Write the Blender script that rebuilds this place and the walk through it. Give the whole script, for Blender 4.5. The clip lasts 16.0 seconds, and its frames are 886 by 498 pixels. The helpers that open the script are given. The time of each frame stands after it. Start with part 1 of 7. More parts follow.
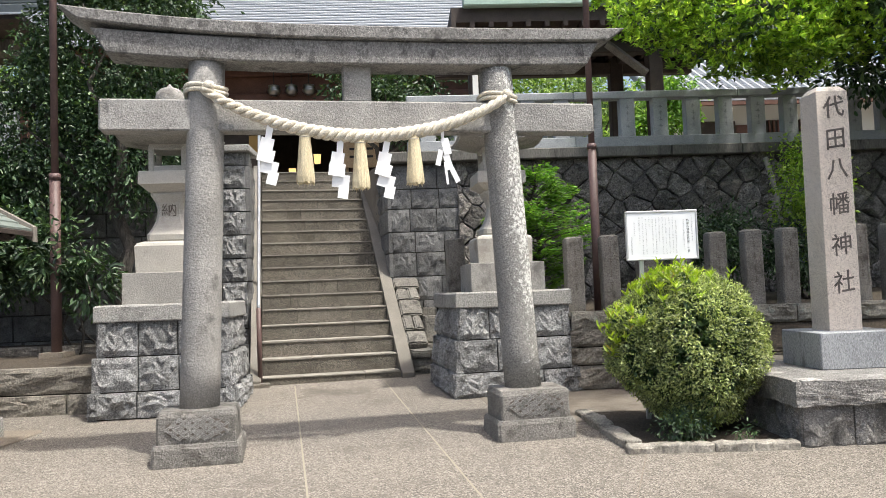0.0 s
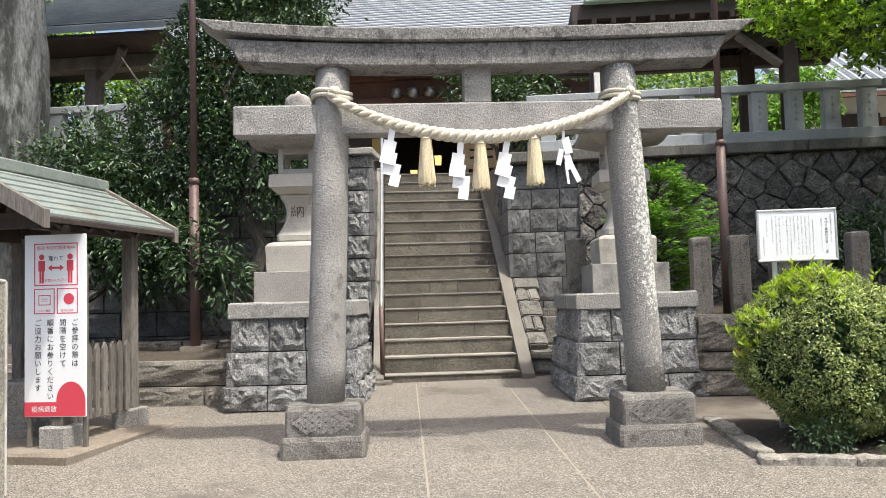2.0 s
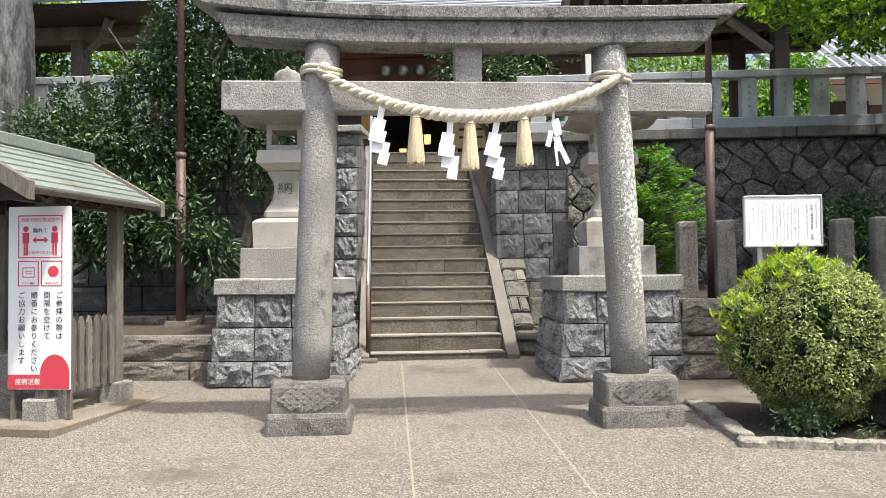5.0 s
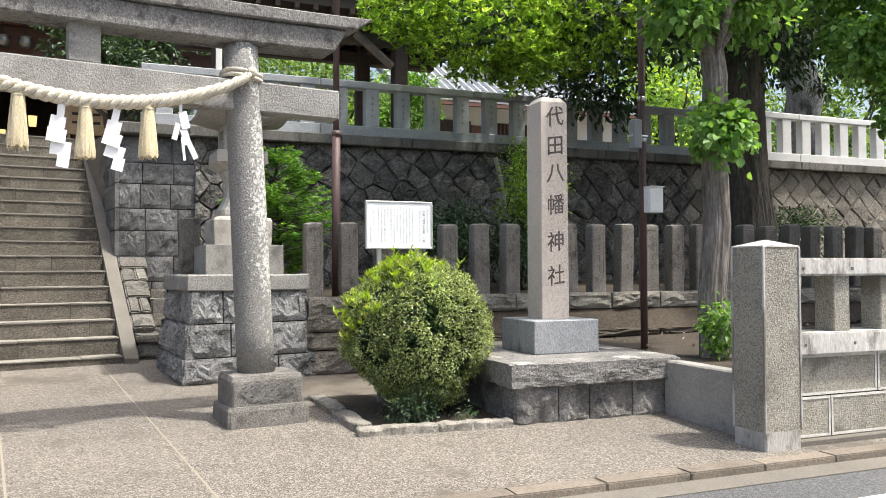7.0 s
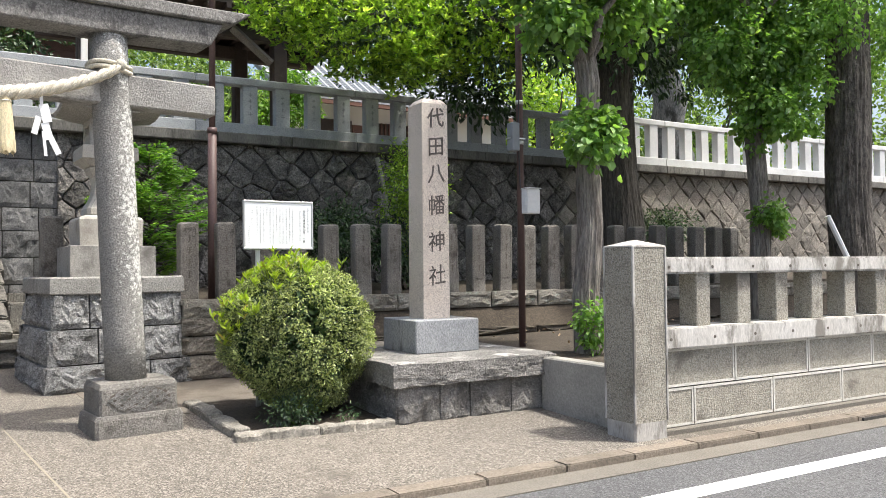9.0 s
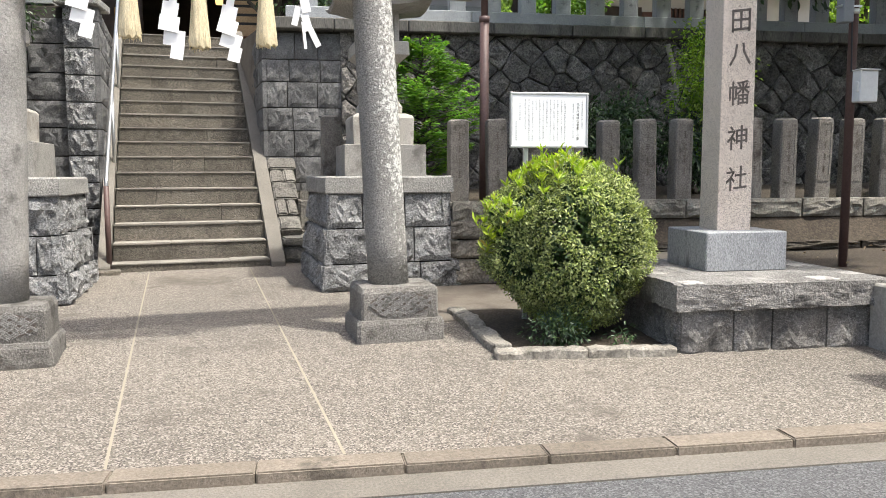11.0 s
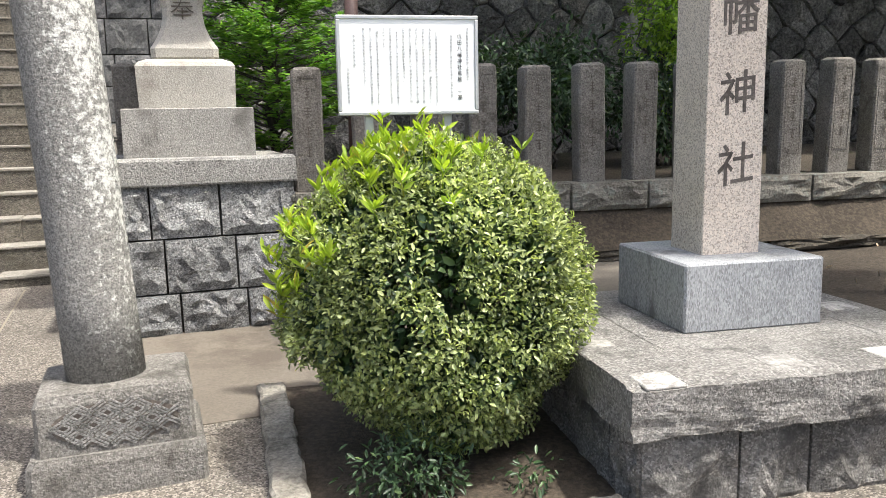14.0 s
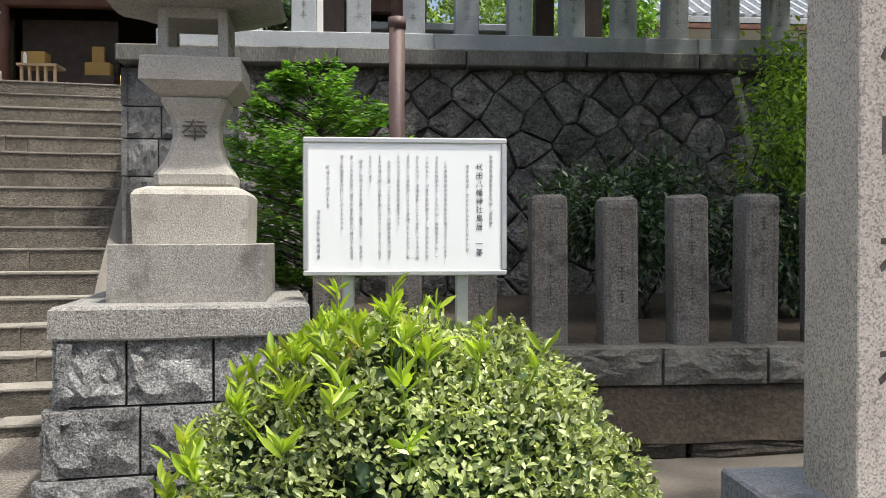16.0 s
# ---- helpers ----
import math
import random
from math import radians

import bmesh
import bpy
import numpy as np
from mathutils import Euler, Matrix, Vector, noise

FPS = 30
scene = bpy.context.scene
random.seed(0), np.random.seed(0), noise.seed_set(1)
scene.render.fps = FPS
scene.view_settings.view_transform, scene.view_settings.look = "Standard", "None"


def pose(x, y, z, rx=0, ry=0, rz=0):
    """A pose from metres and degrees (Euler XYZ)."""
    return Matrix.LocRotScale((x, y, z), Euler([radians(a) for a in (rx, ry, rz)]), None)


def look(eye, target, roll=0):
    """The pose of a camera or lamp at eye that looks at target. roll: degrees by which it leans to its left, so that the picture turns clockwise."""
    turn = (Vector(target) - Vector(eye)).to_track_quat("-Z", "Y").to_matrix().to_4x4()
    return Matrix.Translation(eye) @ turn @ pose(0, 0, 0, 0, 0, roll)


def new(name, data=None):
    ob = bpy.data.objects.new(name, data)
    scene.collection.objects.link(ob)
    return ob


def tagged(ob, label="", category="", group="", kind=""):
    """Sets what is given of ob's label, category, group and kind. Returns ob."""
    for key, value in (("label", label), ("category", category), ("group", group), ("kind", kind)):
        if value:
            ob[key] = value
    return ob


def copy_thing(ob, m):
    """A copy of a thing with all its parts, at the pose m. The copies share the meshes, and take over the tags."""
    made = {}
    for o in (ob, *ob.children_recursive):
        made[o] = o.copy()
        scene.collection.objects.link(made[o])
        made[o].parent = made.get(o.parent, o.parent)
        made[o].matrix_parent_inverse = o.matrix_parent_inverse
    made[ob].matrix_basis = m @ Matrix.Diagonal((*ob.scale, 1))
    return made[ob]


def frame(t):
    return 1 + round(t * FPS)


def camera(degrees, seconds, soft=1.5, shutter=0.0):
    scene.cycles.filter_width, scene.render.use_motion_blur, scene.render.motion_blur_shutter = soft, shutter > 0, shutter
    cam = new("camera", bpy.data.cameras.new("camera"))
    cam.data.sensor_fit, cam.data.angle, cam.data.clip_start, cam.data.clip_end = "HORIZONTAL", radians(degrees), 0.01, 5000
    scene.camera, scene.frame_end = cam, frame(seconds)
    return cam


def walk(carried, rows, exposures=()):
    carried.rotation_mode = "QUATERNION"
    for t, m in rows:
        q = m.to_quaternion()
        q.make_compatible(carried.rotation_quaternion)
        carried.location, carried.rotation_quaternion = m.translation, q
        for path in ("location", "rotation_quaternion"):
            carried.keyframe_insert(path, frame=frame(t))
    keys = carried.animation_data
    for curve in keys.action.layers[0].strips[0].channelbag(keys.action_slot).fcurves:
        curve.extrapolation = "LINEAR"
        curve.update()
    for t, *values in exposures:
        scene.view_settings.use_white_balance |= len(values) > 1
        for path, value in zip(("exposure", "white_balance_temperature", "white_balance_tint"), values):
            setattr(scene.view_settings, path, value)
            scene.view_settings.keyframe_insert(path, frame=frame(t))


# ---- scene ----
cam = camera(58.23, 16.0, soft=0.5)
EXPOSURES = [(t, e, 6350, 8) for t, e in ((0.0, 1.02), (3.0, 1.02), (5.5, 1.12), (9.0, 1.12), (12.5, 1.14), (14.0, 1.23), (15.0, 1.08), (16.0, 0.85))]
PATH = [
    (0, 0.000, 0.000, 1.123, -2.99, 2.94, 2.08),
    (0.5, 0.000, 0.000, 1.123, 0.27, 3.04, 2.08),
    (1, 0.000, 0.000, 1.123, 3.00, 2.99, 2.04),
    (1.5, 0.000, 0.000, 1.123, 4.46, 3.11, 1.79),
    (2, 0.000, 0.000, 1.123, 5.62, 3.24, 1.57),
    (2.5, 0.000, 0.000, 1.123, 7.05, 3.26, 1.35),
    (3, 0.000, 0.000, 1.123, 11.37, 3.00, 1.15),
    (3.2, 0.000, 0.000, 1.123, 13.04, 3.01, 1.28),
    (5.3, 0.000, 0.000, 1.123, -0.03, 1.67, 0.22),
    (5.5, 0.000, 0.000, 1.123, -3.89, 1.72, 0.14),
    (6, 0.000, 0.000, 1.123, -11.70, 1.82, 0.35),
    (6.5, 0.000, 0.000, 1.123, -17.73, 1.60, 0.39),
    (7, 0.000, 0.000, 1.123, -21.65, 1.51, 0.28),
    (7.5, 0.000, 0.000, 1.123, -24.84, 1.64, 0.34),
    (8, 0.000, 0.000, 1.123, -28.26, 1.47, 0.46),
    (8.5, 0.000, 0.000, 1.123, -30.23, 1.51, 0.55),
    (9, 0.000, 0.000, 1.123, -30.16, 1.46, 0.65),
    (9.5, 0.130, -0.012, 1.109, -21.80, -0.03, 1.27),
    (9.7, 0.145, 0.001, 1.112, -17.03, -0.70, 1.34),
    (11.8, 0.600, 1.339, 1.157, -9.43, -7.00, 0.02),
    (12, 0.677, 1.512, 1.177, -11.01, -6.85, 0.07),
    (12.5, 0.914, 1.873, 1.175, -13.02, -7.39, 2.18),
    (13, 1.138, 2.259, 1.207, -13.44, -9.57, 1.72),
    (13.5, 1.328, 2.663, 1.248, -14.54, -9.91, 0.22),
    (14, 1.524, 3.010, 1.268, -12.50, -9.08, 1.12),
    (14.5, 1.686, 3.335, 1.300, -8.89, -8.21, 0.75),
    (15, 1.803, 3.647, 1.345, -8.56, -6.55, -0.28),
    (15.5, 1.959, 3.885, 1.370, -6.44, -3.14, 0.36),
    (16, 2.049, 4.004, 1.409, -4.38, -0.78, 0.01),
]
walk(cam, [(t, pose(x, y, z, 90 + pitch, roll, yaw)) for t, x, y, z, yaw, pitch, roll in PATH], EXPOSURES)
# ---- light ----
SUN_WAY = Vector((1.0, -0.8, 3.0)).normalized()
world = bpy.data.worlds.new("sky")
scene.world = world
world.use_nodes = True
sky = world.node_tree.nodes.new("ShaderNodeTexSky")
sky.sky_type = "NISHITA"
sky.sun_disc = False
sky.sun_elevation = math.asin(SUN_WAY.z)
sky.sun_rotation = math.atan2(SUN_WAY.x, SUN_WAY.y)
sky.air_density, sky.dust_density, sky.ozone_density = 1.0, 6.0, 0.6
world.node_tree.links.new(sky.outputs[0], world.node_tree.nodes["Background"].inputs[0])
world.node_tree.nodes["Background"].inputs[1].default_value = 0.13
sun_data = bpy.data.lights.new("sun", "SUN")
sun_data.energy, sun_data.angle, sun_data.color = 2.6, radians(2.5), (1.0, 0.95, 0.87)
sun = new("sun", sun_data)
sun.matrix_basis = look(SUN_WAY * 30, (0, 0, 0))


# ---- materials ----
def material(name, stops, scale=3.0, rough=0.85, grain=40.0, grain_amount=0.35, bump=0.4, bump_scale=None,
             speck=None, speck_scale=220.0, speck_amount=0.5, stain=None, stain_scale=1.2, stain_low=0.5, metal=0.0,
             vary=0.25, stretch=(1, 1, 1), island=False, clear=0.0, side=None, relief=0.01, chisel=0.0):
    """Two scales of noise in world space, specks, stains with their own shape, a light change from piece to piece."""
    mat = bpy.data.materials.new(name)
    mat.use_nodes = True
    nt = mat.node_tree
    n, l = nt.nodes, nt.links
    bsdf = n["Principled BSDF"]
    bsdf.inputs["Roughness"].default_value = rough
    bsdf.inputs["Metallic"].default_value = metal
    bsdf.inputs["Coat Weight"].default_value = clear
    geo = n.new("ShaderNodeNewGeometry")
    mapping = n.new("ShaderNodeMapping")
    mapping.inputs["Scale"].default_value = stretch
    l.new(geo.outputs["Position"], mapping.inputs["Vector"])
    place = mapping.outputs["Vector"]

    def noise_tex(s, detail=4.0, roughness=0.6):
        t = n.new("ShaderNodeTexNoise")
        t.inputs["Scale"].default_value = s
        t.inputs["Detail"].default_value = detail
        t.inputs["Roughness"].default_value = roughness
        l.new(place, t.inputs["Vector"])
        return t.outputs["Fac"]

    def mix(kind, fac, a, b):
        m = n.new("ShaderNodeMix")
        m.data_type, m.blend_type = "RGBA", kind
        for sock, v in ((m.inputs[0], fac), (m.inputs[6], a), (m.inputs[7], b)):
            if isinstance(v, bpy.types.NodeSocket):
                l.new(v, sock)
            elif isinstance(v, tuple):
                sock.default_value = (*v, 1)
            else:
                sock.default_value = v
        return m.outputs[2]

    def ramp(fac, a, b, va=0.0, vb=1.0):
        m = n.new("ShaderNodeMapRange")
        l.new(fac, m.inputs[0])
        m.inputs[1].default_value, m.inputs[2].default_value = a, b
        m.inputs[3].default_value, m.inputs[4].default_value = va, vb
        return m.outputs[0]

    big = noise_tex(scale, 5.0)
    colour = mix("MIX", ramp(big, 0.3, 0.7), stops[0], stops[1])
    fine = noise_tex(grain, 3.0, 0.7)
    value = ramp(fine, 0.28, 0.72, 1 - 1.15 * grain_amount, 1 + 1.25 * grain_amount)
    grey = n.new("ShaderNodeCombineXYZ")
    for i in range(3):
        l.new(value, grey.inputs[i])
    colour = mix("MULTIPLY", 1.0, colour, grey.outputs[0])
    if speck:
        v = n.new("ShaderNodeTexVoronoi")
        v.inputs["Scale"].default_value = speck_scale
        l.new(place, v.inputs["Vector"])
        sep = n.new("ShaderNodeSeparateColor")
        l.new(v.outputs["Color"], sep.inputs[0])
        colour = mix("MIX", ramp(sep.outputs[0], 0.62, 0.72, 0.0, speck_amount), colour, speck[0])
        if len(speck) > 1:
            colour = mix("MIX", ramp(sep.outputs[1], 0.72, 0.8, 0.0, speck_amount), colour, speck[1])
    if stain:
        s = noise_tex(stain_scale, 6.0, 0.72)
        if side:
            # growth on the weather side
            dot = n.new("ShaderNodeVectorMath")
            dot.operation = "DOT_PRODUCT"
            dot.inputs[1].default_value = side
            l.new(geo.outputs["Normal"], dot.inputs[0])
            low_noise = ramp(noise_tex(2.3, 3.0), 0.35, 0.65, -0.06, 0.06)
            add = n.new("ShaderNodeMath")
            l.new(ramp(dot.outputs["Value"], -0.5, 0.9, -0.2, 0.05), add.inputs[0])
            l.new(low_noise, add.inputs[1])
            add2 = n.new("ShaderNodeMath")
            l.new(s, add2.inputs[0])
            l.new(add.outputs[0], add2.inputs[1])
            s = add2.outputs[0]
        colour = mix("MIX", ramp(s, stain_low, stain_low + 0.1, 0.0, 0.85), colour, stain)
    if vary:
        if island:
            rnd = geo.outputs["Random Per Island"]
        else:
            rnd = n.new("ShaderNodeObjectInfo").outputs["Random"]
        vv = ramp(rnd, 0, 1, 1 - vary, 1 + vary)
        g2 = n.new("ShaderNodeCombineXYZ")
        for i in range(3):
            l.new(vv, g2.inputs[i])
        colour = mix("MULTIPLY", 1.0, colour, g2.outputs[0])
    l.new(colour, bsdf.inputs["Base Color"])
    if bump:
        b = n.new("ShaderNodeBump")
        b.inputs["Strength"].default_value = bump
        b.inputs["Distance"].default_value = relief
        height = noise_tex(bump_scale or grain, 5.0, 0.7)
        if chisel:
            # slanting tool marks
            turn = n.new("ShaderNodeMapping")
            turn.inputs["Rotation"].default_value = (0.3, 0.55, 0.2)
            l.new(geo.outputs["Position"], turn.inputs["Vector"])
            wave = n.new("ShaderNodeTexWave")
            wave.bands_direction = "Z"
            wave.inputs["Scale"].default_value = chisel
            wave.inputs["Distortion"].default_value = 5.0
            wave.inputs["Detail"].default_value = 3.0
            wave.inputs["Detail Scale"].default_value = 1.2
            l.new(turn.outputs[0], wave.inputs["Vector"])
            both = n.new("ShaderNodeMath")
            l.new(ramp(wave.outputs["Fac"], 0.0, 1.0, 0.0, 0.26), both.inputs[0])
            l.new(height, both.inputs[1])
            height = both.outputs[0]
        l.new(height, b.inputs["Height"])
        l.new(b.outputs[0], bsdf.inputs["Normal"])
    return mat


def leaf_material(name, dark, light, young=None, rough=0.42, glow=0.35):
    """Leaves: a shade of their own for each, some light through the blade."""
    mat = bpy.data.materials.new(name)
    mat.use_nodes = True
    nt = mat.node_tree
    n, l = nt.nodes, nt.links
    bsdf = n["Principled BSDF"]
    bsdf.inputs["Roughness"].default_value = rough
    geo = n.new("ShaderNodeNewGeometry")
    r = n.new("ShaderNodeValToRGB")
    r.color_ramp.elements[0].color = (*dark, 1)
    r.color_ramp.elements[1].color = (*light, 1)
    if young:
        e = r.color_ramp.elements.new(0.9)
        e.color = (*light, 1)
        r.color_ramp.elements[2].color = (*young, 1)
    l.new(geo.outputs["Random Per Island"], r.inputs[0])
    big = n.new("ShaderNodeTexNoise")
    big.inputs["Scale"].default_value = 2.5
    l.new(geo.outputs["Position"], big.inputs["Vector"])
    m = n.new("ShaderNodeMix")
    m.data_type, m.blend_type = "RGBA", "MULTIPLY"
    m.inputs[0].default_value = 1.0
    rng = n.new("ShaderNodeMapRange")
    l.new(big.outputs["Fac"], rng.inputs[0])
    rng.inputs[1].default_value, rng.inputs[2].default_value = 0.3, 0.7
    rng.inputs[3].default_value, rng.inputs[4].default_value = 0.7, 1.3
    g = n.new("ShaderNodeCombineXYZ")
    for i in range(3):
        l.new(rng.outputs[0], g.inputs[i])
    l.new(r.outputs[0], m.inputs[6])
    l.new(g.outputs[0], m.inputs[7])
    l.new(m.outputs[2], bsdf.inputs["Base Color"])
    tr = n.new("ShaderNodeBsdfTranslucent")
    warm = n.new("ShaderNodeMix")
    warm.data_type, warm.blend_type = "RGBA", "MULTIPLY"
    warm.inputs[0].default_value = 1.0
    l.new(m.outputs[2], warm.inputs[6])
    warm.inputs[7].default_value = (1.5, 1.6, 0.6, 1)
    l.new(warm.outputs[2], tr.inputs[0])
    mixer = n.new("ShaderNodeMixShader")
    mixer.inputs[0].default_value = glow
    l.new(bsdf.outputs[0], mixer.inputs[1])
    l.new(tr.outputs[0], mixer.inputs[2])
    l.new(mixer.outputs[0], n["Material Output"].inputs[0])
    return mat


def plain(name, colour, rough=0.6, metal=0.0, glow=0.0):
    mat = bpy.data.materials.new(name)
    mat.use_nodes = True
    b = mat.node_tree.nodes["Principled BSDF"]
    b.inputs["Base Color"].default_value = (*colour, 1)
    b.inputs["Roughness"].default_value = rough
    b.inputs["Metallic"].default_value = metal
    if glow:
        b.inputs["Emission Color"].default_value = (*colour, 1)
        b.inputs["Emission Strength"].default_value = glow
    return mat


M_PAVING = material("aggregate_concrete", ((0.135, 0.12, 0.10), (0.20, 0.177, 0.147)), 0.7, 0.9, 14, 0.16, 0.7, 170,
                    ((0.36, 0.325, 0.28), (0.055, 0.048, 0.04)), 135, 0.8, (0.105, 0.09, 0.074), 0.8, 0.55, vary=0.06)
M_SIDEWALL = material("grey_cement_wall", ((0.26, 0.25, 0.225), (0.36, 0.345, 0.315)), 2.5, 0.92, 60, 0.2, 0.4, stain=(0.17, 0.16, 0.14), stain_scale=3, stain_low=0.55, vary=0)
M_CONCRETE = material("cement_path", ((0.145, 0.124, 0.098), (0.20, 0.173, 0.14)), 1.5, 0.9, 60, 0.15, 0.3, stain=(0.11, 0.09, 0.07), vary=0.08)
M_JOINT = plain("joint_mortar", (0.29, 0.26, 0.20), 0.95)
M_ASPHALT = material("asphalt", ((0.075, 0.075, 0.078), (0.11, 0.11, 0.11)), 0.8, 0.9, 120, 0.4, 0.6, 160,
                     ((0.2, 0.2, 0.2), (0.03, 0.03, 0.03)), 130, 0.6, vary=0)
M_LINE = material("road_paint", ((0.75, 0.75, 0.73), (0.82, 0.82, 0.8)), 4, 0.7, 90, 0.12, 0.2, stain=(0.35, 0.34, 0.33), stain_scale=6, stain_low=0.62, vary=0)
M_KERB = material("kerb_stone", ((0.16, 0.135, 0.105), (0.23, 0.195, 0.155)), 3, 0.9, 70, 0.3, 0.6, stain=(0.08, 0.068, 0.052), stain_scale=3, stain_low=0.56, vary=0.12)
M_CURB = material("worn_pale_curb", ((0.19, 0.175, 0.145), (0.36, 0.335, 0.29)), 7, 0.92, 60, 0.4, 0.9, 50, stain=(0.08, 0.075, 0.06), stain_scale=6, stain_low=0.56, vary=0.08)
M_GUTTER = material("gutter_cement", ((0.13, 0.118, 0.098), (0.185, 0.168, 0.142)), 2, 0.95, 90, 0.25, 0.4, vary=0)
M_TORII = material("weathered_torii_stone", ((0.20, 0.193, 0.18), (0.38, 0.365, 0.34)), 2.6, 0.92, 60, 0.22, 0.8, 55,
                   ((0.48, 0.46, 0.43), (0.11, 0.11, 0.104)), 190, 0.26, (0.12, 0.115, 0.107), 3.4, 0.56, vary=0.07, relief=0.018)
M_LINTEL = material("streaked_lintel_stone", ((0.14, 0.133, 0.125), (0.28, 0.27, 0.252)), 3.0, 0.92, 55, 0.32, 0.9, 50,
                    ((0.50, 0.48, 0.45), (0.06, 0.06, 0.056)), 120, 0.28, (0.07, 0.066, 0.062), 6.0, 0.52, vary=0.07, stretch=(1, 1, 0.75), relief=0.018)
M_TORII_BASE = material("stained_base_stone", ((0.115, 0.108, 0.096), (0.235, 0.222, 0.2)), 3.0, 0.92, 60, 0.32, 0.9, 55,
                        ((0.40, 0.38, 0.35), (0.08, 0.078, 0.07)), 170, 0.35, (0.075, 0.068, 0.057), 3.2, 0.53, vary=0.1, relief=0.018)
M_LICHEN = material("torii_stone_with_lichen", ((0.22, 0.215, 0.20), (0.30, 0.29, 0.27)), 2.2, 0.92, 75, 0.42, 0.9, 65,
                    ((0.42, 0.40, 0.37), (0.09, 0.09, 0.085)), 190, 0.5, (0.76, 0.76, 0.72), 42.0, 0.525, vary=0.05, side=(0.85, -0.5, 0.1), relief=0.015)
M_RUSTIC = material("split_faced_granite", ((0.15, 0.15, 0.15), (0.36, 0.36, 0.355)), 7, 0.9, 55, 0.55, 1.0, 38,
                    ((0.55, 0.55, 0.54), (0.05, 0.05, 0.05)), 150, 0.55, (0.07, 0.07, 0.068), 3.0, 0.57, vary=0.2, relief=0.035)
M_CAP = material("plinth_cap_granite", ((0.24, 0.235, 0.22), (0.38, 0.37, 0.345)), 3, 0.9, 90, 0.45, 0.7, 70,
                 ((0.52, 0.5, 0.47), (0.08, 0.08, 0.075)), 170, 0.55, (0.11, 0.105, 0.1), 2.4, 0.55, vary=0.1, relief=0.018)
M_LANTERN = material("pale_lantern_granite", ((0.36, 0.34, 0.30), (0.50, 0.475, 0.425)), 2.5, 0.85, 110, 0.22, 0.5, 90,
                     ((0.64, 0.6, 0.54), (0.2, 0.18, 0.15)), 240, 0.4, (0.24, 0.21, 0.18), 2.2, 0.57, vary=0.07)
M_LANTERN_DARK = material("grey_lantern_granite", ((0.23, 0.22, 0.205), (0.33, 0.315, 0.29)), 2.5, 0.88, 110, 0.3, 0.6, 90,
                          ((0.5, 0.48, 0.44), (0.1, 0.1, 0.09)), 200, 0.45, (0.13, 0.12, 0.11), 2.0, 0.55, vary=0.08)
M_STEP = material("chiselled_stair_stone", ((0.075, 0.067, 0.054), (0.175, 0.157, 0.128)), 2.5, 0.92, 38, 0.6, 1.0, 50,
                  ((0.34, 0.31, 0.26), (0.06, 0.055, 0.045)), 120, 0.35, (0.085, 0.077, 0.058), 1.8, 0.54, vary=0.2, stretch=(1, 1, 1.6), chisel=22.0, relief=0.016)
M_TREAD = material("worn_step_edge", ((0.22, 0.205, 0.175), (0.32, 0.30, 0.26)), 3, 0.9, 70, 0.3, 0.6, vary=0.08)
M_STRINGER = material("stair_side_stone", ((0.13, 0.12, 0.102), (0.19, 0.175, 0.15)), 2.0, 0.9, 90, 0.25, 0.4, vary=0.1)
M_FLANK = material("cut_flank_stone", ((0.085, 0.084, 0.083), (0.19, 0.188, 0.183)), 5, 0.9, 60, 0.4, 0.9, 45, stain=(0.055, 0.055, 0.055), stain_scale=2.6, stain_low=0.56, vary=0.25)
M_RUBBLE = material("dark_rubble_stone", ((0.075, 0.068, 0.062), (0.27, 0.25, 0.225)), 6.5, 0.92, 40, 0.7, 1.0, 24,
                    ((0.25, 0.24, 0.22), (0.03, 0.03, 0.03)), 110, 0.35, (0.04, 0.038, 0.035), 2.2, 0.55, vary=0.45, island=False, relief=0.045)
# paler copy of the rubble: sunlight on the far stretch put into its colour
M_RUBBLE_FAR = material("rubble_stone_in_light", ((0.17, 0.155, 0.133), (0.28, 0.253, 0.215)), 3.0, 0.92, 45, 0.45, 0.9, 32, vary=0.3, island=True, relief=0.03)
M_MORTAR = material("dark_joint_earth", ((0.04, 0.037, 0.033), (0.085, 0.079, 0.07)), 4, 1.0, 40, 0.3, 0.5, vary=0)
M_BALUSTRADE = material("blue_grey_granite", ((0.30, 0.318, 0.33), (0.41, 0.428, 0.44)), 3, 0.8, 140, 0.2, 0.3, 110,
                        ((0.5, 0.51, 0.52), (0.1, 0.105, 0.11)), 260, 0.5, vary=0.1)
M_BALUSTRADE_WHITE = material("white_granite", ((0.58, 0.58, 0.57), (0.7, 0.7, 0.69)), 3, 0.8, 140, 0.12, 0.2, vary=0.06)
M_COPING = material("stained_coping", ((0.10, 0.095, 0.085), (0.19, 0.18, 0.16)), 3, 0.92, 60, 0.35, 0.6, stain=(0.05, 0.047, 0.042), stain_scale=5, stain_low=0.52, vary=0.2, stretch=(1, 1, 0.3))
M_POST = material("brown_grey_post_stone", ((0.155, 0.14, 0.122), (0.255, 0.236, 0.21)), 3.5, 0.92, 70, 0.38, 0.9, 60,
                  ((0.32, 0.29, 0.25), (0.06, 0.05, 0.04)), 150, 0.4, (0.075, 0.062, 0.05), 3.0, 0.55, vary=0.16, relief=0.015)
M_MOSSKERB = material("mossy_kerb_stone", ((0.15, 0.135, 0.11), (0.30, 0.28, 0.24)), 3, 0.95, 60, 0.4, 0.9, 45, stain=(0.33, 0.36, 0.31), stain_scale=9, stain_low=0.55, vary=0.2, relief=0.03)
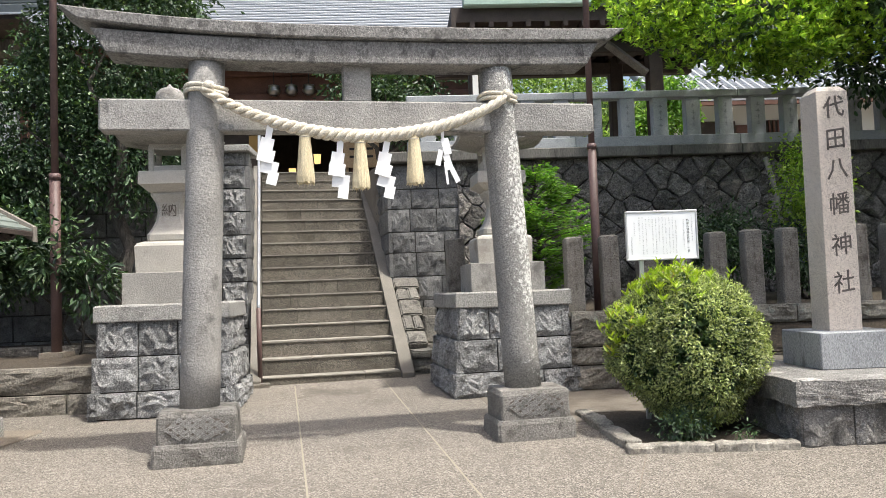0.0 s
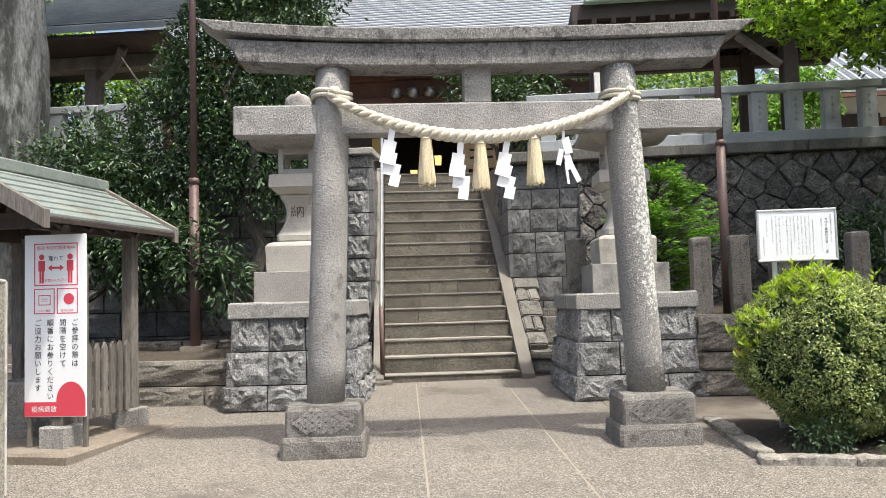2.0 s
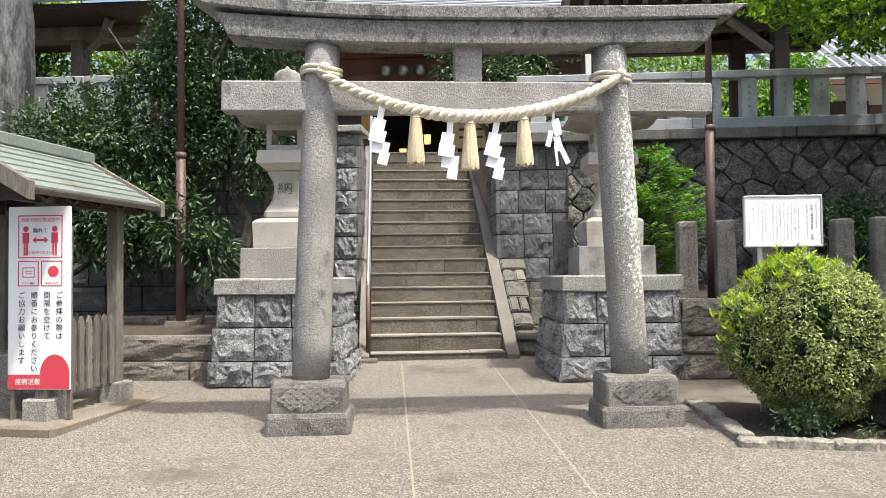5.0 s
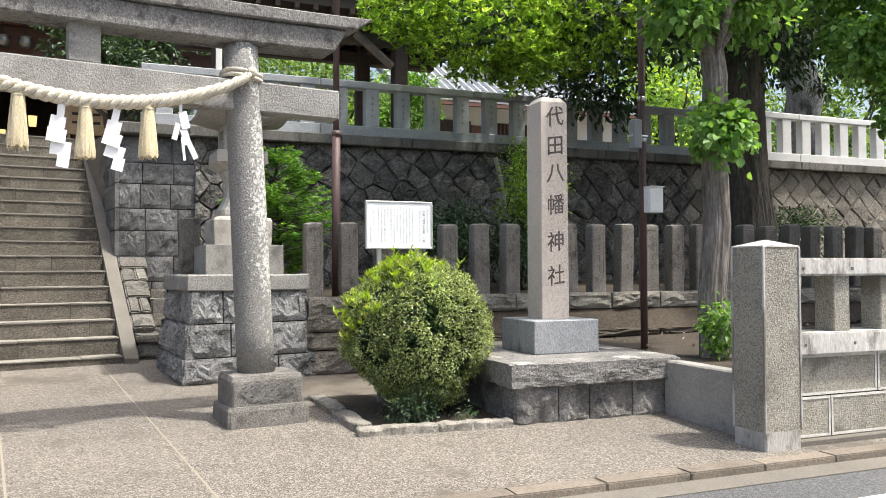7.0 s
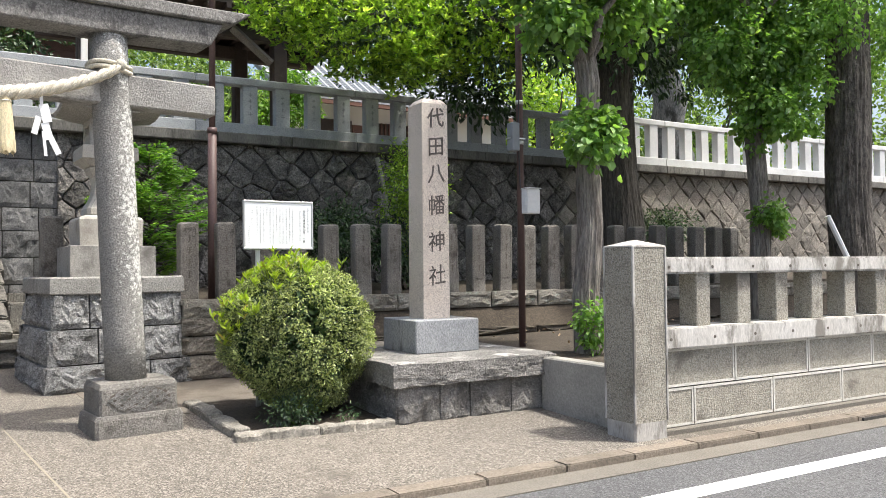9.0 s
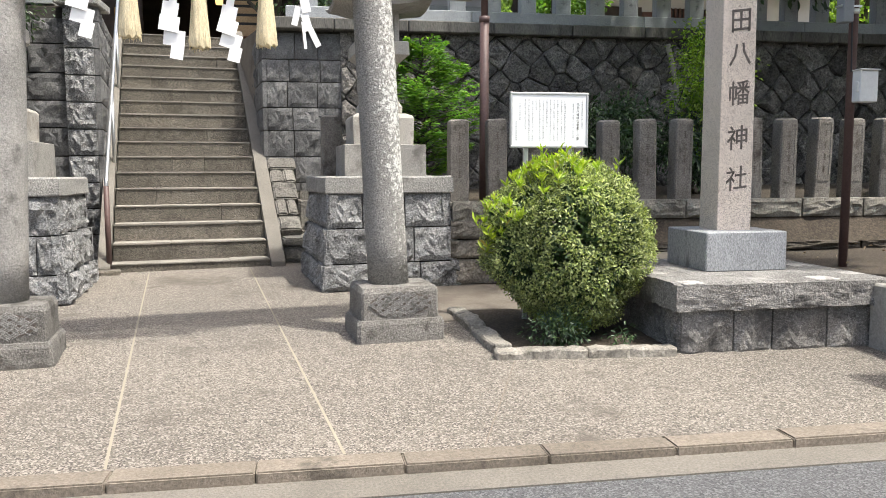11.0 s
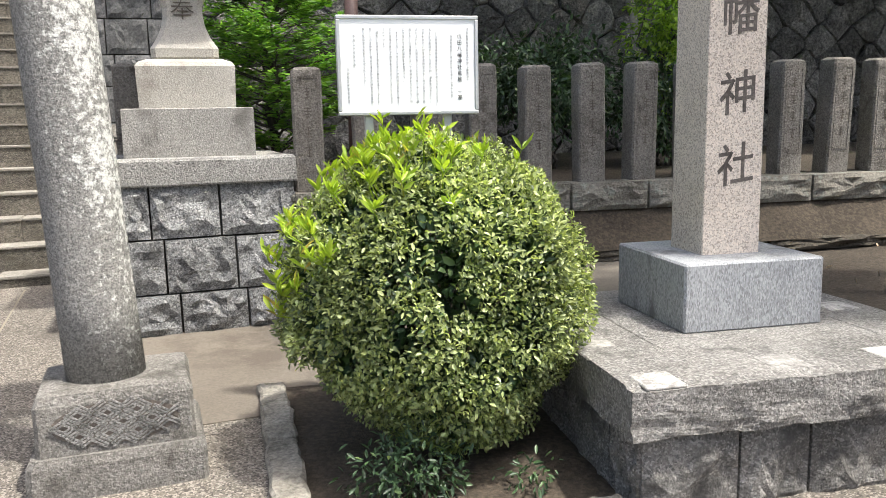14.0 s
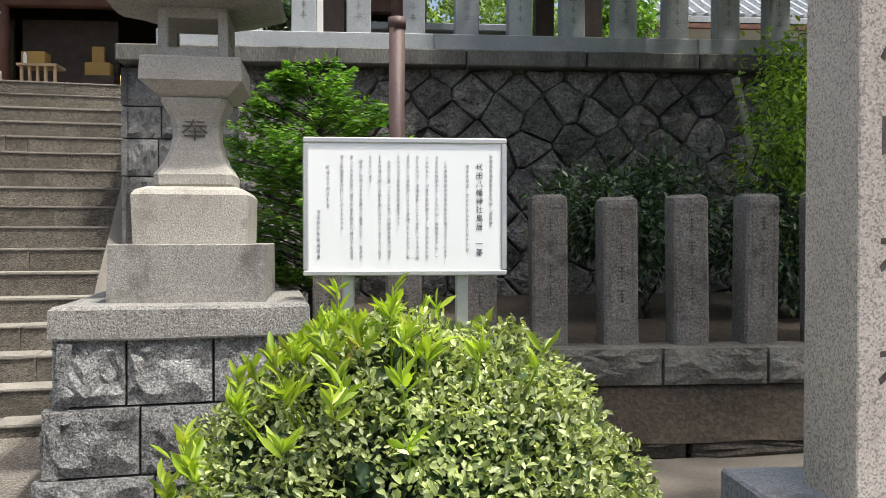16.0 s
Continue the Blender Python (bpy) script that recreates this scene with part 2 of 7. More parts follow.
M_OLDWALL = material("old_brown_stone", ((0.15, 0.135, 0.112), (0.29, 0.265, 0.225)), 3, 0.95, 50, 0.4, 1.0, 40, stain=(0.07, 0.058, 0.042), stain_scale=2.5, stain_low=0.55, vary=0.22, relief=0.03)
M_BANK = material("weathered_bank_stone", ((0.14, 0.132, 0.115), (0.29, 0.272, 0.24)), 4, 0.95, 55, 0.45, 1.0, 40, stain=(0.06, 0.057, 0.05), stain_scale=4, stain_low=0.55, vary=0.22, relief=0.03)
M_DAMP = material("damp_brown_stone", ((0.06, 0.05, 0.037), (0.125, 0.106, 0.08)), 3, 0.9, 50, 0.4, 1.0, 40, stain=(0.035, 0.03, 0.023), stain_scale=5, stain_low=0.53, vary=0.2, relief=0.03)
M_SOIL = material("damp_earth", ((0.036, 0.028, 0.02), (0.072, 0.057, 0.041)), 1.5, 1.0, 50, 0.4, 1.0, 45, ((0.2, 0.16, 0.115), (0.04, 0.03, 0.02)), 60, 0.16, vary=0)
M_STELE = material("pink_speckled_granite", ((0.58, 0.505, 0.425), (0.70, 0.615, 0.525)), 3, 0.8, 130, 0.25, 0.35, 110,
                   ((0.17, 0.135, 0.11), (0.78, 0.70, 0.62)), 190, 0.55, vary=0)
M_STELE_BASE = material("grey_pedestal_granite", ((0.25, 0.26, 0.27), (0.36, 0.37, 0.38)), 3.5, 0.7, 140, 0.25, 0.3, 110,
                        ((0.5, 0.51, 0.52), (0.1, 0.1, 0.1)), 230, 0.45, (0.13, 0.13, 0.13), 3.2, 0.53, vary=0, stretch=(1, 1, 0.4))
M_PLATFORM = material("weathered_slab_stone", ((0.135, 0.128, 0.118), (0.285, 0.273, 0.255)), 3.0, 0.9, 60, 0.28, 0.9, 45,
                      ((0.5, 0.48, 0.45), (0.06, 0.06, 0.055)), 150, 0.45, (0.08, 0.077, 0.072), 2.4, 0.55, vary=0.16, relief=0.025)
M_INLAY = material("pale_inlay", ((0.28, 0.27, 0.25), (0.52, 0.50, 0.47)), 14, 0.9, 60, 0.35, 0.8, stain=(0.2, 0.19, 0.175), stain_scale=11, stain_low=0.53)
M_FENCE = material("washed_concrete", ((0.30, 0.277, 0.225), (0.45, 0.418, 0.345)), 2.5, 0.92, 90, 0.3, 1.0, 75,
                   ((0.58, 0.56, 0.50), (0.10, 0.094, 0.082)), 130, 0.5, (0.17, 0.155, 0.13), 1.6, 0.56, vary=0.1, relief=0.018)
M_MARGIN = material("smooth_pale_margin", ((0.58, 0.56, 0.50), (0.68, 0.66, 0.6)), 4, 0.85, 60, 0.15, 0.2, vary=0.05)
M_RAILCON = material("stained_rail_concrete", ((0.40, 0.38, 0.345), (0.58, 0.56, 0.525)), 3, 0.9, 60, 0.2, 0.5, stain=(0.16, 0.145, 0.12), stain_scale=4, stain_low=0.5, vary=0.1, stretch=(1, 1, 0.35))
M_WOODGREY = material("weathered_grey_wood", ((0.12, 0.105, 0.09), (0.2, 0.18, 0.155)), 5, 0.85, 60, 0.35, 0.5, vary=0.15, stretch=(1, 1, 0.15))
M_WOODDARK = material("dark_stained_wood", ((0.035, 0.025, 0.02), (0.065, 0.047, 0.038)), 5, 0.7, 50, 0.3, 0.3, vary=0.15)
M_WOODRED = material("red_brown_wood", ((0.10, 0.045, 0.03), (0.15, 0.07, 0.05)), 4, 0.65, 50, 0.25, 0.2, vary=0.15)
M_WOODPALE = material("pale_wood", ((0.42, 0.30, 0.18), (0.52, 0.39, 0.25)), 4, 0.7, 50, 0.2, 0.2, vary=0.1)
M_COPPER = material("green_copper_sheet", ((0.17, 0.20, 0.18), (0.25, 0.28, 0.25)), 2.5, 0.55, 40, 0.15, 0.15, stain=(0.19, 0.13, 0.08), stain_scale=2, stain_low=0.6, metal=0.25, vary=0.12)
M_VERDIGRIS = material("pale_verdigris_sheet", ((0.33, 0.46, 0.40), (0.40, 0.53, 0.46)), 2, 0.6, 30, 0.1, 0.1, vary=0.05)
M_ROOFGREY = material("grey_metal_roof", ((0.36, 0.38, 0.41), (0.44, 0.46, 0.49)), 1.5, 0.45, 30, 0.08, 0.1, metal=0.3, vary=0.04)
M_ROOFDARK = material("dark_metal_roof", ((0.10, 0.12, 0.13), (0.16, 0.18, 0.19)), 1.5, 0.5, 30, 0.1, 0.1, metal=0.3, vary=0.05)
M_TILE = material("grey_roof_tile", ((0.32, 0.34, 0.36), (0.45, 0.47, 0.49)), 3, 0.5, 30, 0.15, 0.2, vary=0.15)
M_POLE = material("brown_painted_steel", ((0.095, 0.055, 0.05), (0.13, 0.08, 0.072)), 4, 0.55, 60, 0.15, 0.15, stain=(0.16, 0.08, 0.045), stain_scale=14, stain_low=0.66, vary=0)
M_STEEL = material("brushed_steel", ((0.55, 0.55, 0.54), (0.66, 0.66, 0.65)), 6, 0.38, 80, 0.1, 0.05, metal=0.85, vary=0)
M_ALU = material("aluminium_frame", ((0.52, 0.52, 0.52), (0.6, 0.6, 0.6)), 6, 0.4, 80, 0.06, 0.03, metal=0.6, vary=0)
M_PIPE = material("faded_plastic", ((0.30, 0.27, 0.22), (0.4, 0.36, 0.3)), 4, 0.7, 50, 0.15, 0.2, vary=0)
M_PAPER = plain("white_paper", (0.86, 0.86, 0.85), 0.85)
M_BOARD = plain("white_board_face", (0.84, 0.85, 0.85), 0.5)
M_ROPE = material("pale_straw_rope", ((0.60, 0.54, 0.43), (0.76, 0.70, 0.58)), 8, 0.95, 120, 0.35, 0.8, 150, vary=0.08)
M_STRAW = material("yellow_straw", ((0.66, 0.55, 0.34), (0.80, 0.70, 0.48)), 10, 0.9, 90, 0.3, 0.7, vary=0.1, stretch=(6, 6, 0.5))
M_RED = plain("red_print", (0.62, 0.06, 0.09), 0.55)
M_INK = plain("black_print", (0.025, 0.025, 0.028), 0.6)
M_INKGREY = plain("grey_print", (0.27, 0.27, 0.28), 0.6)
M_CARVED = material("carved_dark_stone", ((0.10, 0.085, 0.07), (0.16, 0.135, 0.115)), 8, 0.9, 80, 0.3, 0.5, vary=0)
M_ENGRAVED = material("worn_engraving", ((0.17, 0.18, 0.185), (0.24, 0.25, 0.26)), 8, 0.9, 80, 0.3, 0.4, vary=0)
M_LETTER = material("inked_carving", ((0.075, 0.063, 0.055), (0.16, 0.137, 0.12)), 12, 0.9, 80, 0.3, 0.4, vary=0)
M_BOXWHITE = material("white_enamel", ((0.78, 0.78, 0.77), (0.82, 0.82, 0.81)), 3, 0.45, 40, 0.05, 0.05, vary=0)
M_BOXGREY = material("grey_enamel", ((0.2, 0.21, 0.22), (0.25, 0.26, 0.27)), 3, 0.5, 40, 0.06, 0.05, vary=0)
M_PLASTER = material("white_plaster", ((0.7, 0.69, 0.66), (0.78, 0.77, 0.74)), 2, 0.9, 50, 0.06, 0.1, vary=0)
M_LAMP = plain("warm_lamp", (1.0, 0.66, 0.25), 0.6, 0.0, 0.7)
M_YELLOW = plain("ochre_box", (0.38, 0.24, 0.07), 0.6)
M_BRASS = plain("dark_silver_metal", (0.30, 0.29, 0.28), 0.3, 0.9)
M_BARK_BIG = material("pale_camphor_bark", ((0.095, 0.10, 0.096), (0.25, 0.256, 0.247)), 3.0, 0.95, 26, 0.5, 1.0, 16, stain=(0.025, 0.027, 0.022), stain_scale=2.4, stain_low=0.49, vary=0, stretch=(1, 1, 0.3), relief=0.06)
M_BARK = material("ridged_bark", ((0.12, 0.10, 0.085), (0.29, 0.262, 0.23)), 9, 0.95, 32, 0.5, 1.0, 24, vary=0.1, stretch=(1, 1, 0.2), relief=0.045)
M_BARK_DARK = material("dark_bark", ((0.04, 0.034, 0.028), (0.115, 0.10, 0.083)), 5, 0.95, 45, 0.5, 1.0, 30, vary=0.1, stretch=(1, 1, 0.2), relief=0.04)
M_BARK_STREET = material("brown_ridged_bark", ((0.06, 0.052, 0.044), (0.19, 0.168, 0.145)), 9, 0.95, 38, 0.5, 1.0, 30, vary=0.1, stretch=(1, 1, 0.35), relief=0.045)
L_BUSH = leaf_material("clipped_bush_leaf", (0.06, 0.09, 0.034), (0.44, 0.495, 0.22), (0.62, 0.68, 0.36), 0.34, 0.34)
L_YOUNG = leaf_material("young_shoot_leaf", (0.22, 0.33, 0.03), (0.42, 0.52, 0.06), (0.42, 0.30, 0.09), 0.4, 0.4)
# evergreens' own dark green; also painted shade inside the bush and broadleaf crown
L_DARK = leaf_material("glossy_evergreen_and_shaded_leaf", (0.018, 0.04, 0.02), (0.07, 0.125, 0.052), (0.19, 0.27, 0.12), 0.42, 0.18)
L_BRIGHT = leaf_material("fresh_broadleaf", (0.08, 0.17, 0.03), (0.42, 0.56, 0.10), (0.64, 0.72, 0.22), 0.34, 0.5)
L_GINKGO = leaf_material("ginkgo_leaf", (0.10, 0.20, 0.055), (0.24, 0.39, 0.115), (0.34, 0.48, 0.17), 0.45, 0.48)
L_YEW = leaf_material("yew_needle", (0.06, 0.155, 0.022), (0.19, 0.36, 0.05), (0.30, 0.46, 0.08), 0.5, 0.35)
L_FAR = leaf_material("distant_leaf", (0.07, 0.13, 0.04), (0.23, 0.33, 0.11), (0.38, 0.46, 0.2), 0.45, 0.48)


# ---- builders ----
def link_mesh(name, bm, mat, smooth=False):
    me = bpy.data.meshes.new(name)
    bmesh.ops.recalc_face_normals(bm, faces=bm.faces)
    bm.to_mesh(me)
    bm.free()
    for m in (mat if isinstance(mat, (list, tuple)) else [mat]):
        me.materials.append(m)
    if smooth:
        me.polygons.foreach_set("use_smooth", [True] * len(me.polygons))
    return new(name, me)


def part(name, bm, mat, parent, label="", smooth=False):
    ob = link_mesh(name, bm, mat, smooth)
    ob.parent = parent
    if parent.parent is None:
        ob.matrix_parent_inverse = parent.matrix_basis.inverted()
    return tagged(ob, label)


def thing(name, base, label, category, group="", kind=""):
    ob = new(name)
    ob.empty_display_size = 0.1
    ob.matrix_basis = Matrix.Translation(base)
    return tagged(ob, label, category, group, kind)


def piece(name, mesh, m, parent):
    ob = new(name, mesh)
    ob.parent = parent
    if parent.parent is None:
        ob.matrix_parent_inverse = parent.matrix_basis.inverted()
    ob.matrix_basis = m
    return ob


def box(bm, x0, x1, y0, y1, z0, z1, bevel=0.0, m=None, cut=1):
    made = bmesh.ops.create_cube(bm, size=1)["verts"]
    for v in made:
        v.co = ((x0 + x1) / 2 + v.co.x * (x1 - x0), (y0 + y1) / 2 + v.co.y * (y1 - y0), (z0 + z1) / 2 + v.co.z * (z1 - z0))
    edges = list({e for v in made for e in v.link_edges})
    if bevel:
        out = bmesh.ops.bevel(bm, geom=edges, offset=bevel, segments=cut, affect="EDGES", clamp_overlap=True)
        made = list({v for f in out["faces"] for v in f.verts})
    if m is not None:
        bmesh.ops.transform(bm, matrix=m, verts=made)
    return made


def boxed(*args, **kw):
    bm = bmesh.new()
    box(bm, *args, **kw)
    return bm


def loft(bm, rings, m=None, bevel=0.0):
    """Stacked rectangles (z, width, depth), with corners cut by bevel."""
    loops = []
    for z, w, d in rings:
        c = min(bevel, w * 0.3, d * 0.3)
        a, b = w / 2, d / 2
        pts = [(-a + c, -b), (a - c, -b), (a, -b + c), (a, b - c), (a - c, b), (-a + c, b), (-a, b - c), (-a, -b + c)] if c else [(-a, -b), (a, -b), (a, b), (-a, b)]
        loops.append([bm.verts.new((x, y, z)) for x, y in pts])
    k = len(loops[0])
    for p, q in zip(loops, loops[1:]):
        for i in range(k):
            bm.faces.new((p[i], p[(i + 1) % k], q[(i + 1) % k], q[i]))
    bm.faces.new(loops[0][::-1])
    bm.faces.new(loops[-1])
    if m is not None:
        bmesh.ops.transform(bm, matrix=m, verts=[v for lp in loops for v in lp])


def lofted(rings, m=None, bevel=0.0):
    bm = bmesh.new()
    loft(bm, rings, m, bevel)
    return bm


def tube(bm, points, radii, seg=10, wob=0.0, cap=True):
    points = [Vector(p) for p in points]
    if not isinstance(radii, (list, tuple)):
        radii = [radii] * len(points)
    loops = []
    for i, p in enumerate(points):
        d = (points[min(i + 1, len(points) - 1)] - points[max(i - 1, 0)]).normalized()
        side = d.cross(Vector((0, 0, 1)) if abs(d.z) < 0.9 else Vector((1, 0, 0))).normalized()
        up = side.cross(d)
        ring = []
        for k in range(seg):
            a = 2 * math.pi * k / seg
            r = radii[i]
            if wob:
                r *= 1 + wob * noise.noise(Vector((math.cos(a) * 1.3, math.sin(a) * 1.3, p.z * 0.7 + p.x)))
            ring.append(bm.verts.new(p + (side * math.cos(a) + up * math.sin(a)) * r))
        loops.append(ring)
    for p, q in zip(loops, loops[1:]):
        for k in range(seg):
            bm.faces.new((p[k], p[(k + 1) % seg], q[(k + 1) % seg], q[k]))
    if cap:
        bm.faces.new(loops[0][::-1])
        bm.faces.new(loops[-1])


def tubed(points, radii, seg=10, wob=0.0):
    bm = bmesh.new()
    tube(bm, points, radii, seg, wob)
    return bm


def subdivide_rough(bm, cuts, amount, scale, seed=0.0):
    bmesh.ops.subdivide_edges(bm, edges=bm.edges[:], cuts=cuts, use_grid_fill=True)
    for v in bm.verts:
        v.co += noise.noise_vector(v.co * scale + Vector((seed, seed * 1.7, 0))) * amount


def rock_mesh(name, mat, seed, bulge=0.5, nx=9, nz=6, edge=0.012):
    """A split-faced stone: unit width and height, face towards +y, chiselled margin."""
    bm = bmesh.new()
    grid = []
    for j in range(nz + 1):
        row = []
        for i in range(nx + 1):
            x = -0.5 + edge + (1 - 2 * edge) * i / nx
            z = -0.5 + edge + (1 - 2 * edge) * j / nz
            rim = i in (0, nx) or j in (0, nz)
            y = 0.80 if rim else 0.86 + bulge * (0.22 + 0.8 * noise.noise(Vector((x * 3.1 + seed * 7.3, z * 2.7, seed * 3.1))) + 0.75 * noise.noise(Vector((x * 8 + seed, z * 6, seed * 2))))
            if not rim:
                x += 0.05 * noise.noise(Vector((x * 9, z * 9, seed)))
                z += 0.05 * noise.noise(Vector((x * 9, z * 9, seed + 5)))
            row.append(bm.verts.new((x, y, z)))
        grid.append(row)
    for j in range(nz):
        for i in range(nx):
            bm.faces.new((grid[j][i], grid[j][i + 1], grid[j + 1][i + 1], grid[j + 1][i]))
    rim = [grid[0][i] for i in range(nx + 1)] + [grid[j][nx] for j in range(1, nz + 1)] + [grid[nz][i] for i in range(nx - 1, -1, -1)] + [grid[j][0] for j in range(nz - 1, 0, -1)]
    back = [bm.verts.new((v.co.x * (0.497 / (0.5 - edge)), 0.0, v.co.z * (0.497 / (0.5 - edge)))) for v in rim]
    k = len(rim)
    for i in range(k):
        bm.faces.new((rim[i], rim[(i + 1) % k], back[(i + 1) % k], back[i]))
    bmesh.ops.recalc_face_normals(bm, faces=bm.faces)
    me = bpy.data.meshes.new(name)
    bm.to_mesh(me)
    bm.free()
    me.materials.append(mat)
    return me


def frame_of(u, n, up, where, w, d, h):
    """A piece's matrix: width along u, face along n, height along up."""
    m = Matrix.Identity(4)
    for i, (a, s) in enumerate(((u, w), (n, d), (up, h))):
        for r in range(3):
            m[r][i] = a[r] * s
    m.translation = where
    return m


def block_course(parent, name, meshes, start, u, n, up, length, z0, z1, depth, sizes, rnd, gap=0.008):
    """One course of blocks along u from start; z0, z1 measured along up."""
    s = 0.0
    while s < length - 0.02:
        w = rnd.uniform(*sizes)
        if length - s - w < sizes[0] * 0.6:
            w = length - s
        c = Vector(start) + u * (s + w / 2) + up * ((z0 + z1) / 2)
        piece(name, rnd.choice(meshes), frame_of(u, n, up, c, w - gap, depth, z1 - z0 - gap), parent)
        s += w


def text_mesh(string, size, m, mat, parent, name="lettering", depth=0.0008, align="CENTER"):
    cu = bpy.data.curves.new(name, "FONT")
    cu.body, cu.size, cu.extrude = string, size, depth
    cu.align_x, cu.align_y = align, "CENTER"
    cu.resolution_u = 3
    tmp = bpy.data.objects.new(name, cu)
    me = bpy.data.meshes.new_from_object(tmp)
    bpy.data.objects.remove(tmp)
    me.materials.append(mat)
    return piece(name, me, m, parent)


def column_text(string, size, step, top, m, mat, parent, name="lettering", depth=0.0008, thin=0.0):
    """Upright writing: one mesh for a column, characters under one another from top, in the plane of m."""
    bm = bmesh.new()
    for i, ch in enumerate(string):
        if ch == " ":
            continue
        cu = bpy.data.curves.new(name, "FONT")
        cu.body, cu.size, cu.extrude = ch, size, depth
        cu.align_x, cu.align_y = "CENTER", "CENTER"
        cu.resolution_u, cu.offset = 2, -thin
        tmp = bpy.data.objects.new(name, cu)
        me = bpy.data.meshes.new_from_object(tmp)
        bpy.data.objects.remove(tmp)
        turn = -90 if ch in "（）ー" else 0
        me.transform(pose(0, top - i * step, 0, 0, 0, turn))
        bm.from_mesh(me)
        bpy.data.meshes.remove(me)
        bpy.data.curves.remove(cu)
    bmesh.ops.transform(bm, matrix=m, verts=bm.verts[:])
    me = bpy.data.meshes.new(name)
    bm.to_mesh(me)
    bm.free()
    me.materials.append(mat)
    return piece(name, me, Matrix.Identity(4), parent)


def leaves_mesh(name, places, outs, size, rng, mat, long=1.9, droop=0.3, spread=0.9, fold=0.22):
    """A crown of single folded leaves: places and outward ways as arrays."""
    k = len(places)
    d = outs + rng.normal(0, spread, (k, 3)) * 0.6
    d[:, 2] -= droop
    d /= np.linalg.norm(d, axis=1)[:, None] + 1e-9
    nrm = rng.normal(0, 0.5, (k, 3)) + outs * 0.6 + np.array([0, 0, 0.8])
    side = np.cross(d, nrm)
    side /= np.linalg.norm(side, axis=1)[:, None] + 1e-9
    nrm = np.cross(side, d)
    s = size * rng.uniform(0.65, 1.35, (k, 1))
    length = d * s * long
    tip = places + length - nrm * s * 0.2
    blade = [places]
    for q, w in ((1, 0.36), (1, 0.42), (0, 0), (-1, 0.42), (-1, 0.36)):
        if q == 0:
            blade.append(tip)
        else:
            k_ = (0.28, 0.66)[(len(blade) in (2, 4))]
            blade.append(places + length * k_ + side * s * w * q + nrm * s * (fold - 0.1 * k_))
    verts = np.stack(blade, 1).reshape(-1, 3)
    idx = np.arange(k) * 6
    tris = np.concatenate([np.stack([idx + a, idx + b, idx + c], 1) for a, b, c in ((0, 3, 2), (0, 2, 1), (0, 4, 3), (0, 5, 4))])
    me = bpy.data.meshes.new(name)
    me.vertices.add(len(verts))
    me.vertices.foreach_set("co", verts.ravel())
    me.loops.add(len(tris) * 3)
    me.loops.foreach_set("vertex_index", tris.ravel())
    me.polygons.add(len(tris))
    me.polygons.foreach_set("loop_start", np.arange(len(tris)) * 3)
    me.update(calc_edges=True)
    me.materials.append(mat)
    return me


def cloud(rng, lobes, clumps, per, clump_r, shell=0.55, flat=1.0):
    """Leaf places in uneven clumps near the outside of some lobes (centre, radii)."""
    weights = np.array([r[0] * r[1] + r[1] * r[2] + r[0] * r[2] for _, r in lobes])
    pick = rng.choice(len(lobes), clumps, p=weights / weights.sum())
    c = np.array([lobes[i][0] for i in pick], float)
    r = np.array([lobes[i][1] for i in pick], float)
    way = rng.normal(0, 1, (clumps, 3))
    way /= np.linalg.norm(way, axis=1)[:, None]
    reach = rng.uniform(shell, 1.06, (clumps, 1))
    centre = c + way * r * reach
    cr = clump_r * rng.uniform(0.5, 1.5, (clumps, 1))
    off = rng.normal(0, 0.5, (clumps, per, 3)) * cr[:, None]
    off[:, :, 2] *= flat
    places = (centre[:, None] + off).reshape(-1, 3)
    outs = np.repeat(way, per, 0) * 0.5 + (off / (np.linalg.norm(off, axis=2)[..., None] + 1e-9)).reshape(-1, 3) * 0.6
    return places, outs


def crown(parent, lobes, clumps, per, clump_r, size, mat, seed, name="crown", long=1.9, droop=0.3, shell=0.55, flat=1.0, keep=None, label=""):
    rng = np.random.default_rng(seed)
    places, outs = cloud(rng, lobes, clumps, per, clump_r, shell, flat)
    if keep is not None:
        ok = keep(places)
        places, outs = places[ok], outs[ok]
    ob = new(name, leaves_mesh(name, places, outs, size, rng, mat, long, droop))
    ob.parent = parent
    ob.matrix_parent_inverse = parent.matrix_basis.inverted()
    return tagged(ob, label)


def rosettes(parent, lobes, count, per, size, mat, seed, name="rosette_leaves"):
    """Whorls of blades at the ends of twigs, on the outside of some lobes."""
    rng = np.random.default_rng(seed)
    places, outs = cloud(rng, lobes, count, 1, 0.12, 0.72)
    way = outs / (np.linalg.norm(outs, axis=1)[:, None] + 1e-9) * 0.6 + np.array([0, -0.15, 0.75])
    way /= np.linalg.norm(way, axis=1)[:, None]
    turn = rng.normal(0, 1, (count, per, 3))
    turn -= (turn * way[:, None]).sum(2)[..., None] * way[:, None]
    turn /= np.linalg.norm(turn, axis=2)[..., None] + 1e-9
    leaf = (turn * rng.uniform(0.5, 1.0, (count, per, 1)) + way[:, None] * rng.uniform(0.25, 0.95, (count, per, 1))).reshape(-1, 3)
    spots = (np.repeat(places, per, 0).reshape(count, per, 3) - way[:, None] * rng.uniform(0, 0.05, (count, per, 1))).reshape(-1, 3)
    ob = new(name, leaves_mesh(name, spots, leaf, size, rng, mat, 2.4, 0.0, 0.2, 0.12))
    ob.parent = parent
    ob.matrix_parent_inverse = parent.matrix_basis.inverted()
    return ob


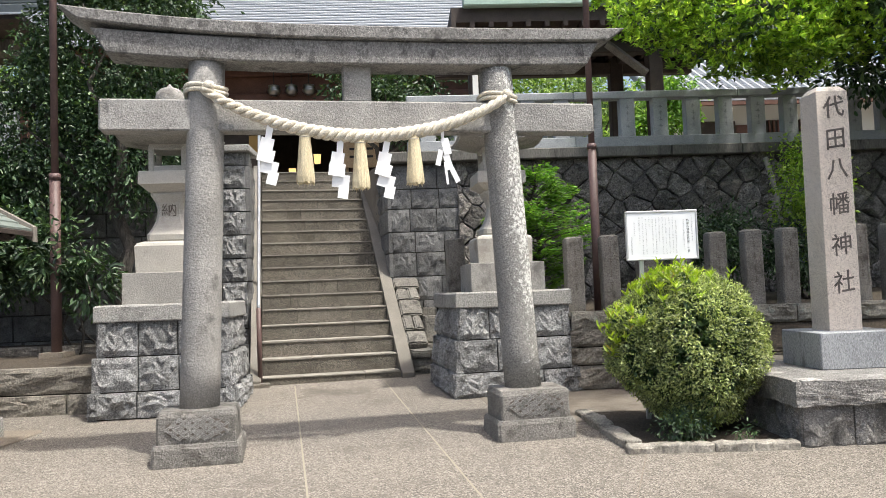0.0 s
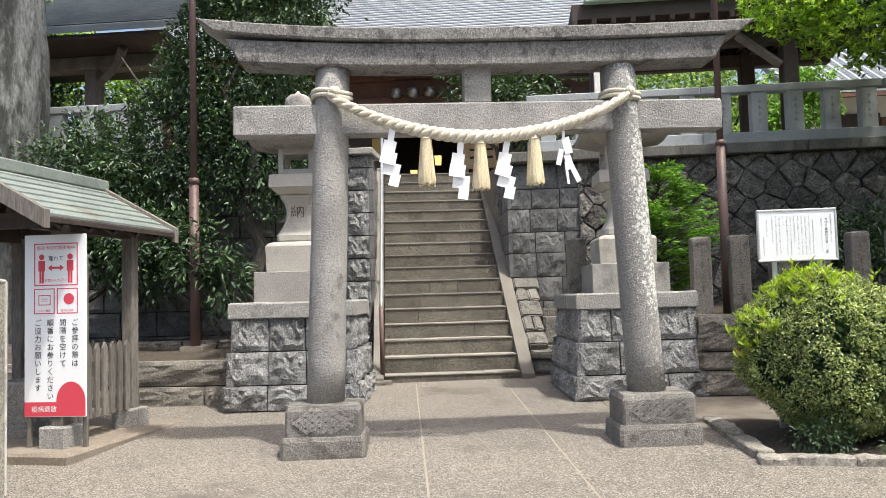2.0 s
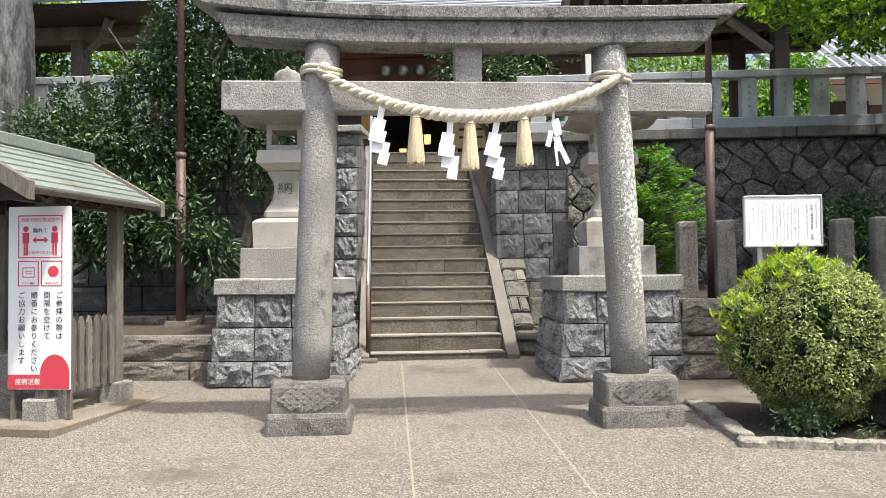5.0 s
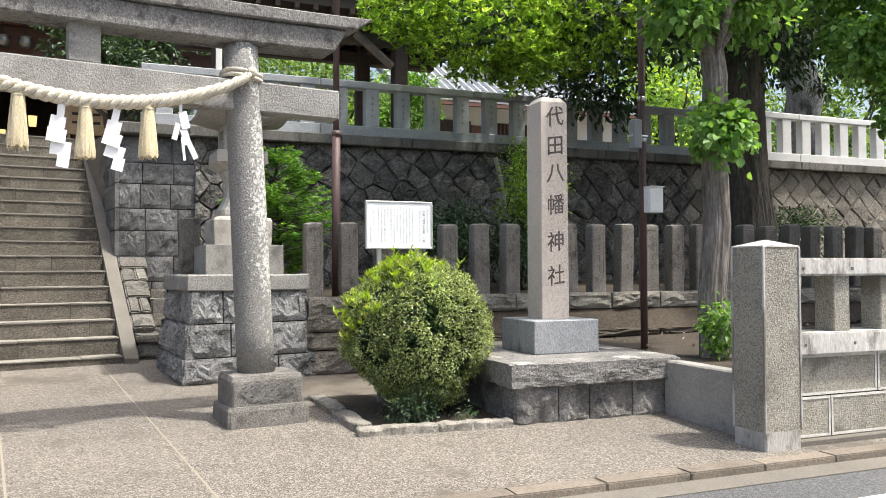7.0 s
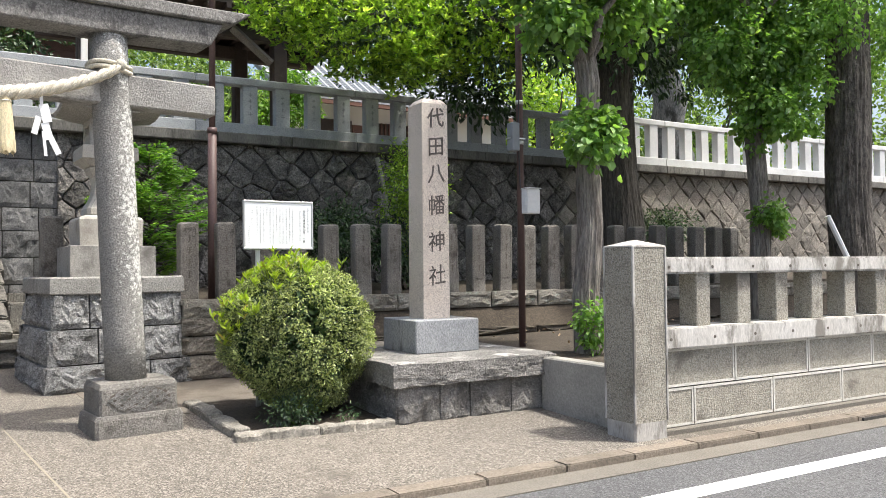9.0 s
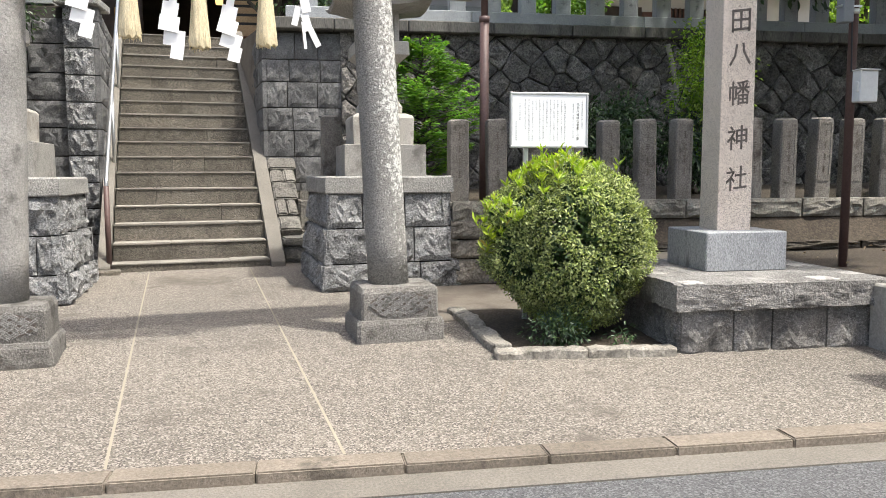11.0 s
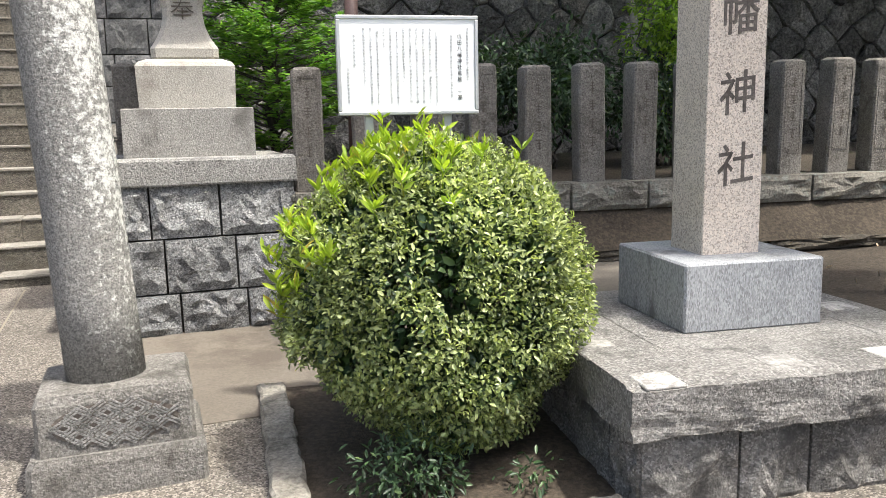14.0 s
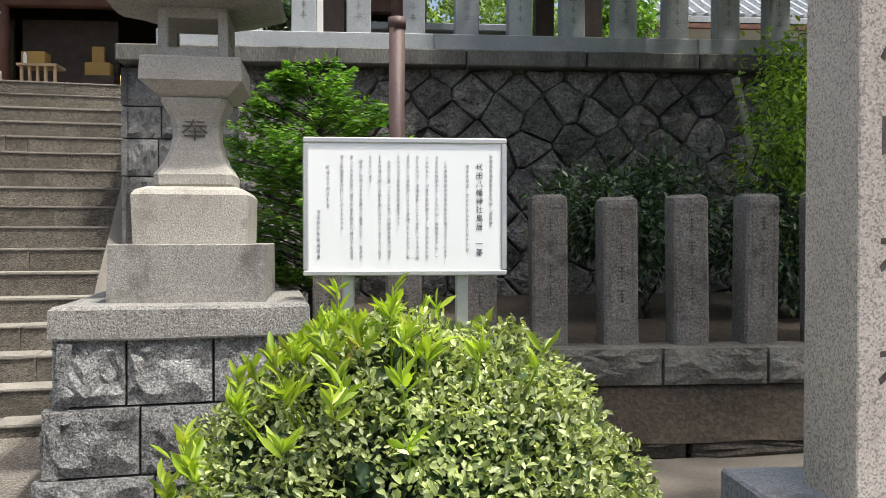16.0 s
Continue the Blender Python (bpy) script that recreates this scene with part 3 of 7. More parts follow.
def limb_points(a, b, rnd, n=5, wob=0.12):
    a, b = Vector(a), Vector(b)
    size = (b - a).length * wob
    return [a.lerp(b, i / n) + (Vector((rnd.uniform(-1, 1), rnd.uniform(-1, 1), rnd.uniform(-0.4, 0.4))) * size if 0 < i < n else Vector()) for i in range(n + 1)]


def slope(y):
    """The forecourt's height: it rises gently to the stairs."""
    return 0.035 * (y - 5.8)

# ---- ground, road and terraces ----
def sheet(name, corners, mat, thick=0.3, cells=1):
    bm = bmesh.new()
    top = [bm.verts.new(c) for c in corners]
    low = [bm.verts.new((c[0], c[1], c[2] - thick)) for c in corners]
    bm.faces.new(top)
    bm.faces.new(low[::-1])
    k = len(top)
    for i in range(k):
        bm.faces.new((top[i], low[i], low[(i + 1) % k], top[(i + 1) % k]))
    return link_mesh(name, bm, mat)


tagged(sheet("ground", [(-900, -900, -0.45), (900, -900, -0.45), (900, 900, -0.45), (-900, 900, -0.45)], M_SOIL, 0.2), "bare earth that reaches the horizon", "ground", kind="structure")
tagged(sheet("road", [(-40, -5.5, -0.15), (40, -5.5, -0.15), (40, 3.62, -0.125), (-40, 3.62, -0.125)], M_ASPHALT), "dark grey asphalt road beside the forecourt", "road", kind="structure")
line = sheet("road_line", [(-40, 3.06, -0.122), (40, 3.06, -0.122), (40, 3.21, -0.122), (-40, 3.21, -0.122)], M_LINE, 0.003)
tagged(line, "worn white edge line painted on asphalt", "road marking", kind="structure")
tagged(sheet("gutter", [(-40, 3.62, -0.118), (40, 3.62, -0.118), (40, 3.80, -0.105), (-40, 3.80, -0.105)], M_GUTTER), "sandy cement gutter along the kerb", "gutter", kind="structure")
pavement = tagged(sheet("pavement", [(-12, 3.93, slope(3.93)), (12, 3.93, slope(3.93)), (12, 5.0, slope(5.0)), (4.2, 5.2, slope(5.2)), (2.9, 8.2, slope(8.2)), (2.9, 9.6, slope(9.6)), (-12, 9.6, slope(9.6))], M_PAVING),
                  "beige exposed-aggregate concrete forecourt", "pavement", kind="structure")


def strip(name, a, b, w, lift, mat):
    a, b = Vector((*a, slope(a[1]) + lift)), Vector((*b, slope(b[1]) + lift))
    s = (b - a).cross(Vector((0, 0, 1))).normalized() * w / 2
    bm = bmesh.new()
    bm.faces.new([bm.verts.new(p) for p in (a - s, a + s, b + s, b - s)])
    ob = part(name, bm, mat, pavement)
    return ob


strip("joint", (-1.22, 9.0), (-0.47, 3.95), 0.013, 0.003, M_JOINT)
strip("joint", (-0.24, 9.2), (0.49, 3.95), 0.013, 0.003, M_JOINT)
strip("joint", (1.1, 3.95), (1.6, 5.3), 0.006, 0.003, M_KERB)
tagged(sheet("cement_path", [(0.85, 6.32, slope(6.32) + 0.004), (1.45, 6.40, slope(6.4) + 0.004), (1.45, 6.72, slope(6.72) + 0.004), (2.9, 6.72, slope(6.72) + 0.004), (2.9, 8.0, slope(8) + 0.004), (0.7, 8.0, slope(8) + 0.004)], M_CONCRETE, 0.05), "smooth brownish cement strip beside the forecourt", "path", kind="structure")
rnd = random.Random(5)
kerb = tagged(new("kerb"), "row of worn brown kerb stones", "kerb", kind="structure")
x = -11.0
while x < 12:
    w = rnd.uniform(0.55, 0.62)
    bm = boxed(x, x + w - 0.004, 3.79, 3.935, -0.3, slope(3.93) + 0.004 + rnd.uniform(-0.004, 0.004), bevel=0.007, cut=2)
    part("kerb_stone", bm, M_KERB, kerb)
    x += w
tagged(link_mesh("drain_slot", boxed(6.0, 6.35, 3.775, 3.80, -0.118, -0.085), M_MORTAR), "dark drain slot in the kerb", "drain", kind="structure")

# soil behind the stone platform and up to the fence posts
bm = bmesh.new()
rows_ = []
for i in range(25):
    xx = 2.3 + i * 0.4
    lift = min(1.0, max(0.0, (xx - 2.5) / 1.0))
    col = []
    for j in range(8):
        yy = 4.35 + j * 0.52
        z = slope(yy) - 0.02 + lift * (0.355 + 0.012 * (xx - 3.5) - slope(yy)) + 0.012 * noise.noise(Vector((xx * 2, yy * 2, 0)))
        if yy < 5.5 and xx < 4.2:
            z = -0.3
        if yy < 6.5 and xx < 2.7:
            z = -0.2
        col.append(bm.verts.new((xx, yy, z)))
    rows_.append(col)
for a, b in zip(rows_, rows_[1:]):
    for j in range(7):
        bm.faces.new((a[j], b[j], b[j + 1], a[j + 1]))
tagged(link_mesh("soil_bed", bm, M_SOIL, True), "bare brown earth with a few dry leaves", "soil", kind="structure")
# terrace under the fence posts, and the high terrace of the shrine
tagged(sheet("terrace", [(1.75, 7.98, 0.80), (16, 7.98, 0.94), (16, 10.95, 1.02), (1.75, 10.95, 0.90)], M_SOIL, 1.0), "earth terrace behind the low kerb wall", "terrace", kind="structure")
tagged(sheet("terrace_left", [(-12, 7.95, 0.50), (-2.95, 7.95, 0.50), (-2.3, 10.3, 0.62), (-12, 10.3, 0.62)], M_SOIL, 0.8), "dark earth bed under the evergreens", "terrace", kind="structure")
tagged(sheet("upper_ground", [(-40, 13.72, 3.05), (40, 13.72, 3.05), (40, 70, 3.2), (-40, 70, 3.2)], M_CONCRETE, 3.4), "pale swept ground of the upper precinct", "ground", kind="structure")
tagged(sheet("upper_ground_east", [(-0.1, 11.12, 3.0), (40, 11.12, 3.0), (40, 13.72, 3.05), (-0.75, 13.72, 3.05)], M_CONCRETE, 3.4), "pale ground edge above the retaining wall", "ground", kind="structure")
tagged(sheet("upper_ground_west", [(-40, 10.45, 3.0), (-1.95, 10.45, 3.0), (-2.45, 13.72, 3.05), (-40, 13.72, 3.05)], M_CONCRETE, 3.4), "pale ground edge beside the stairs", "ground", kind="structure")
tagged(link_mesh("wall_south", boxed(-40, 40, -6.0, -5.7, -0.45, 2.4), M_FENCE), "plain concrete wall across the road", "wall", kind="structure")

# ---- stairs ----
A = radians(9)
SU, SV = Vector((math.cos(A), math.sin(A), 0)), Vector((-math.sin(A), math.cos(A), 0))
SO = Vector((-0.80, 9.22, 0))
STAIR = Matrix.Translation(SO) @ Matrix.Rotation(A, 4, "Z")
STEPS, RISE, RUN, HALF = 17, 0.1865, 0.265, 0.775
stairs = tagged(new("stairs"), "long flight of worn brown-grey stone steps", "stairs", kind="structure")
for i in range(STEPS):
    z1 = 0.205 + RISE * i
    z0 = -0.2 if i == 0 else z1 - RISE - 0.02
    cuts = sorted(rnd.uniform(-0.5, 0.5) for _ in range(rnd.choice((1, 1, 1, 2))))
    edges = [-HALF - (0.03 if i else 0.1)] + cuts + [HALF]
    for a, b in zip(edges, edges[1:]):
        if b - a < 0.12:
            continue
        bm = bmesh.new()
        out = RUN * i + rnd.uniform(-0.004, 0.004)
        box(bm, a, b - 0.003, out + 0.012, RUN * (i + 1) + 0.12, z0, z1 - 0.012, bevel=0.004, m=STAIR)
        step = part("step", bm, M_STEP, stairs)
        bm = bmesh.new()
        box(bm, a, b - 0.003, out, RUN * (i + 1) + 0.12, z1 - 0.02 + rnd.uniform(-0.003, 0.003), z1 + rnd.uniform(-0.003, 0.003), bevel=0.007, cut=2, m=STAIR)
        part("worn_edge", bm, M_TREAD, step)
core = bmesh.new()
pts = [(0.1, -0.3), (0.1, 0.08)] + [(RUN * STEPS + 0.1, 0.08 + RISE * (STEPS - 1) - 0.06), (RUN * STEPS + 0.1, -0.3)]
lo = [core.verts.new(STAIR @ Vector((-HALF, v + 0.1, z))) for v, z in pts]
hi = [core.verts.new(STAIR @ Vector((HALF, v + 0.1, z))) for v, z in pts]
core.faces.new(lo)
core.faces.new(hi[::-1])
for i in range(4):
    core.faces.new((lo[i], hi[i], hi[(i + 1) % 4], lo[(i + 1) % 4]))
part("stair_core", core, M_MORTAR, stairs)


def stringer(u0, u1, lift):
    bm = bmesh.new()
    prof = [(-0.06, -0.2), (-0.06, 0.12 + lift), (0.10, 0.22 + lift), (RUN * STEPS, 0.22 + lift + RISE * (STEPS - 0.6)), (RUN * STEPS, 0.0 + RISE * (STEPS - 2)), (0.3, -0.2)]
    p = [bm.verts.new(STAIR @ Vector((u0, v, z))) for v, z in prof]
    q = [bm.verts.new(STAIR @ Vector((u1, v, z))) for v, z in prof]
    bm.faces.new(p)
    bm.faces.new(q[::-1])
    for i in range(len(prof)):
        k = (i + 1) % len(prof)
        bm.faces.new((p[i], p[k], q[k], q[i]))
    bmesh.ops.bevel(bm, geom=bm.edges[:], offset=0.008, segments=1, affect="EDGES")
    return part("side_slab", bm, M_STRINGER, stairs)


stringer(HALF + 0.002, HALF + 0.155, 0.06)
stringer(-HALF - 0.16, -HALF - 0.04, 0.06)

# steel handrail
rail = thing("handrail", STAIR @ Vector((-HALF - 0.06, -0.1, 0.12)), "slim brushed steel handrail beside the stone stairs", "handrail")
u = -HALF - 0.05
slope_z = RISE / RUN
pts = [STAIR @ Vector((u, 0.02, 0.98))] + [STAIR @ Vector((u, v, 1.0 + slope_z * v)) for v in (0.12, 1.0, 2.0, 3.0, 4.2)] + [STAIR @ Vector((u, 4.45, 1.0 + slope_z * 4.25))]
part("rail", tubed(pts, 0.021, 10), M_STEEL, rail, smooth=True)
for v in (0.02, 1.5, 2.95, 4.35):
    foot = STAIR @ Vector((u, v, max(0.10, 0.2 + slope_z * (v - 0.2))))
    part("rail_post", tubed([foot, (foot.x, foot.y, (STAIR @ Vector((u, v, 0.98 + slope_z * v))).z)], 0.021 if v > 0.1 else 0.027, 10), M_STEEL if v > 0.1 else M_POLE, rail, smooth=True)
bm = boxed(-HALF - 0.18, -HALF + 0.06, -0.16, 0.0, -0.1, 0.155, bevel=0.012, m=STAIR)
part("footing_stone", bm, M_STEP, rail)

# ---- retaining walls ----
ROCKS = {}


def rocks(mat, bulge=0.5, n=5):
    key = (mat.name, bulge)
    if key not in ROCKS:
        ROCKS[key] = [rock_mesh("stone", mat, 1.3 + i * 2.1, bulge) for i in range(n)]
    return ROCKS[key]


UP = Vector((0, 0, 1))
wall_e = tagged(link_mesh("wall_east", boxed(-0.1, 24, 10.98, 11.2, 0.0, 2.92), M_MORTAR), "tall retaining wall of dark diagonal rubble", "wall", kind="structure")
# cut stone end of the wall beside the stairs
flank = rocks(M_FLANK, 0.32)
z = 0.1
while z < 2.85:
    h = rnd.uniform(0.27, 0.33)
    h = min(h, 2.88 - z)
    if h < 0.1:
        break
    block_course(wall_e, "stone", flank, (-0.12, 11.0, 0), Vector((1, 0, 0)), Vector((0, -1, 0)), UP, 0.95, z, z + h, 0.06, (0.26, 0.42), rnd, 0.005)
    block_course(wall_e, "stone", flank, (-0.10, 10.93, 0), Vector((-0.15, 0.99, 0)).normalized(), Vector((-0.99, -0.15, 0)).normalized(), UP, 2.6, z, z + h, 0.06, (0.35, 0.6), rnd)
    z += h


def cell_outline(c, others, x0, z0, z1):
    """The part of the wall's face that lies nearer to c than to any other stone's middle."""
    poly = [(c[0] - 0.5, c[1] - 0.5), (c[0] + 0.5, c[1] - 0.5), (c[0] + 0.5, c[1] + 0.5), (c[0] - 0.5, c[1] + 0.5)]
    cuts = [(((c[0] + o[0]) / 2, (c[1] + o[1]) / 2), (o[0] - c[0], o[1] - c[1])) for o in others]
    cuts += [((x0, 0), (-1, 0)), ((0, z0), (0, -1)), ((0, z1), (0, 1))]
    for mid, way in cuts:
        out = []
        for p, q in zip(poly, poly[1:] + poly[:1]):
            a = (p[0] - mid[0]) * way[0] + (p[1] - mid[1]) * way[1]
            b = (q[0] - mid[0]) * way[0] + (q[1] - mid[1]) * way[1]
            if a <= 0:
                out.append(p)
            if (a < 0) != (b < 0) and a != b:
                k = a / (a - b)
                out.append((p[0] + (q[0] - p[0]) * k, p[1] + (q[1] - p[1]) * k))
        poly = out
        if len(poly) < 3:
            return []
    poly = [p for p, q in zip(poly, poly[1:] + poly[:1]) if math.hypot(p[0] - q[0], p[1] - q[1]) > 0.03]
    broken = []
    for p, q in zip(poly, poly[1:] + poly[:1]):
        broken.append(p)
        size = math.hypot(p[0] - q[0], p[1] - q[1])
        if size > 0.12:
            m_ = Vector(((p[0] + q[0]) / 2, (p[1] + q[1]) / 2, 3.0))
            bend = noise.noise(m_ * 9.0) * 0.16
            broken.append((m_.x + (q[1] - p[1]) * bend, m_.y - (q[0] - p[0]) * bend))
    return broken


def stone_shape(poly, r2, proud=1.0):
    """A rough stone in that outline, round its own middle, face towards -y."""
    cx, cz = sum(p[0] for p in poly) / len(poly), sum(p[1] for p in poly) / len(poly)
    n = len(poly)
    verts, faces = [], []
    slope_x, slope_z = r2.uniform(-0.12, 0.12), r2.uniform(-0.12, 0.12)
    for q, y, jit in ((1.0, 0.03, 0.0), (0.975, -0.002, 0.03), (0.88, -0.032 * proud, 0.08), (0.5, -0.040 * proud, 0.2)):
        for px, pz in poly:
            k = q * (1 + r2.uniform(-jit, jit))
            x, z = (px - cx) * k, (pz - cz) * k
            y_ = y if jit == 0 else y + (slope_x * x + slope_z * z) * proud + r2.uniform(-0.3, 0.3) * jit * 0.25 * proud
            verts.append(Vector((x, y_, z)))
    verts.append(Vector((r2.uniform(-0.02, 0.02), -0.042 * proud + r2.uniform(-0.016, 0.016), r2.uniform(-0.02, 0.02))))
    for ring in range(3):
        for i in range(n):
            j = (i + 1) % n
            faces.append((ring * n + i, ring * n + j, (ring + 1) * n + j, (ring + 1) * n + i))
    faces += [(3 * n + i, 3 * n + (i + 1) % n, 4 * n) for i in range(n)]
    return verts, faces, Vector((cx, 0, cz))


r_wall = random.Random(21)
PITCH = 0.29
sites = []
for a in range(-20, 90):
    for b in range(-20, 90):
        x_, z_ = (a + b) * PITCH * 0.7071, 0.6 + (a - b) * PITCH * 0.7071
        if 0.3 < x_ < 23.6 and 0.3 < z_ < 3.3:
            loose = PITCH * (0.36 if x_ < 2.4 else 0.24 if x_ < 8.6 else 0.1)
            sites.append((x_ + r_wall.uniform(-loose, loose), z_ + r_wall.uniform(-loose, loose)))
far_v, far_f = [], []
for c in sites:
    outline = cell_outline(c, [o for o in sites if o is not c and abs(o[0] - c[0]) < 0.9 and abs(o[1] - c[1]) < 0.9], 0.82, 0.70, 2.89)
    if len(outline) < 3:
        continue
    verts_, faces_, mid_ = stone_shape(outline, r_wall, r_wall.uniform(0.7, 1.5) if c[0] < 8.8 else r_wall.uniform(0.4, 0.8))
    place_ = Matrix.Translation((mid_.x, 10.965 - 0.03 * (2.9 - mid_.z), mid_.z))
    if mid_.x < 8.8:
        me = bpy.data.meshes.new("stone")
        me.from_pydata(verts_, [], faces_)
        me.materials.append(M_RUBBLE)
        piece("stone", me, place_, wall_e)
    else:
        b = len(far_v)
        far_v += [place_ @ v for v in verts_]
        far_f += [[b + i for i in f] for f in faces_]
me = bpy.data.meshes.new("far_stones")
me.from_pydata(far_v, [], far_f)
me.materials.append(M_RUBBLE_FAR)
ob = piece("far_stones", me, Matrix.Identity(4), wall_e)
tagged(ob, "brown-grey rubble farther along the wall", kind="stuff")
cop = tagged(new("coping"), "dark stained coping stones on the retaining wall", "coping", kind="structure")
x = -0.16
while x < 23:
    w = rnd.uniform(0.9, 1.2)
    part("coping_stone", boxed(x, x + w - 0.006, 10.80, 11.35, 2.885, 3.028, bevel=0.012), M_COPING, cop)
    x += w

# upper balustrade
def balustrade(name, x0, x1, y, z0, mat, first, step, label, post_h=0.54, engraved=True, joint=2.35):
    root = thing(name, (x0, y, z0), label, "balustrade")
    x = x0
    while x < x1:
        w = min(joint, x1 - x)
        part("bottom_rail", boxed(x, x + w - 0.004, y - 0.11, y + 0.11, z0, z0 + 0.15, bevel=0.008), mat, root)
        part("top_rail", boxed(x, x + w - 0.004, y - 0.09, y + 0.09, z0 + 0.15 + post_h, z0 + 0.15 + post_h + 0.105, bevel=0.012), mat, root)
        x += w
    bm = boxed(-0.105, 0.105, -0.075, 0.075, 0.0, post_h, bevel=0.008)
    me = link_mesh("post", bm, mat)
    mesh = me.data
    bpy.data.objects.remove(me)
    bars = bmesh.new()
    for k, (zz, ww) in enumerate(((0.42, 0.05), (0.33, 0.06), (0.24, 0.045), (0.15, 0.06))):
        box(bars, -ww / 2, ww / 2, -0.0775, -0.0755, zz - 0.012, zz - 0.004)
        box(bars, -ww / 2 + 0.01, ww / 2 - 0.012, -0.0775, -0.0755, zz + 0.008, zz + 0.015)
        box(bars, -0.004, 0.004, -0.0775, -0.0755, zz - 0.03, zz + 0.03)
    tmp = link_mesh("engraving", bars, M_ENGRAVED)
    bmesh_data = tmp.data
    bpy.data.objects.remove(tmp)
    x = first
    while x < x1 - 0.05:
        p = piece("post", mesh, Matrix.Translation((x, y, z0 + 0.15)), root)
        if engraved:
            e = new("engraving", bmesh_data)
            e.parent = p
            tagged(e, kind="stuff")
        x += step
    return root


balustrade("balustrade", 0.15, 8.9, 11.0, 3.028, M_BALUSTRADE, 0.44, 0.47, "blue-grey granite balustrade with engraved square posts")
balustrade("balustrade", 8.92, 23.0, 11.0, 3.03, M_BALUSTRADE_WHITE, 9.15, 0.46, "white granite balustrade farther along the retaining wall", 0.62, False)

# left retaining wall and its quoins beside the stairs
wall_w = tagged(link_mesh("wall_west", boxed(-16, -2.0, 10.42, 10.7, 0.0, 2.98), M_MORTAR), "shaded retaining wall of dark cut stone", "wall", kind="structure")
z = 0.35
while z < 2.9:
    h = min(rnd.uniform(0.28, 0.34), 2.95 - z)
    if h < 0.1:
        break
    block_course(wall_w, "stone", flank, (-9.0, 10.42, 0), Vector((1, 0, 0)), Vector((0, -1, 0)), UP, 6.72, z, z + h, 0.08, (0.4, 0.62), rnd)
    z += h
quoin = rocks(M_RUSTIC, 0.5)
z = 0.12
while z < 2.95:
    h = min(0.30, 2.98 - z)
    if h < 0.1:
        break
    block_course(wall_w, "quoin", quoin, (-2.28, 10.35, 0), Vector((1, 0.05, 0)).normalized(), Vector((0.05, -1, 0)).normalized(), UP, 0.32, z, z + h, 0.10, (0.3, 0.34), rnd)
    block_course(wall_w, "quoin", flank, (-1.96, 10.3, 0), SV, SU, UP, 3.4, z, z + h, 0.07, (0.4, 0.6), rnd)
    z += h
part("quoin_cap", boxed(-2.34, -1.88, 10.18, 10.8, 2.985, 3.07, bevel=0.01), M_CAP, wall_w)
balustrade("balustrade", -10.5, -2.4, 10.55, 3.02, M_BALUSTRADE, -10.2, 0.47, "blue-grey granite balustrade half hidden by leaves", 0.62, False)

# loose stepped stones on the right of the stairs
bank = thing("stone_bank", (0.3, 10.0, 0.1), "stepped bank of weathered rough stones beside the stairs", "stone wall")
OLD = rocks(M_OLDWALL, 0.22)
TILT = math.atan2(RISE, RUN)
v = 0.34
k = 0
while v < 1.5:
    d = rnd.uniform(0.24, 0.38)
    u0, wide = HALF + 0.162, 0.20 + 0.10 * v + rnd.uniform(-0.02, 0.02)
    cut = rnd.uniform(0.35, 0.65) if k % 2 else 1.0
    for a, b in ((0.0, cut), (cut, 1.0)):
        if b - a < 0.1:
            continue
        bm = boxed(u0 + wide * a, u0 + wide * b - 0.008, -d / 2 + 0.006, d / 2 - 0.006, -0.35, rnd.uniform(-0.02, 0.012), bevel=0.018, cut=2)
        subdivide_rough(bm, 1, 0.016, 8, v + a)
        bmesh.ops.transform(bm, matrix=STAIR @ pose(0, v + d / 2, 0.25 + RISE / RUN * (v + d / 2), math.degrees(TILT)), verts=bm.verts[:])
        part("bank_stone", bm, M_BANK, bank)
    v += d * math.cos(TILT) + 0.006
    k += 1
for z0, z1, u0, u1, v0 in ((-0.05, 0.17, 0.17, 0.40, 0.14), (0.17, 0.32, 0.165, 0.43, 0.12), (0.32, 0.42, 0.16, 0.45, 0.08), (0.05, 0.45, 0.42, 0.75, 0.62), (0.45, 0.80, 0.44, 0.8, 0.8), (0.05, 0.9, 0.5, 0.95, 1.25), (0.05, 0.55, 0.75, 1.0, 0.95)):
    bm = boxed(HALF + u0, HALF + u1, v0, v0 + 0.5, z0, z1 - 0.008, bevel=0.02, cut=2)
    subdivide_rough(bm, 1, 0.018, 7, z0 + u0)
    bmesh.ops.transform(bm, matrix=STAIR, verts=bm.verts[:])
    part("bank_stone", bm, M_BANK, bank)

# low kerb wall under the fence posts
low = tagged(link_mesh("kerb_wall", boxed(1.62, 16, 7.93, 8.05, 0.0, 0.78), M_MORTAR), "low wall of damp mossy stones", "wall", kind="structure")
MOSS = rocks(M_MOSSKERB, 0.35)
DAMP = rocks(M_DAMP, 0.4)
X1, FRONT = Vector((1, 0.0, 0)), Vector((0, -1, 0))
for z0, z1, y, mats, sizes in ((0.67, 0.858, 7.86, MOSS, (0.5, 0.75)), (0.36, 0.46, 7.66, DAMP, (0.8, 1.3))):
    x0 = 2.35 if z0 < 0.6 else 1.68
    block_course(low, "stone", mats, (x0, y + 0.12, 0.0), X1, FRONT, UP, 13.0, z0, z1, 0.12, sizes, rnd, 0.003)
for z0, z1, s in ((0.08, 0.32, (0.4, 0.6)), (0.32, 0.5, (0.4, 0.55)), (0.5, 0.68, (0.4, 0.6))):
    block_course(low, "stone", OLD, (1.66, 7.98, 0.0), X1, FRONT, UP, 1.1, z0, z1, 0.13, s, rnd)
bm = bmesh.new()
cols = []
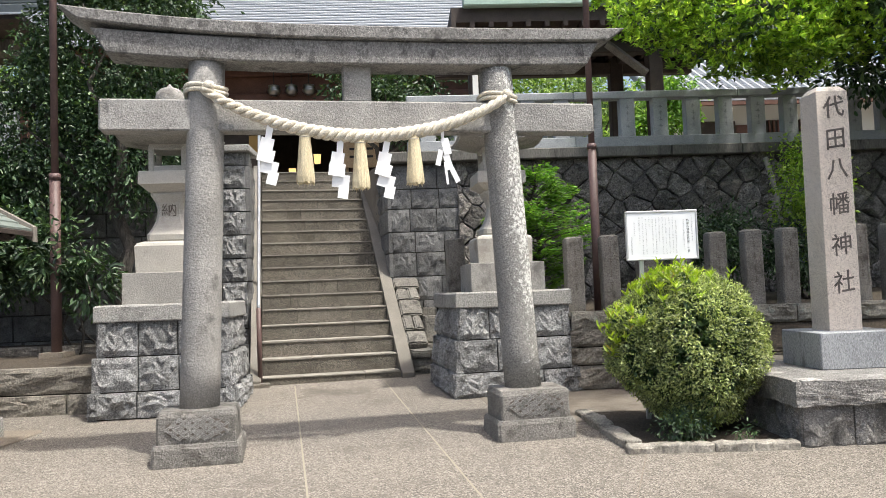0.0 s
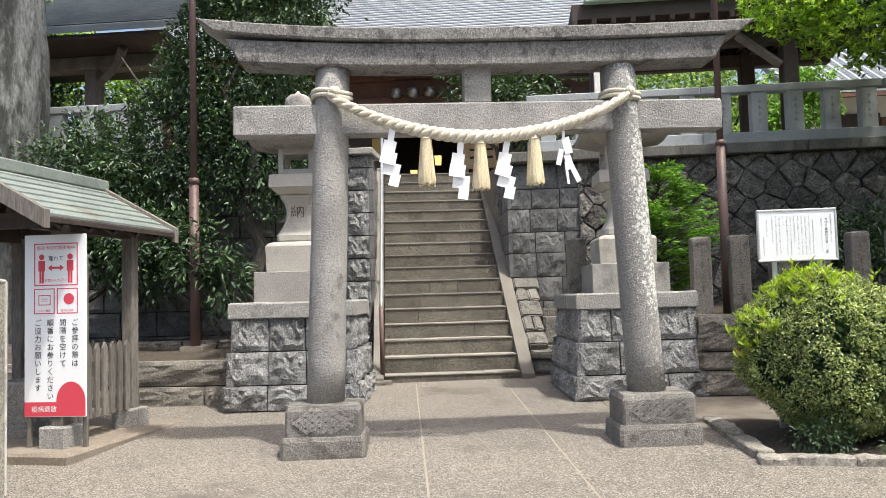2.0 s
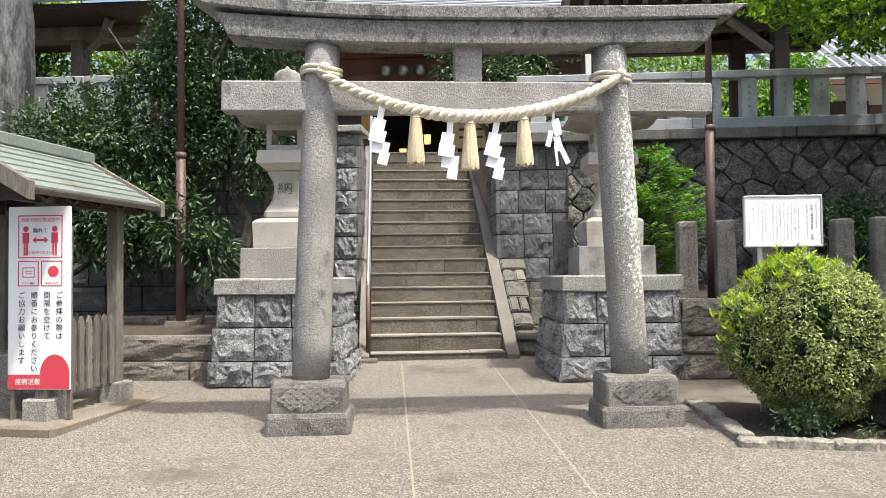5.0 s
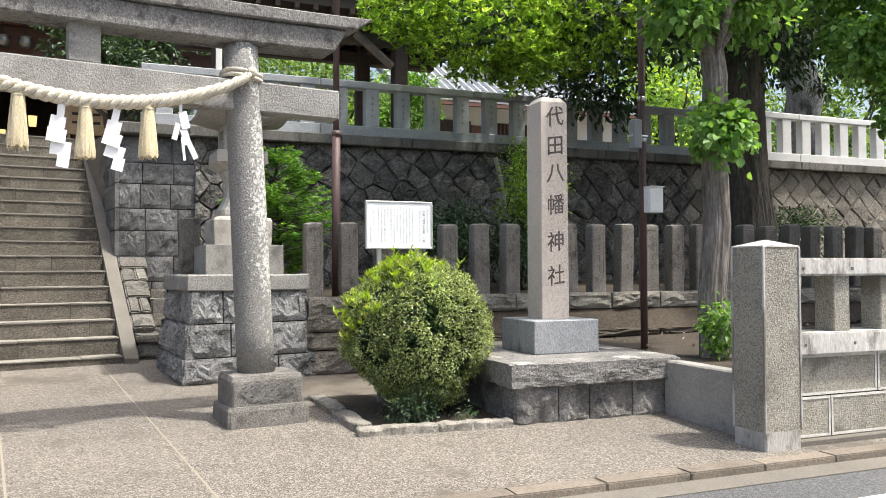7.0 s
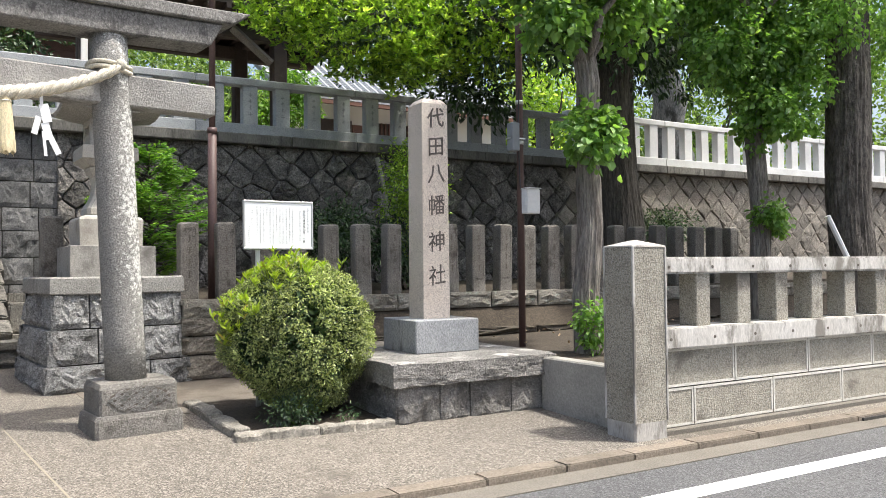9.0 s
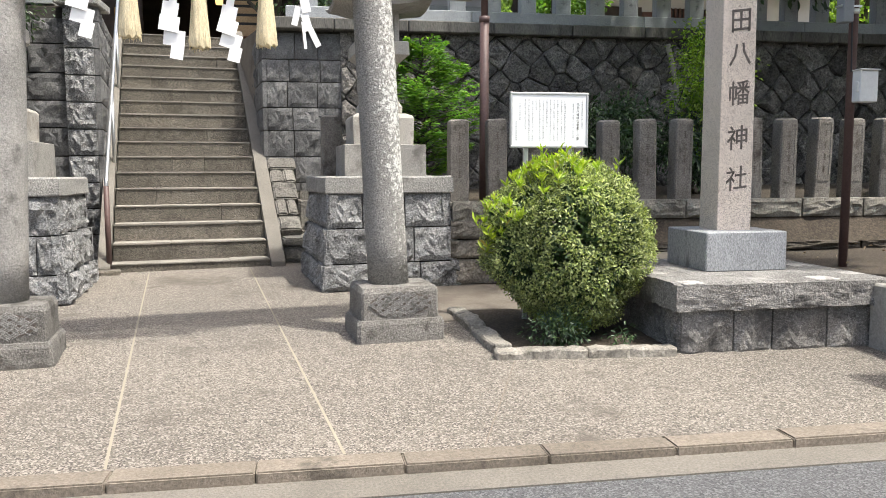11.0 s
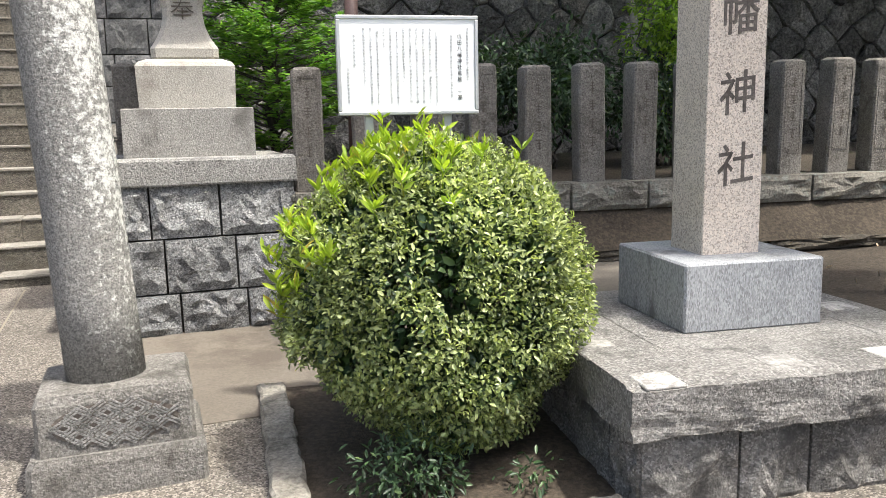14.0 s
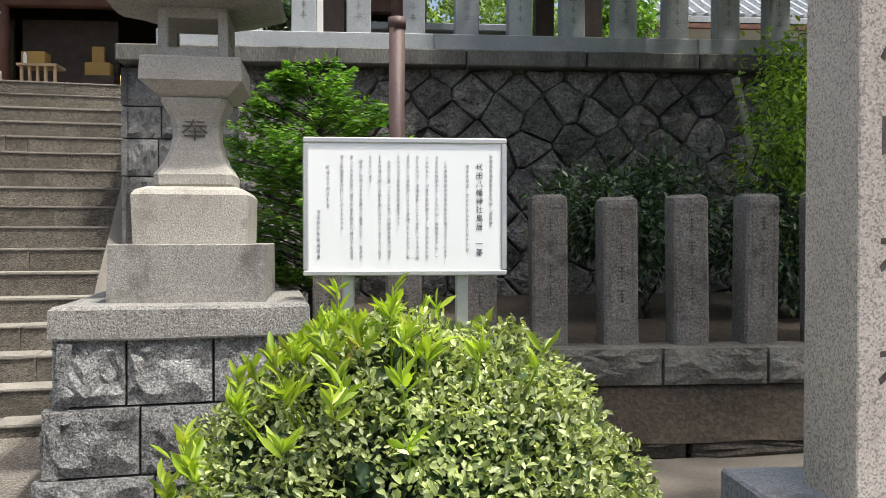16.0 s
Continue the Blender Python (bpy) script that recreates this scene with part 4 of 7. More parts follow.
for i in range(60):
    xx = 2.3 + i * 0.22
    cols.append([bm.verts.new((xx, 7.66 + 0.28 * k / 4, 0.44 + 0.26 * k / 4 + 0.02 * noise.noise(Vector((xx * 3, k, 0))))) for k in range(5)])
for a_, b_ in zip(cols, cols[1:]):
    for k in range(4):
        bm.faces.new((a_[k], b_[k], b_[k + 1], a_[k + 1]))
tagged(link_mesh("soil_bank", bm, M_SOIL, True), "damp brown earth bank below the kerb", "soil", kind="structure")
tagged(sheet("cement_strip", [(2.75, 6.65, 0.352), (4.35, 6.65, 0.385), (4.35, 7.66, 0.385), (2.75, 7.66, 0.352)], M_CONCRETE, 0.2), "smooth cement strip behind the memorial stone", "path", kind="structure")
part("kerb_top", boxed(1.66, 15, 7.905, 8.2, 0.80, 0.848, bevel=0.01), M_MOSSKERB, low)

# low wall at the left edge
lw = tagged(link_mesh("garden_wall", boxed(-9, -2.95, 7.85, 8.0, 0.0, 0.5), M_MORTAR), "low wall of rough brown stone", "wall", kind="structure")
block_course(lw, "stone", OLD, (-9, 7.88, 0), X1, FRONT, UP, 6.1, 0.02, 0.26, 0.12, (0.5, 0.8), rnd)
block_course(lw, "stone", OLD, (-9, 7.92, 0), X1, FRONT, UP, 6.1, 0.26, 0.52, 0.12, (0.7, 1.2), rnd)
block_course(lw, "stone", OLD, (-9, 9.15, 0), X1, FRONT, UP, 6.2, 0.52, 0.66, 0.10, (0.6, 1.1), rnd)
# ---- torii gate ----
TA = radians(7.4)
TU = Vector((math.cos(TA), math.sin(TA), 0))
TN = Vector((-math.sin(TA), math.cos(TA), 0))
T0 = Vector((-0.27, 5.92, 0))
TORII = Matrix.Translation(T0) @ Matrix.Rotation(TA, 4, "Z")
torii = thing("torii_gate", T0, "weathered grey stone torii gate with leaning pillars", "gate")


def along(xw):
    """Distance along the gate's beam of the place with that x."""
    return (xw - T0.x) / math.cos(TA)


LB, LT, RB, RT = along(-1.452), along(-1.354), along(0.902), along(0.778)
for b, t, mat, lab in ((LB, LT, M_TORII, "grey stone pillar"), (RB, RT, M_LICHEN, "grey stone pillar spotted with white lichen")):
    p = [TORII @ Vector((b + (t - b) * k / 8, 0, 0.35 + 2.50 * k / 8)) for k in range(9)]
    bm = tubed(p, [0.139 - 0.0015 * k for k in range(9)], 28, 0.012)
    part("pillar", bm, mat, torii, lab, smooth=True)
BASE_FACE = -0.2185
for b, zg in ((LB, -0.01), (RB + 0.03, 0.0)):
    m = TORII @ Matrix.Translation((b, 0, 0))
    bm = lofted([(zg - 0.1, 0.60, 0.50), (zg + 0.12, 0.595, 0.49), (zg + 0.15, 0.57, 0.465)], m, 0.02)
    subdivide_rough(bm, 2, 0.012, 9, b)
    part("lower_base", bm, M_TORII_BASE, torii)
    bm = lofted([(zg + 0.14, 0.535, 0.43), (zg + 0.33, 0.53, 0.42), (zg + 0.365, 0.50, 0.39), (zg + 0.372, 0.36, 0.30)], m, 0.015)
    subdivide_rough(bm, 1, 0.006, 9, b)
    dado = part("upper_base", bm, M_TORII_BASE, torii)
    # woven relief in an oval on the front of the base
    # flat ground, not cut in: the recess's shade is put into its dark colour
    bm = bmesh.new()
    bm.faces.new([bm.verts.new(m @ Vector((0.21 * math.cos(q), BASE_FACE + 0.001, zg + 0.252 + 0.078 * math.sin(q)))) for q in np.linspace(0, 2 * math.pi, 29)[:-1]])
    part("relief_ground", bm, M_CARVED, dado, "flat oval darkened like a shaded recess")
    bm = bmesh.new()
    for r in range(4):
        for c in range(9):
            cx, cz = -0.192 + c * 0.048, zg + 0.195 + r * 0.038
            turn = 33 if (r + c) % 2 else -33
            for k in (-0.0165, -0.0055, 0.0055, 0.0165):
                ctr = pose(cx, BASE_FACE - 0.001, cz) @ pose(0, 0, 0, 0, turn, 0) @ pose(0, 0, k)
                if (ctr.translation.x / 0.205) ** 2 + ((ctr.translation.z - zg - 0.252) / 0.076) ** 2 > 0.95:
                    continue
                box(bm, -0.0275, 0.0275, -0.003, 0.003, -0.0034, 0.0034, m=m @ ctr)
    part("woven_relief", bm, M_CAP, dado, "woven bands carved in the stone")
bm = boxed(along(-2.09), along(1.52), -0.085, 0.085, 2.312, 2.54, bevel=0.012, m=TORII @ pose(0, 0, 0, 0, 0.2, 0))
subdivide_rough(bm, 3, 0.006, 5)
part("tie_beam", bm, M_TORII, torii)
bm = boxed(along(-0.39), along(-0.182), -0.07, 0.07, 2.535, 2.83, bevel=0.012, m=TORII)
part("centre_strut", bm, M_TORII, torii)


def bowed_beam(half_low, half_top, z_low, z_top, depth, rise, shift=0.0, cells=24):
    """A beam whose ends turn up and are cut slantwise."""
    bm = bmesh.new()
    loops = []
    for i in range(cells + 1):
        k = -1 + 2 * i / cells
        lift = rise[k > 0] * abs(k) ** 2.4
        ring = []
        for s, (zz, hh) in ((-1, (z_low, half_low)), (-1, (z_top, half_top)), (1, (z_top, half_top)), (1, (z_low, half_low))):
            ring.append(bm.verts.new(TORII @ Vector((k * hh + shift, s * depth / 2, zz + lift))))
        loops.append(ring)
    for a, b in zip(loops, loops[1:]):
        for j in range(4):
            bm.faces.new((a[j], b[j], b[(j + 1) % 4], a[(j + 1) % 4]))
    bm.faces.new(loops[0])
    bm.faces.new(loops[-1][::-1])
    bmesh.ops.recalc_face_normals(bm, faces=bm.faces)
    sharp = [e for e in bm.edges if e.calc_face_angle(0) > 0.6]
    bmesh.ops.bevel(bm, geom=sharp, offset=0.01, segments=1, affect="EDGES")
    return bm


MIDX = along(-0.27)
part("lower_lintel", bowed_beam(1.76, 1.86, 2.80, 2.975, 0.29, (0.055, 0.025), MIDX), M_LINTEL, torii)
part("upper_lintel", bowed_beam(1.93, 2.07, 2.977, 3.075, 0.37, (0.10, 0.032), MIDX), M_LINTEL, torii)

# ---- sacred rope, paper streamers and tassels ----
rope = thing("straw_rope", TORII @ Vector((0, -0.16, 2.3)), "thick twisted pale straw rope tied between the pillars", "rope")
RL, RR = LT - 0.02, RT + 0.03


def rope_at(k):
    x = RL + (RR - RL) * k
    z = 2.60 * (1 - k) + 2.555 * k - 0.315 * (4 * k * (1 - k)) ** 0.9
    return TORII @ Vector((x, -0.165, z))


N = 150
for s in range(3):
    pts = []
    for i in range(N + 1):
        k = i / N
        p = rope_at(k)
        thick = 0.0185 + 0.010 * math.sin(math.pi * k) ** 0.6
        a = k * 2 * math.pi * 11.5 + s * 2 * math.pi / 3
        pts.append(p + UP * math.cos(a) * thick + TN * math.sin(a) * thick)
    part("strand", tubed(pts, [0.018 + 0.008 * math.sin(math.pi * i / N) ** 0.6 for i in range(N + 1)], 7), M_ROPE, rope, smooth=True)
for px, pz, rr in ((LT - 0.01, 2.60, 0.132), (RT + 0.01, 2.555, 0.132)):
    for dz in (0.0, 0.035):
        bm = bmesh.new()
        ring = [TORII @ Vector((px + math.cos(a) * (rr + 0.012), math.sin(a) * (rr + 0.012), pz + dz + 0.012 * math.sin(2 * a))) for a in np.linspace(0, 2 * math.pi, 26)]
        tube(bm, ring, 0.017, 7)
        part("pillar_turn", bm, M_ROPE, rope, smooth=True)
    bm = bmesh.new()
    bmesh.ops.create_icosphere(bm, subdivisions=2, radius=0.04, matrix=TORII @ pose(px + 0.035, -0.165, pz + 0.02))
    for v in bm.verts:
        v.co += noise.noise_vector(v.co * 40) * 0.012
    part("knot", bm, M_ROPE, rope, smooth=True)


def streamer(k, seed, label):
    top = rope_at(k) - UP * 0.03
    root = thing("paper_streamer", top, label, "streamer", "paper streamers on the rope")
    r2 = random.Random(seed)
    turn = TORII.to_3x3().to_4x4()
    x, z = 0.0, 0.0
    bm = bmesh.new()
    lean = r2.uniform(-4, 4)
    box(bm, -0.023, 0.023, -0.0012, 0.0012, -0.13, 0.0, m=Matrix.Translation(top) @ turn @ pose(0.012, -0.002, 0, 0, lean + 8, 0))
    part("strip", bm, M_PAPER, root)
    for j in range(4):
        bm = bmesh.new()
        xo = (-0.008, -0.014, 0.008, 0.024)[j] + r2.uniform(-0.004, 0.004)
        half = (0.047, 0.058, 0.062, 0.037)[j]
        z = -0.10 - j * 0.082
        box(bm, -half, half, -0.001, 0.001, -0.092, 0.0, m=Matrix.Translation(top) @ turn @ pose(xo, -0.006 - 0.006 * (j % 2), z, 4 * (-1) ** j, 12 + lean + r2.uniform(-3, 3), r2.uniform(-5, 5)))
        part("fold", bm, M_PAPER, root)
    return root


for i, (k, lab) in enumerate(((0.206, "white zigzag paper streamer hanging from the straw rope"), (0.43, "white zigzag paper streamer hanging from the straw rope"), (0.585, "white zigzag paper streamer hanging from the straw rope"))):
    streamer(k, i, lab)
# the torn one
top = rope_at(0.775) - UP * 0.02
torn = thing("paper_streamer", top, "torn and crumpled white paper streamer on the rope", "streamer", "paper streamers on the rope")
for j, (dx, dz, w, h, tilt) in enumerate(((0.004, 0.0, 0.022, 0.10, -4), (0.016, -0.075, 0.056, 0.125, -12), (-0.012, -0.16, 0.04, 0.12, 12), (0.022, -0.20, 0.048, 0.115, -16), (0.058, -0.295, 0.04, 0.12, -30), (0.012, -0.255, 0.018, 0.17, -6))):
    bm = boxed(-w / 2, w / 2, -0.001, 0.001, -h, 0, m=Matrix.Translation(top) @ TORII.to_3x3().to_4x4() @ pose(dx, -0.004 * j, dz, 6 * (-1) ** j, tilt, 12 * (-1) ** j))
    part("fold", bm, M_PAPER, torn)


def tassel(k, seed):
    top = rope_at(k)
    root = thing("straw_tassel", top - UP * 0.4, "yellow straw tassel hanging from the rope", "tassel", "straw tassels on the rope")
    rng = np.random.default_rng(seed)
    bm = bmesh.new()
    prof = [(0.02, 0.014), (-0.03, 0.032), (-0.06, 0.038), (-0.14, 0.046), (-0.34, 0.062), (-0.385, 0.060)]
    loops = []
    for z, r in prof:
        loops.append([bm.verts.new(top + Vector((math.cos(a) * r * (1 + 0.12 * math.sin(5 * a + z * 9)), math.sin(a) * r, z + (0.012 * math.sin(7 * a) if z < -0.3 else 0)))) for a in np.linspace(0, 2 * math.pi, 18)[:-1]])
    for a, b in zip(loops, loops[1:]):
        for i in range(17):
            bm.faces.new((a[i], a[(i + 1) % 17], b[(i + 1) % 17], b[i]))
    bm.faces.new(loops[0][::-1])
    bm.faces.new(loops[-1])
    part("tassel_body", bm, M_STRAW, root)
    bm = bmesh.new()
    for i in range(70):
        a = rng.uniform(0, 2 * math.pi)
        r0, r1 = 0.037, rng.uniform(0.045, 0.068)
        p0 = top + Vector((math.cos(a) * r0, math.sin(a) * r0, -0.06))
        p1 = top + Vector((math.cos(a) * r1, math.sin(a) * r1, rng.uniform(-0.41, -0.36)))
        tube(bm, [p0, p0.lerp(p1, 0.5), p1], [0.002, 0.0022, 0.0014], 3)
    tagged(part("straw_fringe", bm, M_STRAW, root), kind="stuff")
    part("binding", tubed([top + Vector((math.cos(a) * 0.038, math.sin(a) * 0.038, -0.055)) for a in np.linspace(0, 6.3, 14)], 0.005, 5), M_ROPE, root)


for i, k in enumerate((0.32, 0.50, 0.68)):
    tassel(k, i)


# ---- stone lanterns on their plinths ----
def plinth(cx, cy, turn, w_top, w_low, z0, label):
    root = thing("lantern_plinth", (cx, cy, z0), label, "plinth", "plinths of the stone lanterns")
    m = pose(cx, cy, 0, 0, 0, turn)
    h = 0.94 - z0
    part("core", lofted([(z0 - 0.1, w_low - 0.10, w_low - 0.10), (0.935, w_top - 0.12, w_top - 0.12)], m), M_MORTAR, root)
    r2 = random.Random(int(cx * 100) + 3)
    stones = rocks(M_RUSTIC, 0.55)
    courses = [(0.0, 0.24), (0.24, 0.56), (0.56, 0.88)]
    tilt = math.atan2((w_low - w_top) / 2, h)
    for f in range(4):
        fm = m @ Matrix.Rotation(f * math.pi / 2, 4, "Z")
        u_, n_ = (fm.to_3x3() @ Vector((1, 0, 0))), (fm.to_3x3() @ Vector((0, -1, 0)))
        up_ = (UP * math.cos(tilt) - n_ * math.sin(tilt)).normalized()
        for a, b in courses:
            wa = w_low + (w_top - w_low) * ((a + b) / 2) / h
            start = Vector((cx, cy, z0)) + n_ * (w_low / 2 - 0.085) - u_ * (wa / 2 + 0.005)
            sizes = (0.26, 0.44) if a > 0.2 else (0.38, 0.6)
            block_course(root, "stone", stones, start, u_, n_, up_, wa + 0.01, a, b - 0.002, 0.085, sizes, r2, 0.004)
    bm = lofted([(0.935, w_top + 0.06, w_top + 0.06), (0.945, w_top + 0.07, w_top + 0.07), (1.075, w_top + 0.06, w_top + 0.06), (1.09, w_top + 0.03, w_top + 0.03)], m)
    subdivide_rough(bm, 3, 0.006, 6, cx)
    part("cap", bm, M_CAP, root)
    return root


def lantern(cx, cy, turn, k, letter, label):
    root = thing("stone_lantern", (cx, cy, 1.09), label, "stone lantern", "stone lanterns beside the stairs")
    m = pose(cx, cy, 1.09, 0, 0, turn) @ Matrix.Diagonal((k, k, k, 1))

    def ring(name, rings, mat, bevel=0.0, lab="", smooth=False):
        return part(name, lofted(rings, m, bevel), mat, root, lab, smooth)

    ring("lower_block", [(0.0, 0.76, 0.76), (0.285, 0.755, 0.755), (0.29, 0.745, 0.745)], M_LANTERN_DARK, lab="grey granite block")
    ring("upper_block", [(0.29, 0.56, 0.56), (0.54, 0.575, 0.575), (0.565, 0.54, 0.54), (0.585, 0.44, 0.44)], M_LANTERN, lab="pale granite block")
    prof = [(0.585, 0.37), (0.60, 0.395), (0.65, 0.40), (0.67, 0.375), (0.72, 0.315), (0.78, 0.265), (0.85, 0.237), (0.90, 0.235), (0.96, 0.26), (1.00, 0.305), (1.03, 0.335), (1.05, 0.335)]
    ring("shaft", [(z, w, w) for z, w in prof], M_LANTERN, 0.03)
    ring("platform", [(1.05, 0.30, 0.30), (1.065, 0.37, 0.37), (1.12, 0.49, 0.49), (1.125, 0.51, 0.51), (1.24, 0.50, 0.50), (1.25, 0.48, 0.48)], M_LANTERN)
    # fire box: posts, sill, head and side panes round an open window
    for sx in (-1, 1):
        for sy in (-1, 1):
            part("fire_box_post", boxed(sx * 0.15 - 0.025, sx * 0.15 + 0.025, sy * 0.15 - 0.025, sy * 0.15 + 0.025, 1.25, 1.50, bevel=0.006, m=m), M_LANTERN, root)
        part("fire_box_side", boxed(sx * 0.155 - 0.012, sx * 0.155 + 0.012, -0.13, 0.13, 1.30, 1.37, m=m), M_LANTERN, root)
    part("fire_box_sill", boxed(-0.17, 0.17, -0.17, 0.17, 1.25, 1.31, bevel=0.006, m=m), M_LANTERN, root)
    part("fire_box_head", boxed(-0.17, 0.17, -0.17, 0.17, 1.46, 1.52, bevel=0.006, m=m), M_LANTERN, root)
    # curving roof with turned-up corners
    bm = bmesh.new()
    rings = []
    n = 24
    for j, (r, z) in enumerate(((0.20, 1.515), (0.44, 1.545), (0.455, 1.575), (0.40, 1.60), (0.30, 1.645), (0.20, 1.70), (0.12, 1.77), (0.10, 1.80))):
        ringv = []
        for i in range(n):
            a = 2 * math.pi * i / n + math.pi / 4
            sq = min(1 / max(abs(math.cos(a)), 1e-6), 1 / max(abs(math.sin(a)), 1e-6))
            lift = max(0.0, (sq - 1.05) / 0.36) * (0.07 if j in (1, 2) else 0.02 if j == 3 else 0)
            ringv.append(bm.verts.new((r * sq * math.cos(a), r * sq * math.sin(a), z + lift)))
        rings.append(ringv)
    for a, b in zip(rings, rings[1:]):
        for i in range(n):
            bm.faces.new((a[i], a[(i + 1) % n], b[(i + 1) % n], b[i]))
    bm.faces.new(rings[0][::-1])
    bm.faces.new(rings[-1])
    bmesh.ops.transform(bm, matrix=m, verts=bm.verts[:])
    part("roof", bm, M_LANTERN_DARK, root, "dark stained curving stone roof")
    # jewel
    bm = bmesh.new()
    prof = [(0.10, 1.79), (0.15, 1.82), (0.155, 1.86), (0.12, 1.885), (0.128, 1.92), (0.138, 1.99), (0.128, 2.045), (0.085, 2.085), (0.035, 2.10), (0.022, 2.115), (0.008, 2.135)]
    rings = [[bm.verts.new((r * math.cos(a), r * math.sin(a), z)) for a in np.linspace(0, 2 * math.pi, 17)[:-1]] for r, z in prof]
    for a, b in zip(rings, rings[1:]):
        for i in range(16):
            bm.faces.new((a[i], a[(i + 1) % 16], b[(i + 1) % 16], b[i]))
    bm.faces.new(rings[-1])
    bmesh.ops.transform(bm, matrix=m, verts=bm.verts[:])
    part("finial", bm, M_LANTERN_DARK, root, smooth=True)
    column_text(letter, 0.15 * k, 0.1, 0, m @ pose(0, -0.124, 0.885, 90, 0, 0), M_CARVED, root, "carved_letter", 0.003, 0.0015)
    return root


plinth(1.03, 8.42, 8.0, 1.12, 1.34, 0.065, "battered plinth of rough grey granite blocks")
lantern(1.06, 8.40, 4.0, 1.0, "奉", "pale granite lantern on a rough stone plinth")
plinth(-2.24, 8.04, 4.0, 1.14, 1.34, 0.06, "battered plinth of rough grey granite blocks")
lantern(-2.26, 8.05, 4.0, 1.03, "納", "pale granite lantern below dark evergreen leaves")
# squat stone post beside the right lantern
root = thing("stone_post", (0.62, 8.95, 0.9), "short weathered stone post behind the lantern plinth", "post")
bm = lofted([(0.7, 0.2, 0.2), (1.68, 0.19, 0.19), (1.70, 0.15, 0.15)], pose(0.62, 8.95, 0, 0, 0, 6), 0.01)
part("shaft", bm, M_POST, root)

# ---- memorial stone on its platform ----
plat = thing("stone_platform", (3.35, 5.9, 0), "low platform of split stone with a thick weathered slab", "platform")
part("core", boxed(2.70, 4.02, 5.30, 6.55, -0.1, 0.26), M_MORTAR, plat)
PL = rocks(M_PLATFORM, 0.5)
for st, u_, n_, ln in (((2.66, 5.31, -0.06), Vector((1, 0, 0)), Vector((0, -1, 0)), 1.40), ((2.70, 6.55, -0.06), Vector((0, -1, 0)), Vector((-1, 0, 0)), 1.28)):
    block_course(plat, "stone", PL, st, u_, n_, UP, ln, 0.0, 0.325, 0.06, (0.22, 0.44), rnd, 0.003)
for x0, x1 in ((2.60, 3.385), (3.387, 4.09)):
    bm = bmesh.new()
    box(bm, x0, x1, 5.20, 5.55, 0.258, 0.43)
    bmesh.ops.subdivide_edges(bm, edges=bm.edges[:], cuts=15, use_grid_fill=True)
    for v in bm.verts:
        rough = noise.noise(v.co * 7) * 0.6 + noise.noise(v.co * 19) * 0.35 + noise.noise(v.co * 45) * 0.18
        low_edge = max(0.0, min(1.0, (0.40 - v.co.z) / 0.06))
        if v.co.y < 5.21:
            v.co.y += 0.004 - 0.03 * rough * (0.25 + 0.75 * low_edge)
        if v.co.z < 0.26:
            v.co.z += 0.016 * noise.noise(v.co * 9)
        if x0 < 2.7 and v.co.x < 2.61:
            v.co.x += 0.02 * rough * low_edge
        if v.co.z > 0.42 and v.co.y < 5.25:
            v.co.z -= 0.008 + 0.008 * rough
    part("slab", bm, M_PLATFORM, plat)
for x0, x1, y0, y1 in ((2.60, 2.902, 5.548, 6.60), (3.797, 4.09, 5.548, 6.60), (2.902, 3.799, 6.19, 6.60), (2.902, 3.799, 5.548, 6.194)):
    bm = bmesh.new()
    box(bm, x0, x1 - 0.002, y0, y1 - 0.002, 0.258, 0.428, bevel=0.005)
    subdivide_rough(bm, 2, 0.005, 8, x0 + y0)
    part("slab", bm, M_PLATFORM, plat)
for x, y, s in ((2.72, 5.28, 0.17), (3.22, 5.34, 0.17), (3.66, 5.32, 0.2), (4.0, 5.5, 0.16), (2.70, 5.75, 0.15), (3.95, 6.0, 0.17), (2.72, 6.45, 0.16)):
    bm = boxed(x - s * 0.42, x + s * 0.42, y - s * 0.42, y + s * 0.42, 0.42, 0.4325, bevel=0.004)
    part("pale_inlay", bm, M_INLAY, plat)
stele = thing("memorial_stone", (3.4, 6.06, 0.43), "tall square pillar of pink speckled granite with carved letters", "stone pillar")
bm = boxed(3.085, 3.70, 5.765, 6.37, 0.425, 0.703, bevel=0.008)
part("pedestal", bm, M_STELE_BASE, stele, "polished grey granite block")
bm = lofted([(0.703, 0.262, 0.262), (2.555, 0.254, 0.254), (2.60, 0.18, 0.18), (2.606, 0.05, 0.05)], pose(3.388, 6.072, 0), 0.004)
part("shaft", bm, M_STELE, stele)
for letter, share in zip("代田八幡神社", (0.098, 0.228, 0.350, 0.495, 0.660, 0.812)):
    lean = Matrix(((1, 0, 0, 0), (0.13, 1.06, 0, 0), (0, 0, 1, 0), (0, 0, 0, 1)))
    column_text(letter, 0.172, 0.1, 0, pose(3.396, 6.072 - 0.1295, 2.606 - 1.903 * share, 90, 0, 0) @ lean, M_LETTER, stele, "carved_letter", 0.0025, -0.0012)

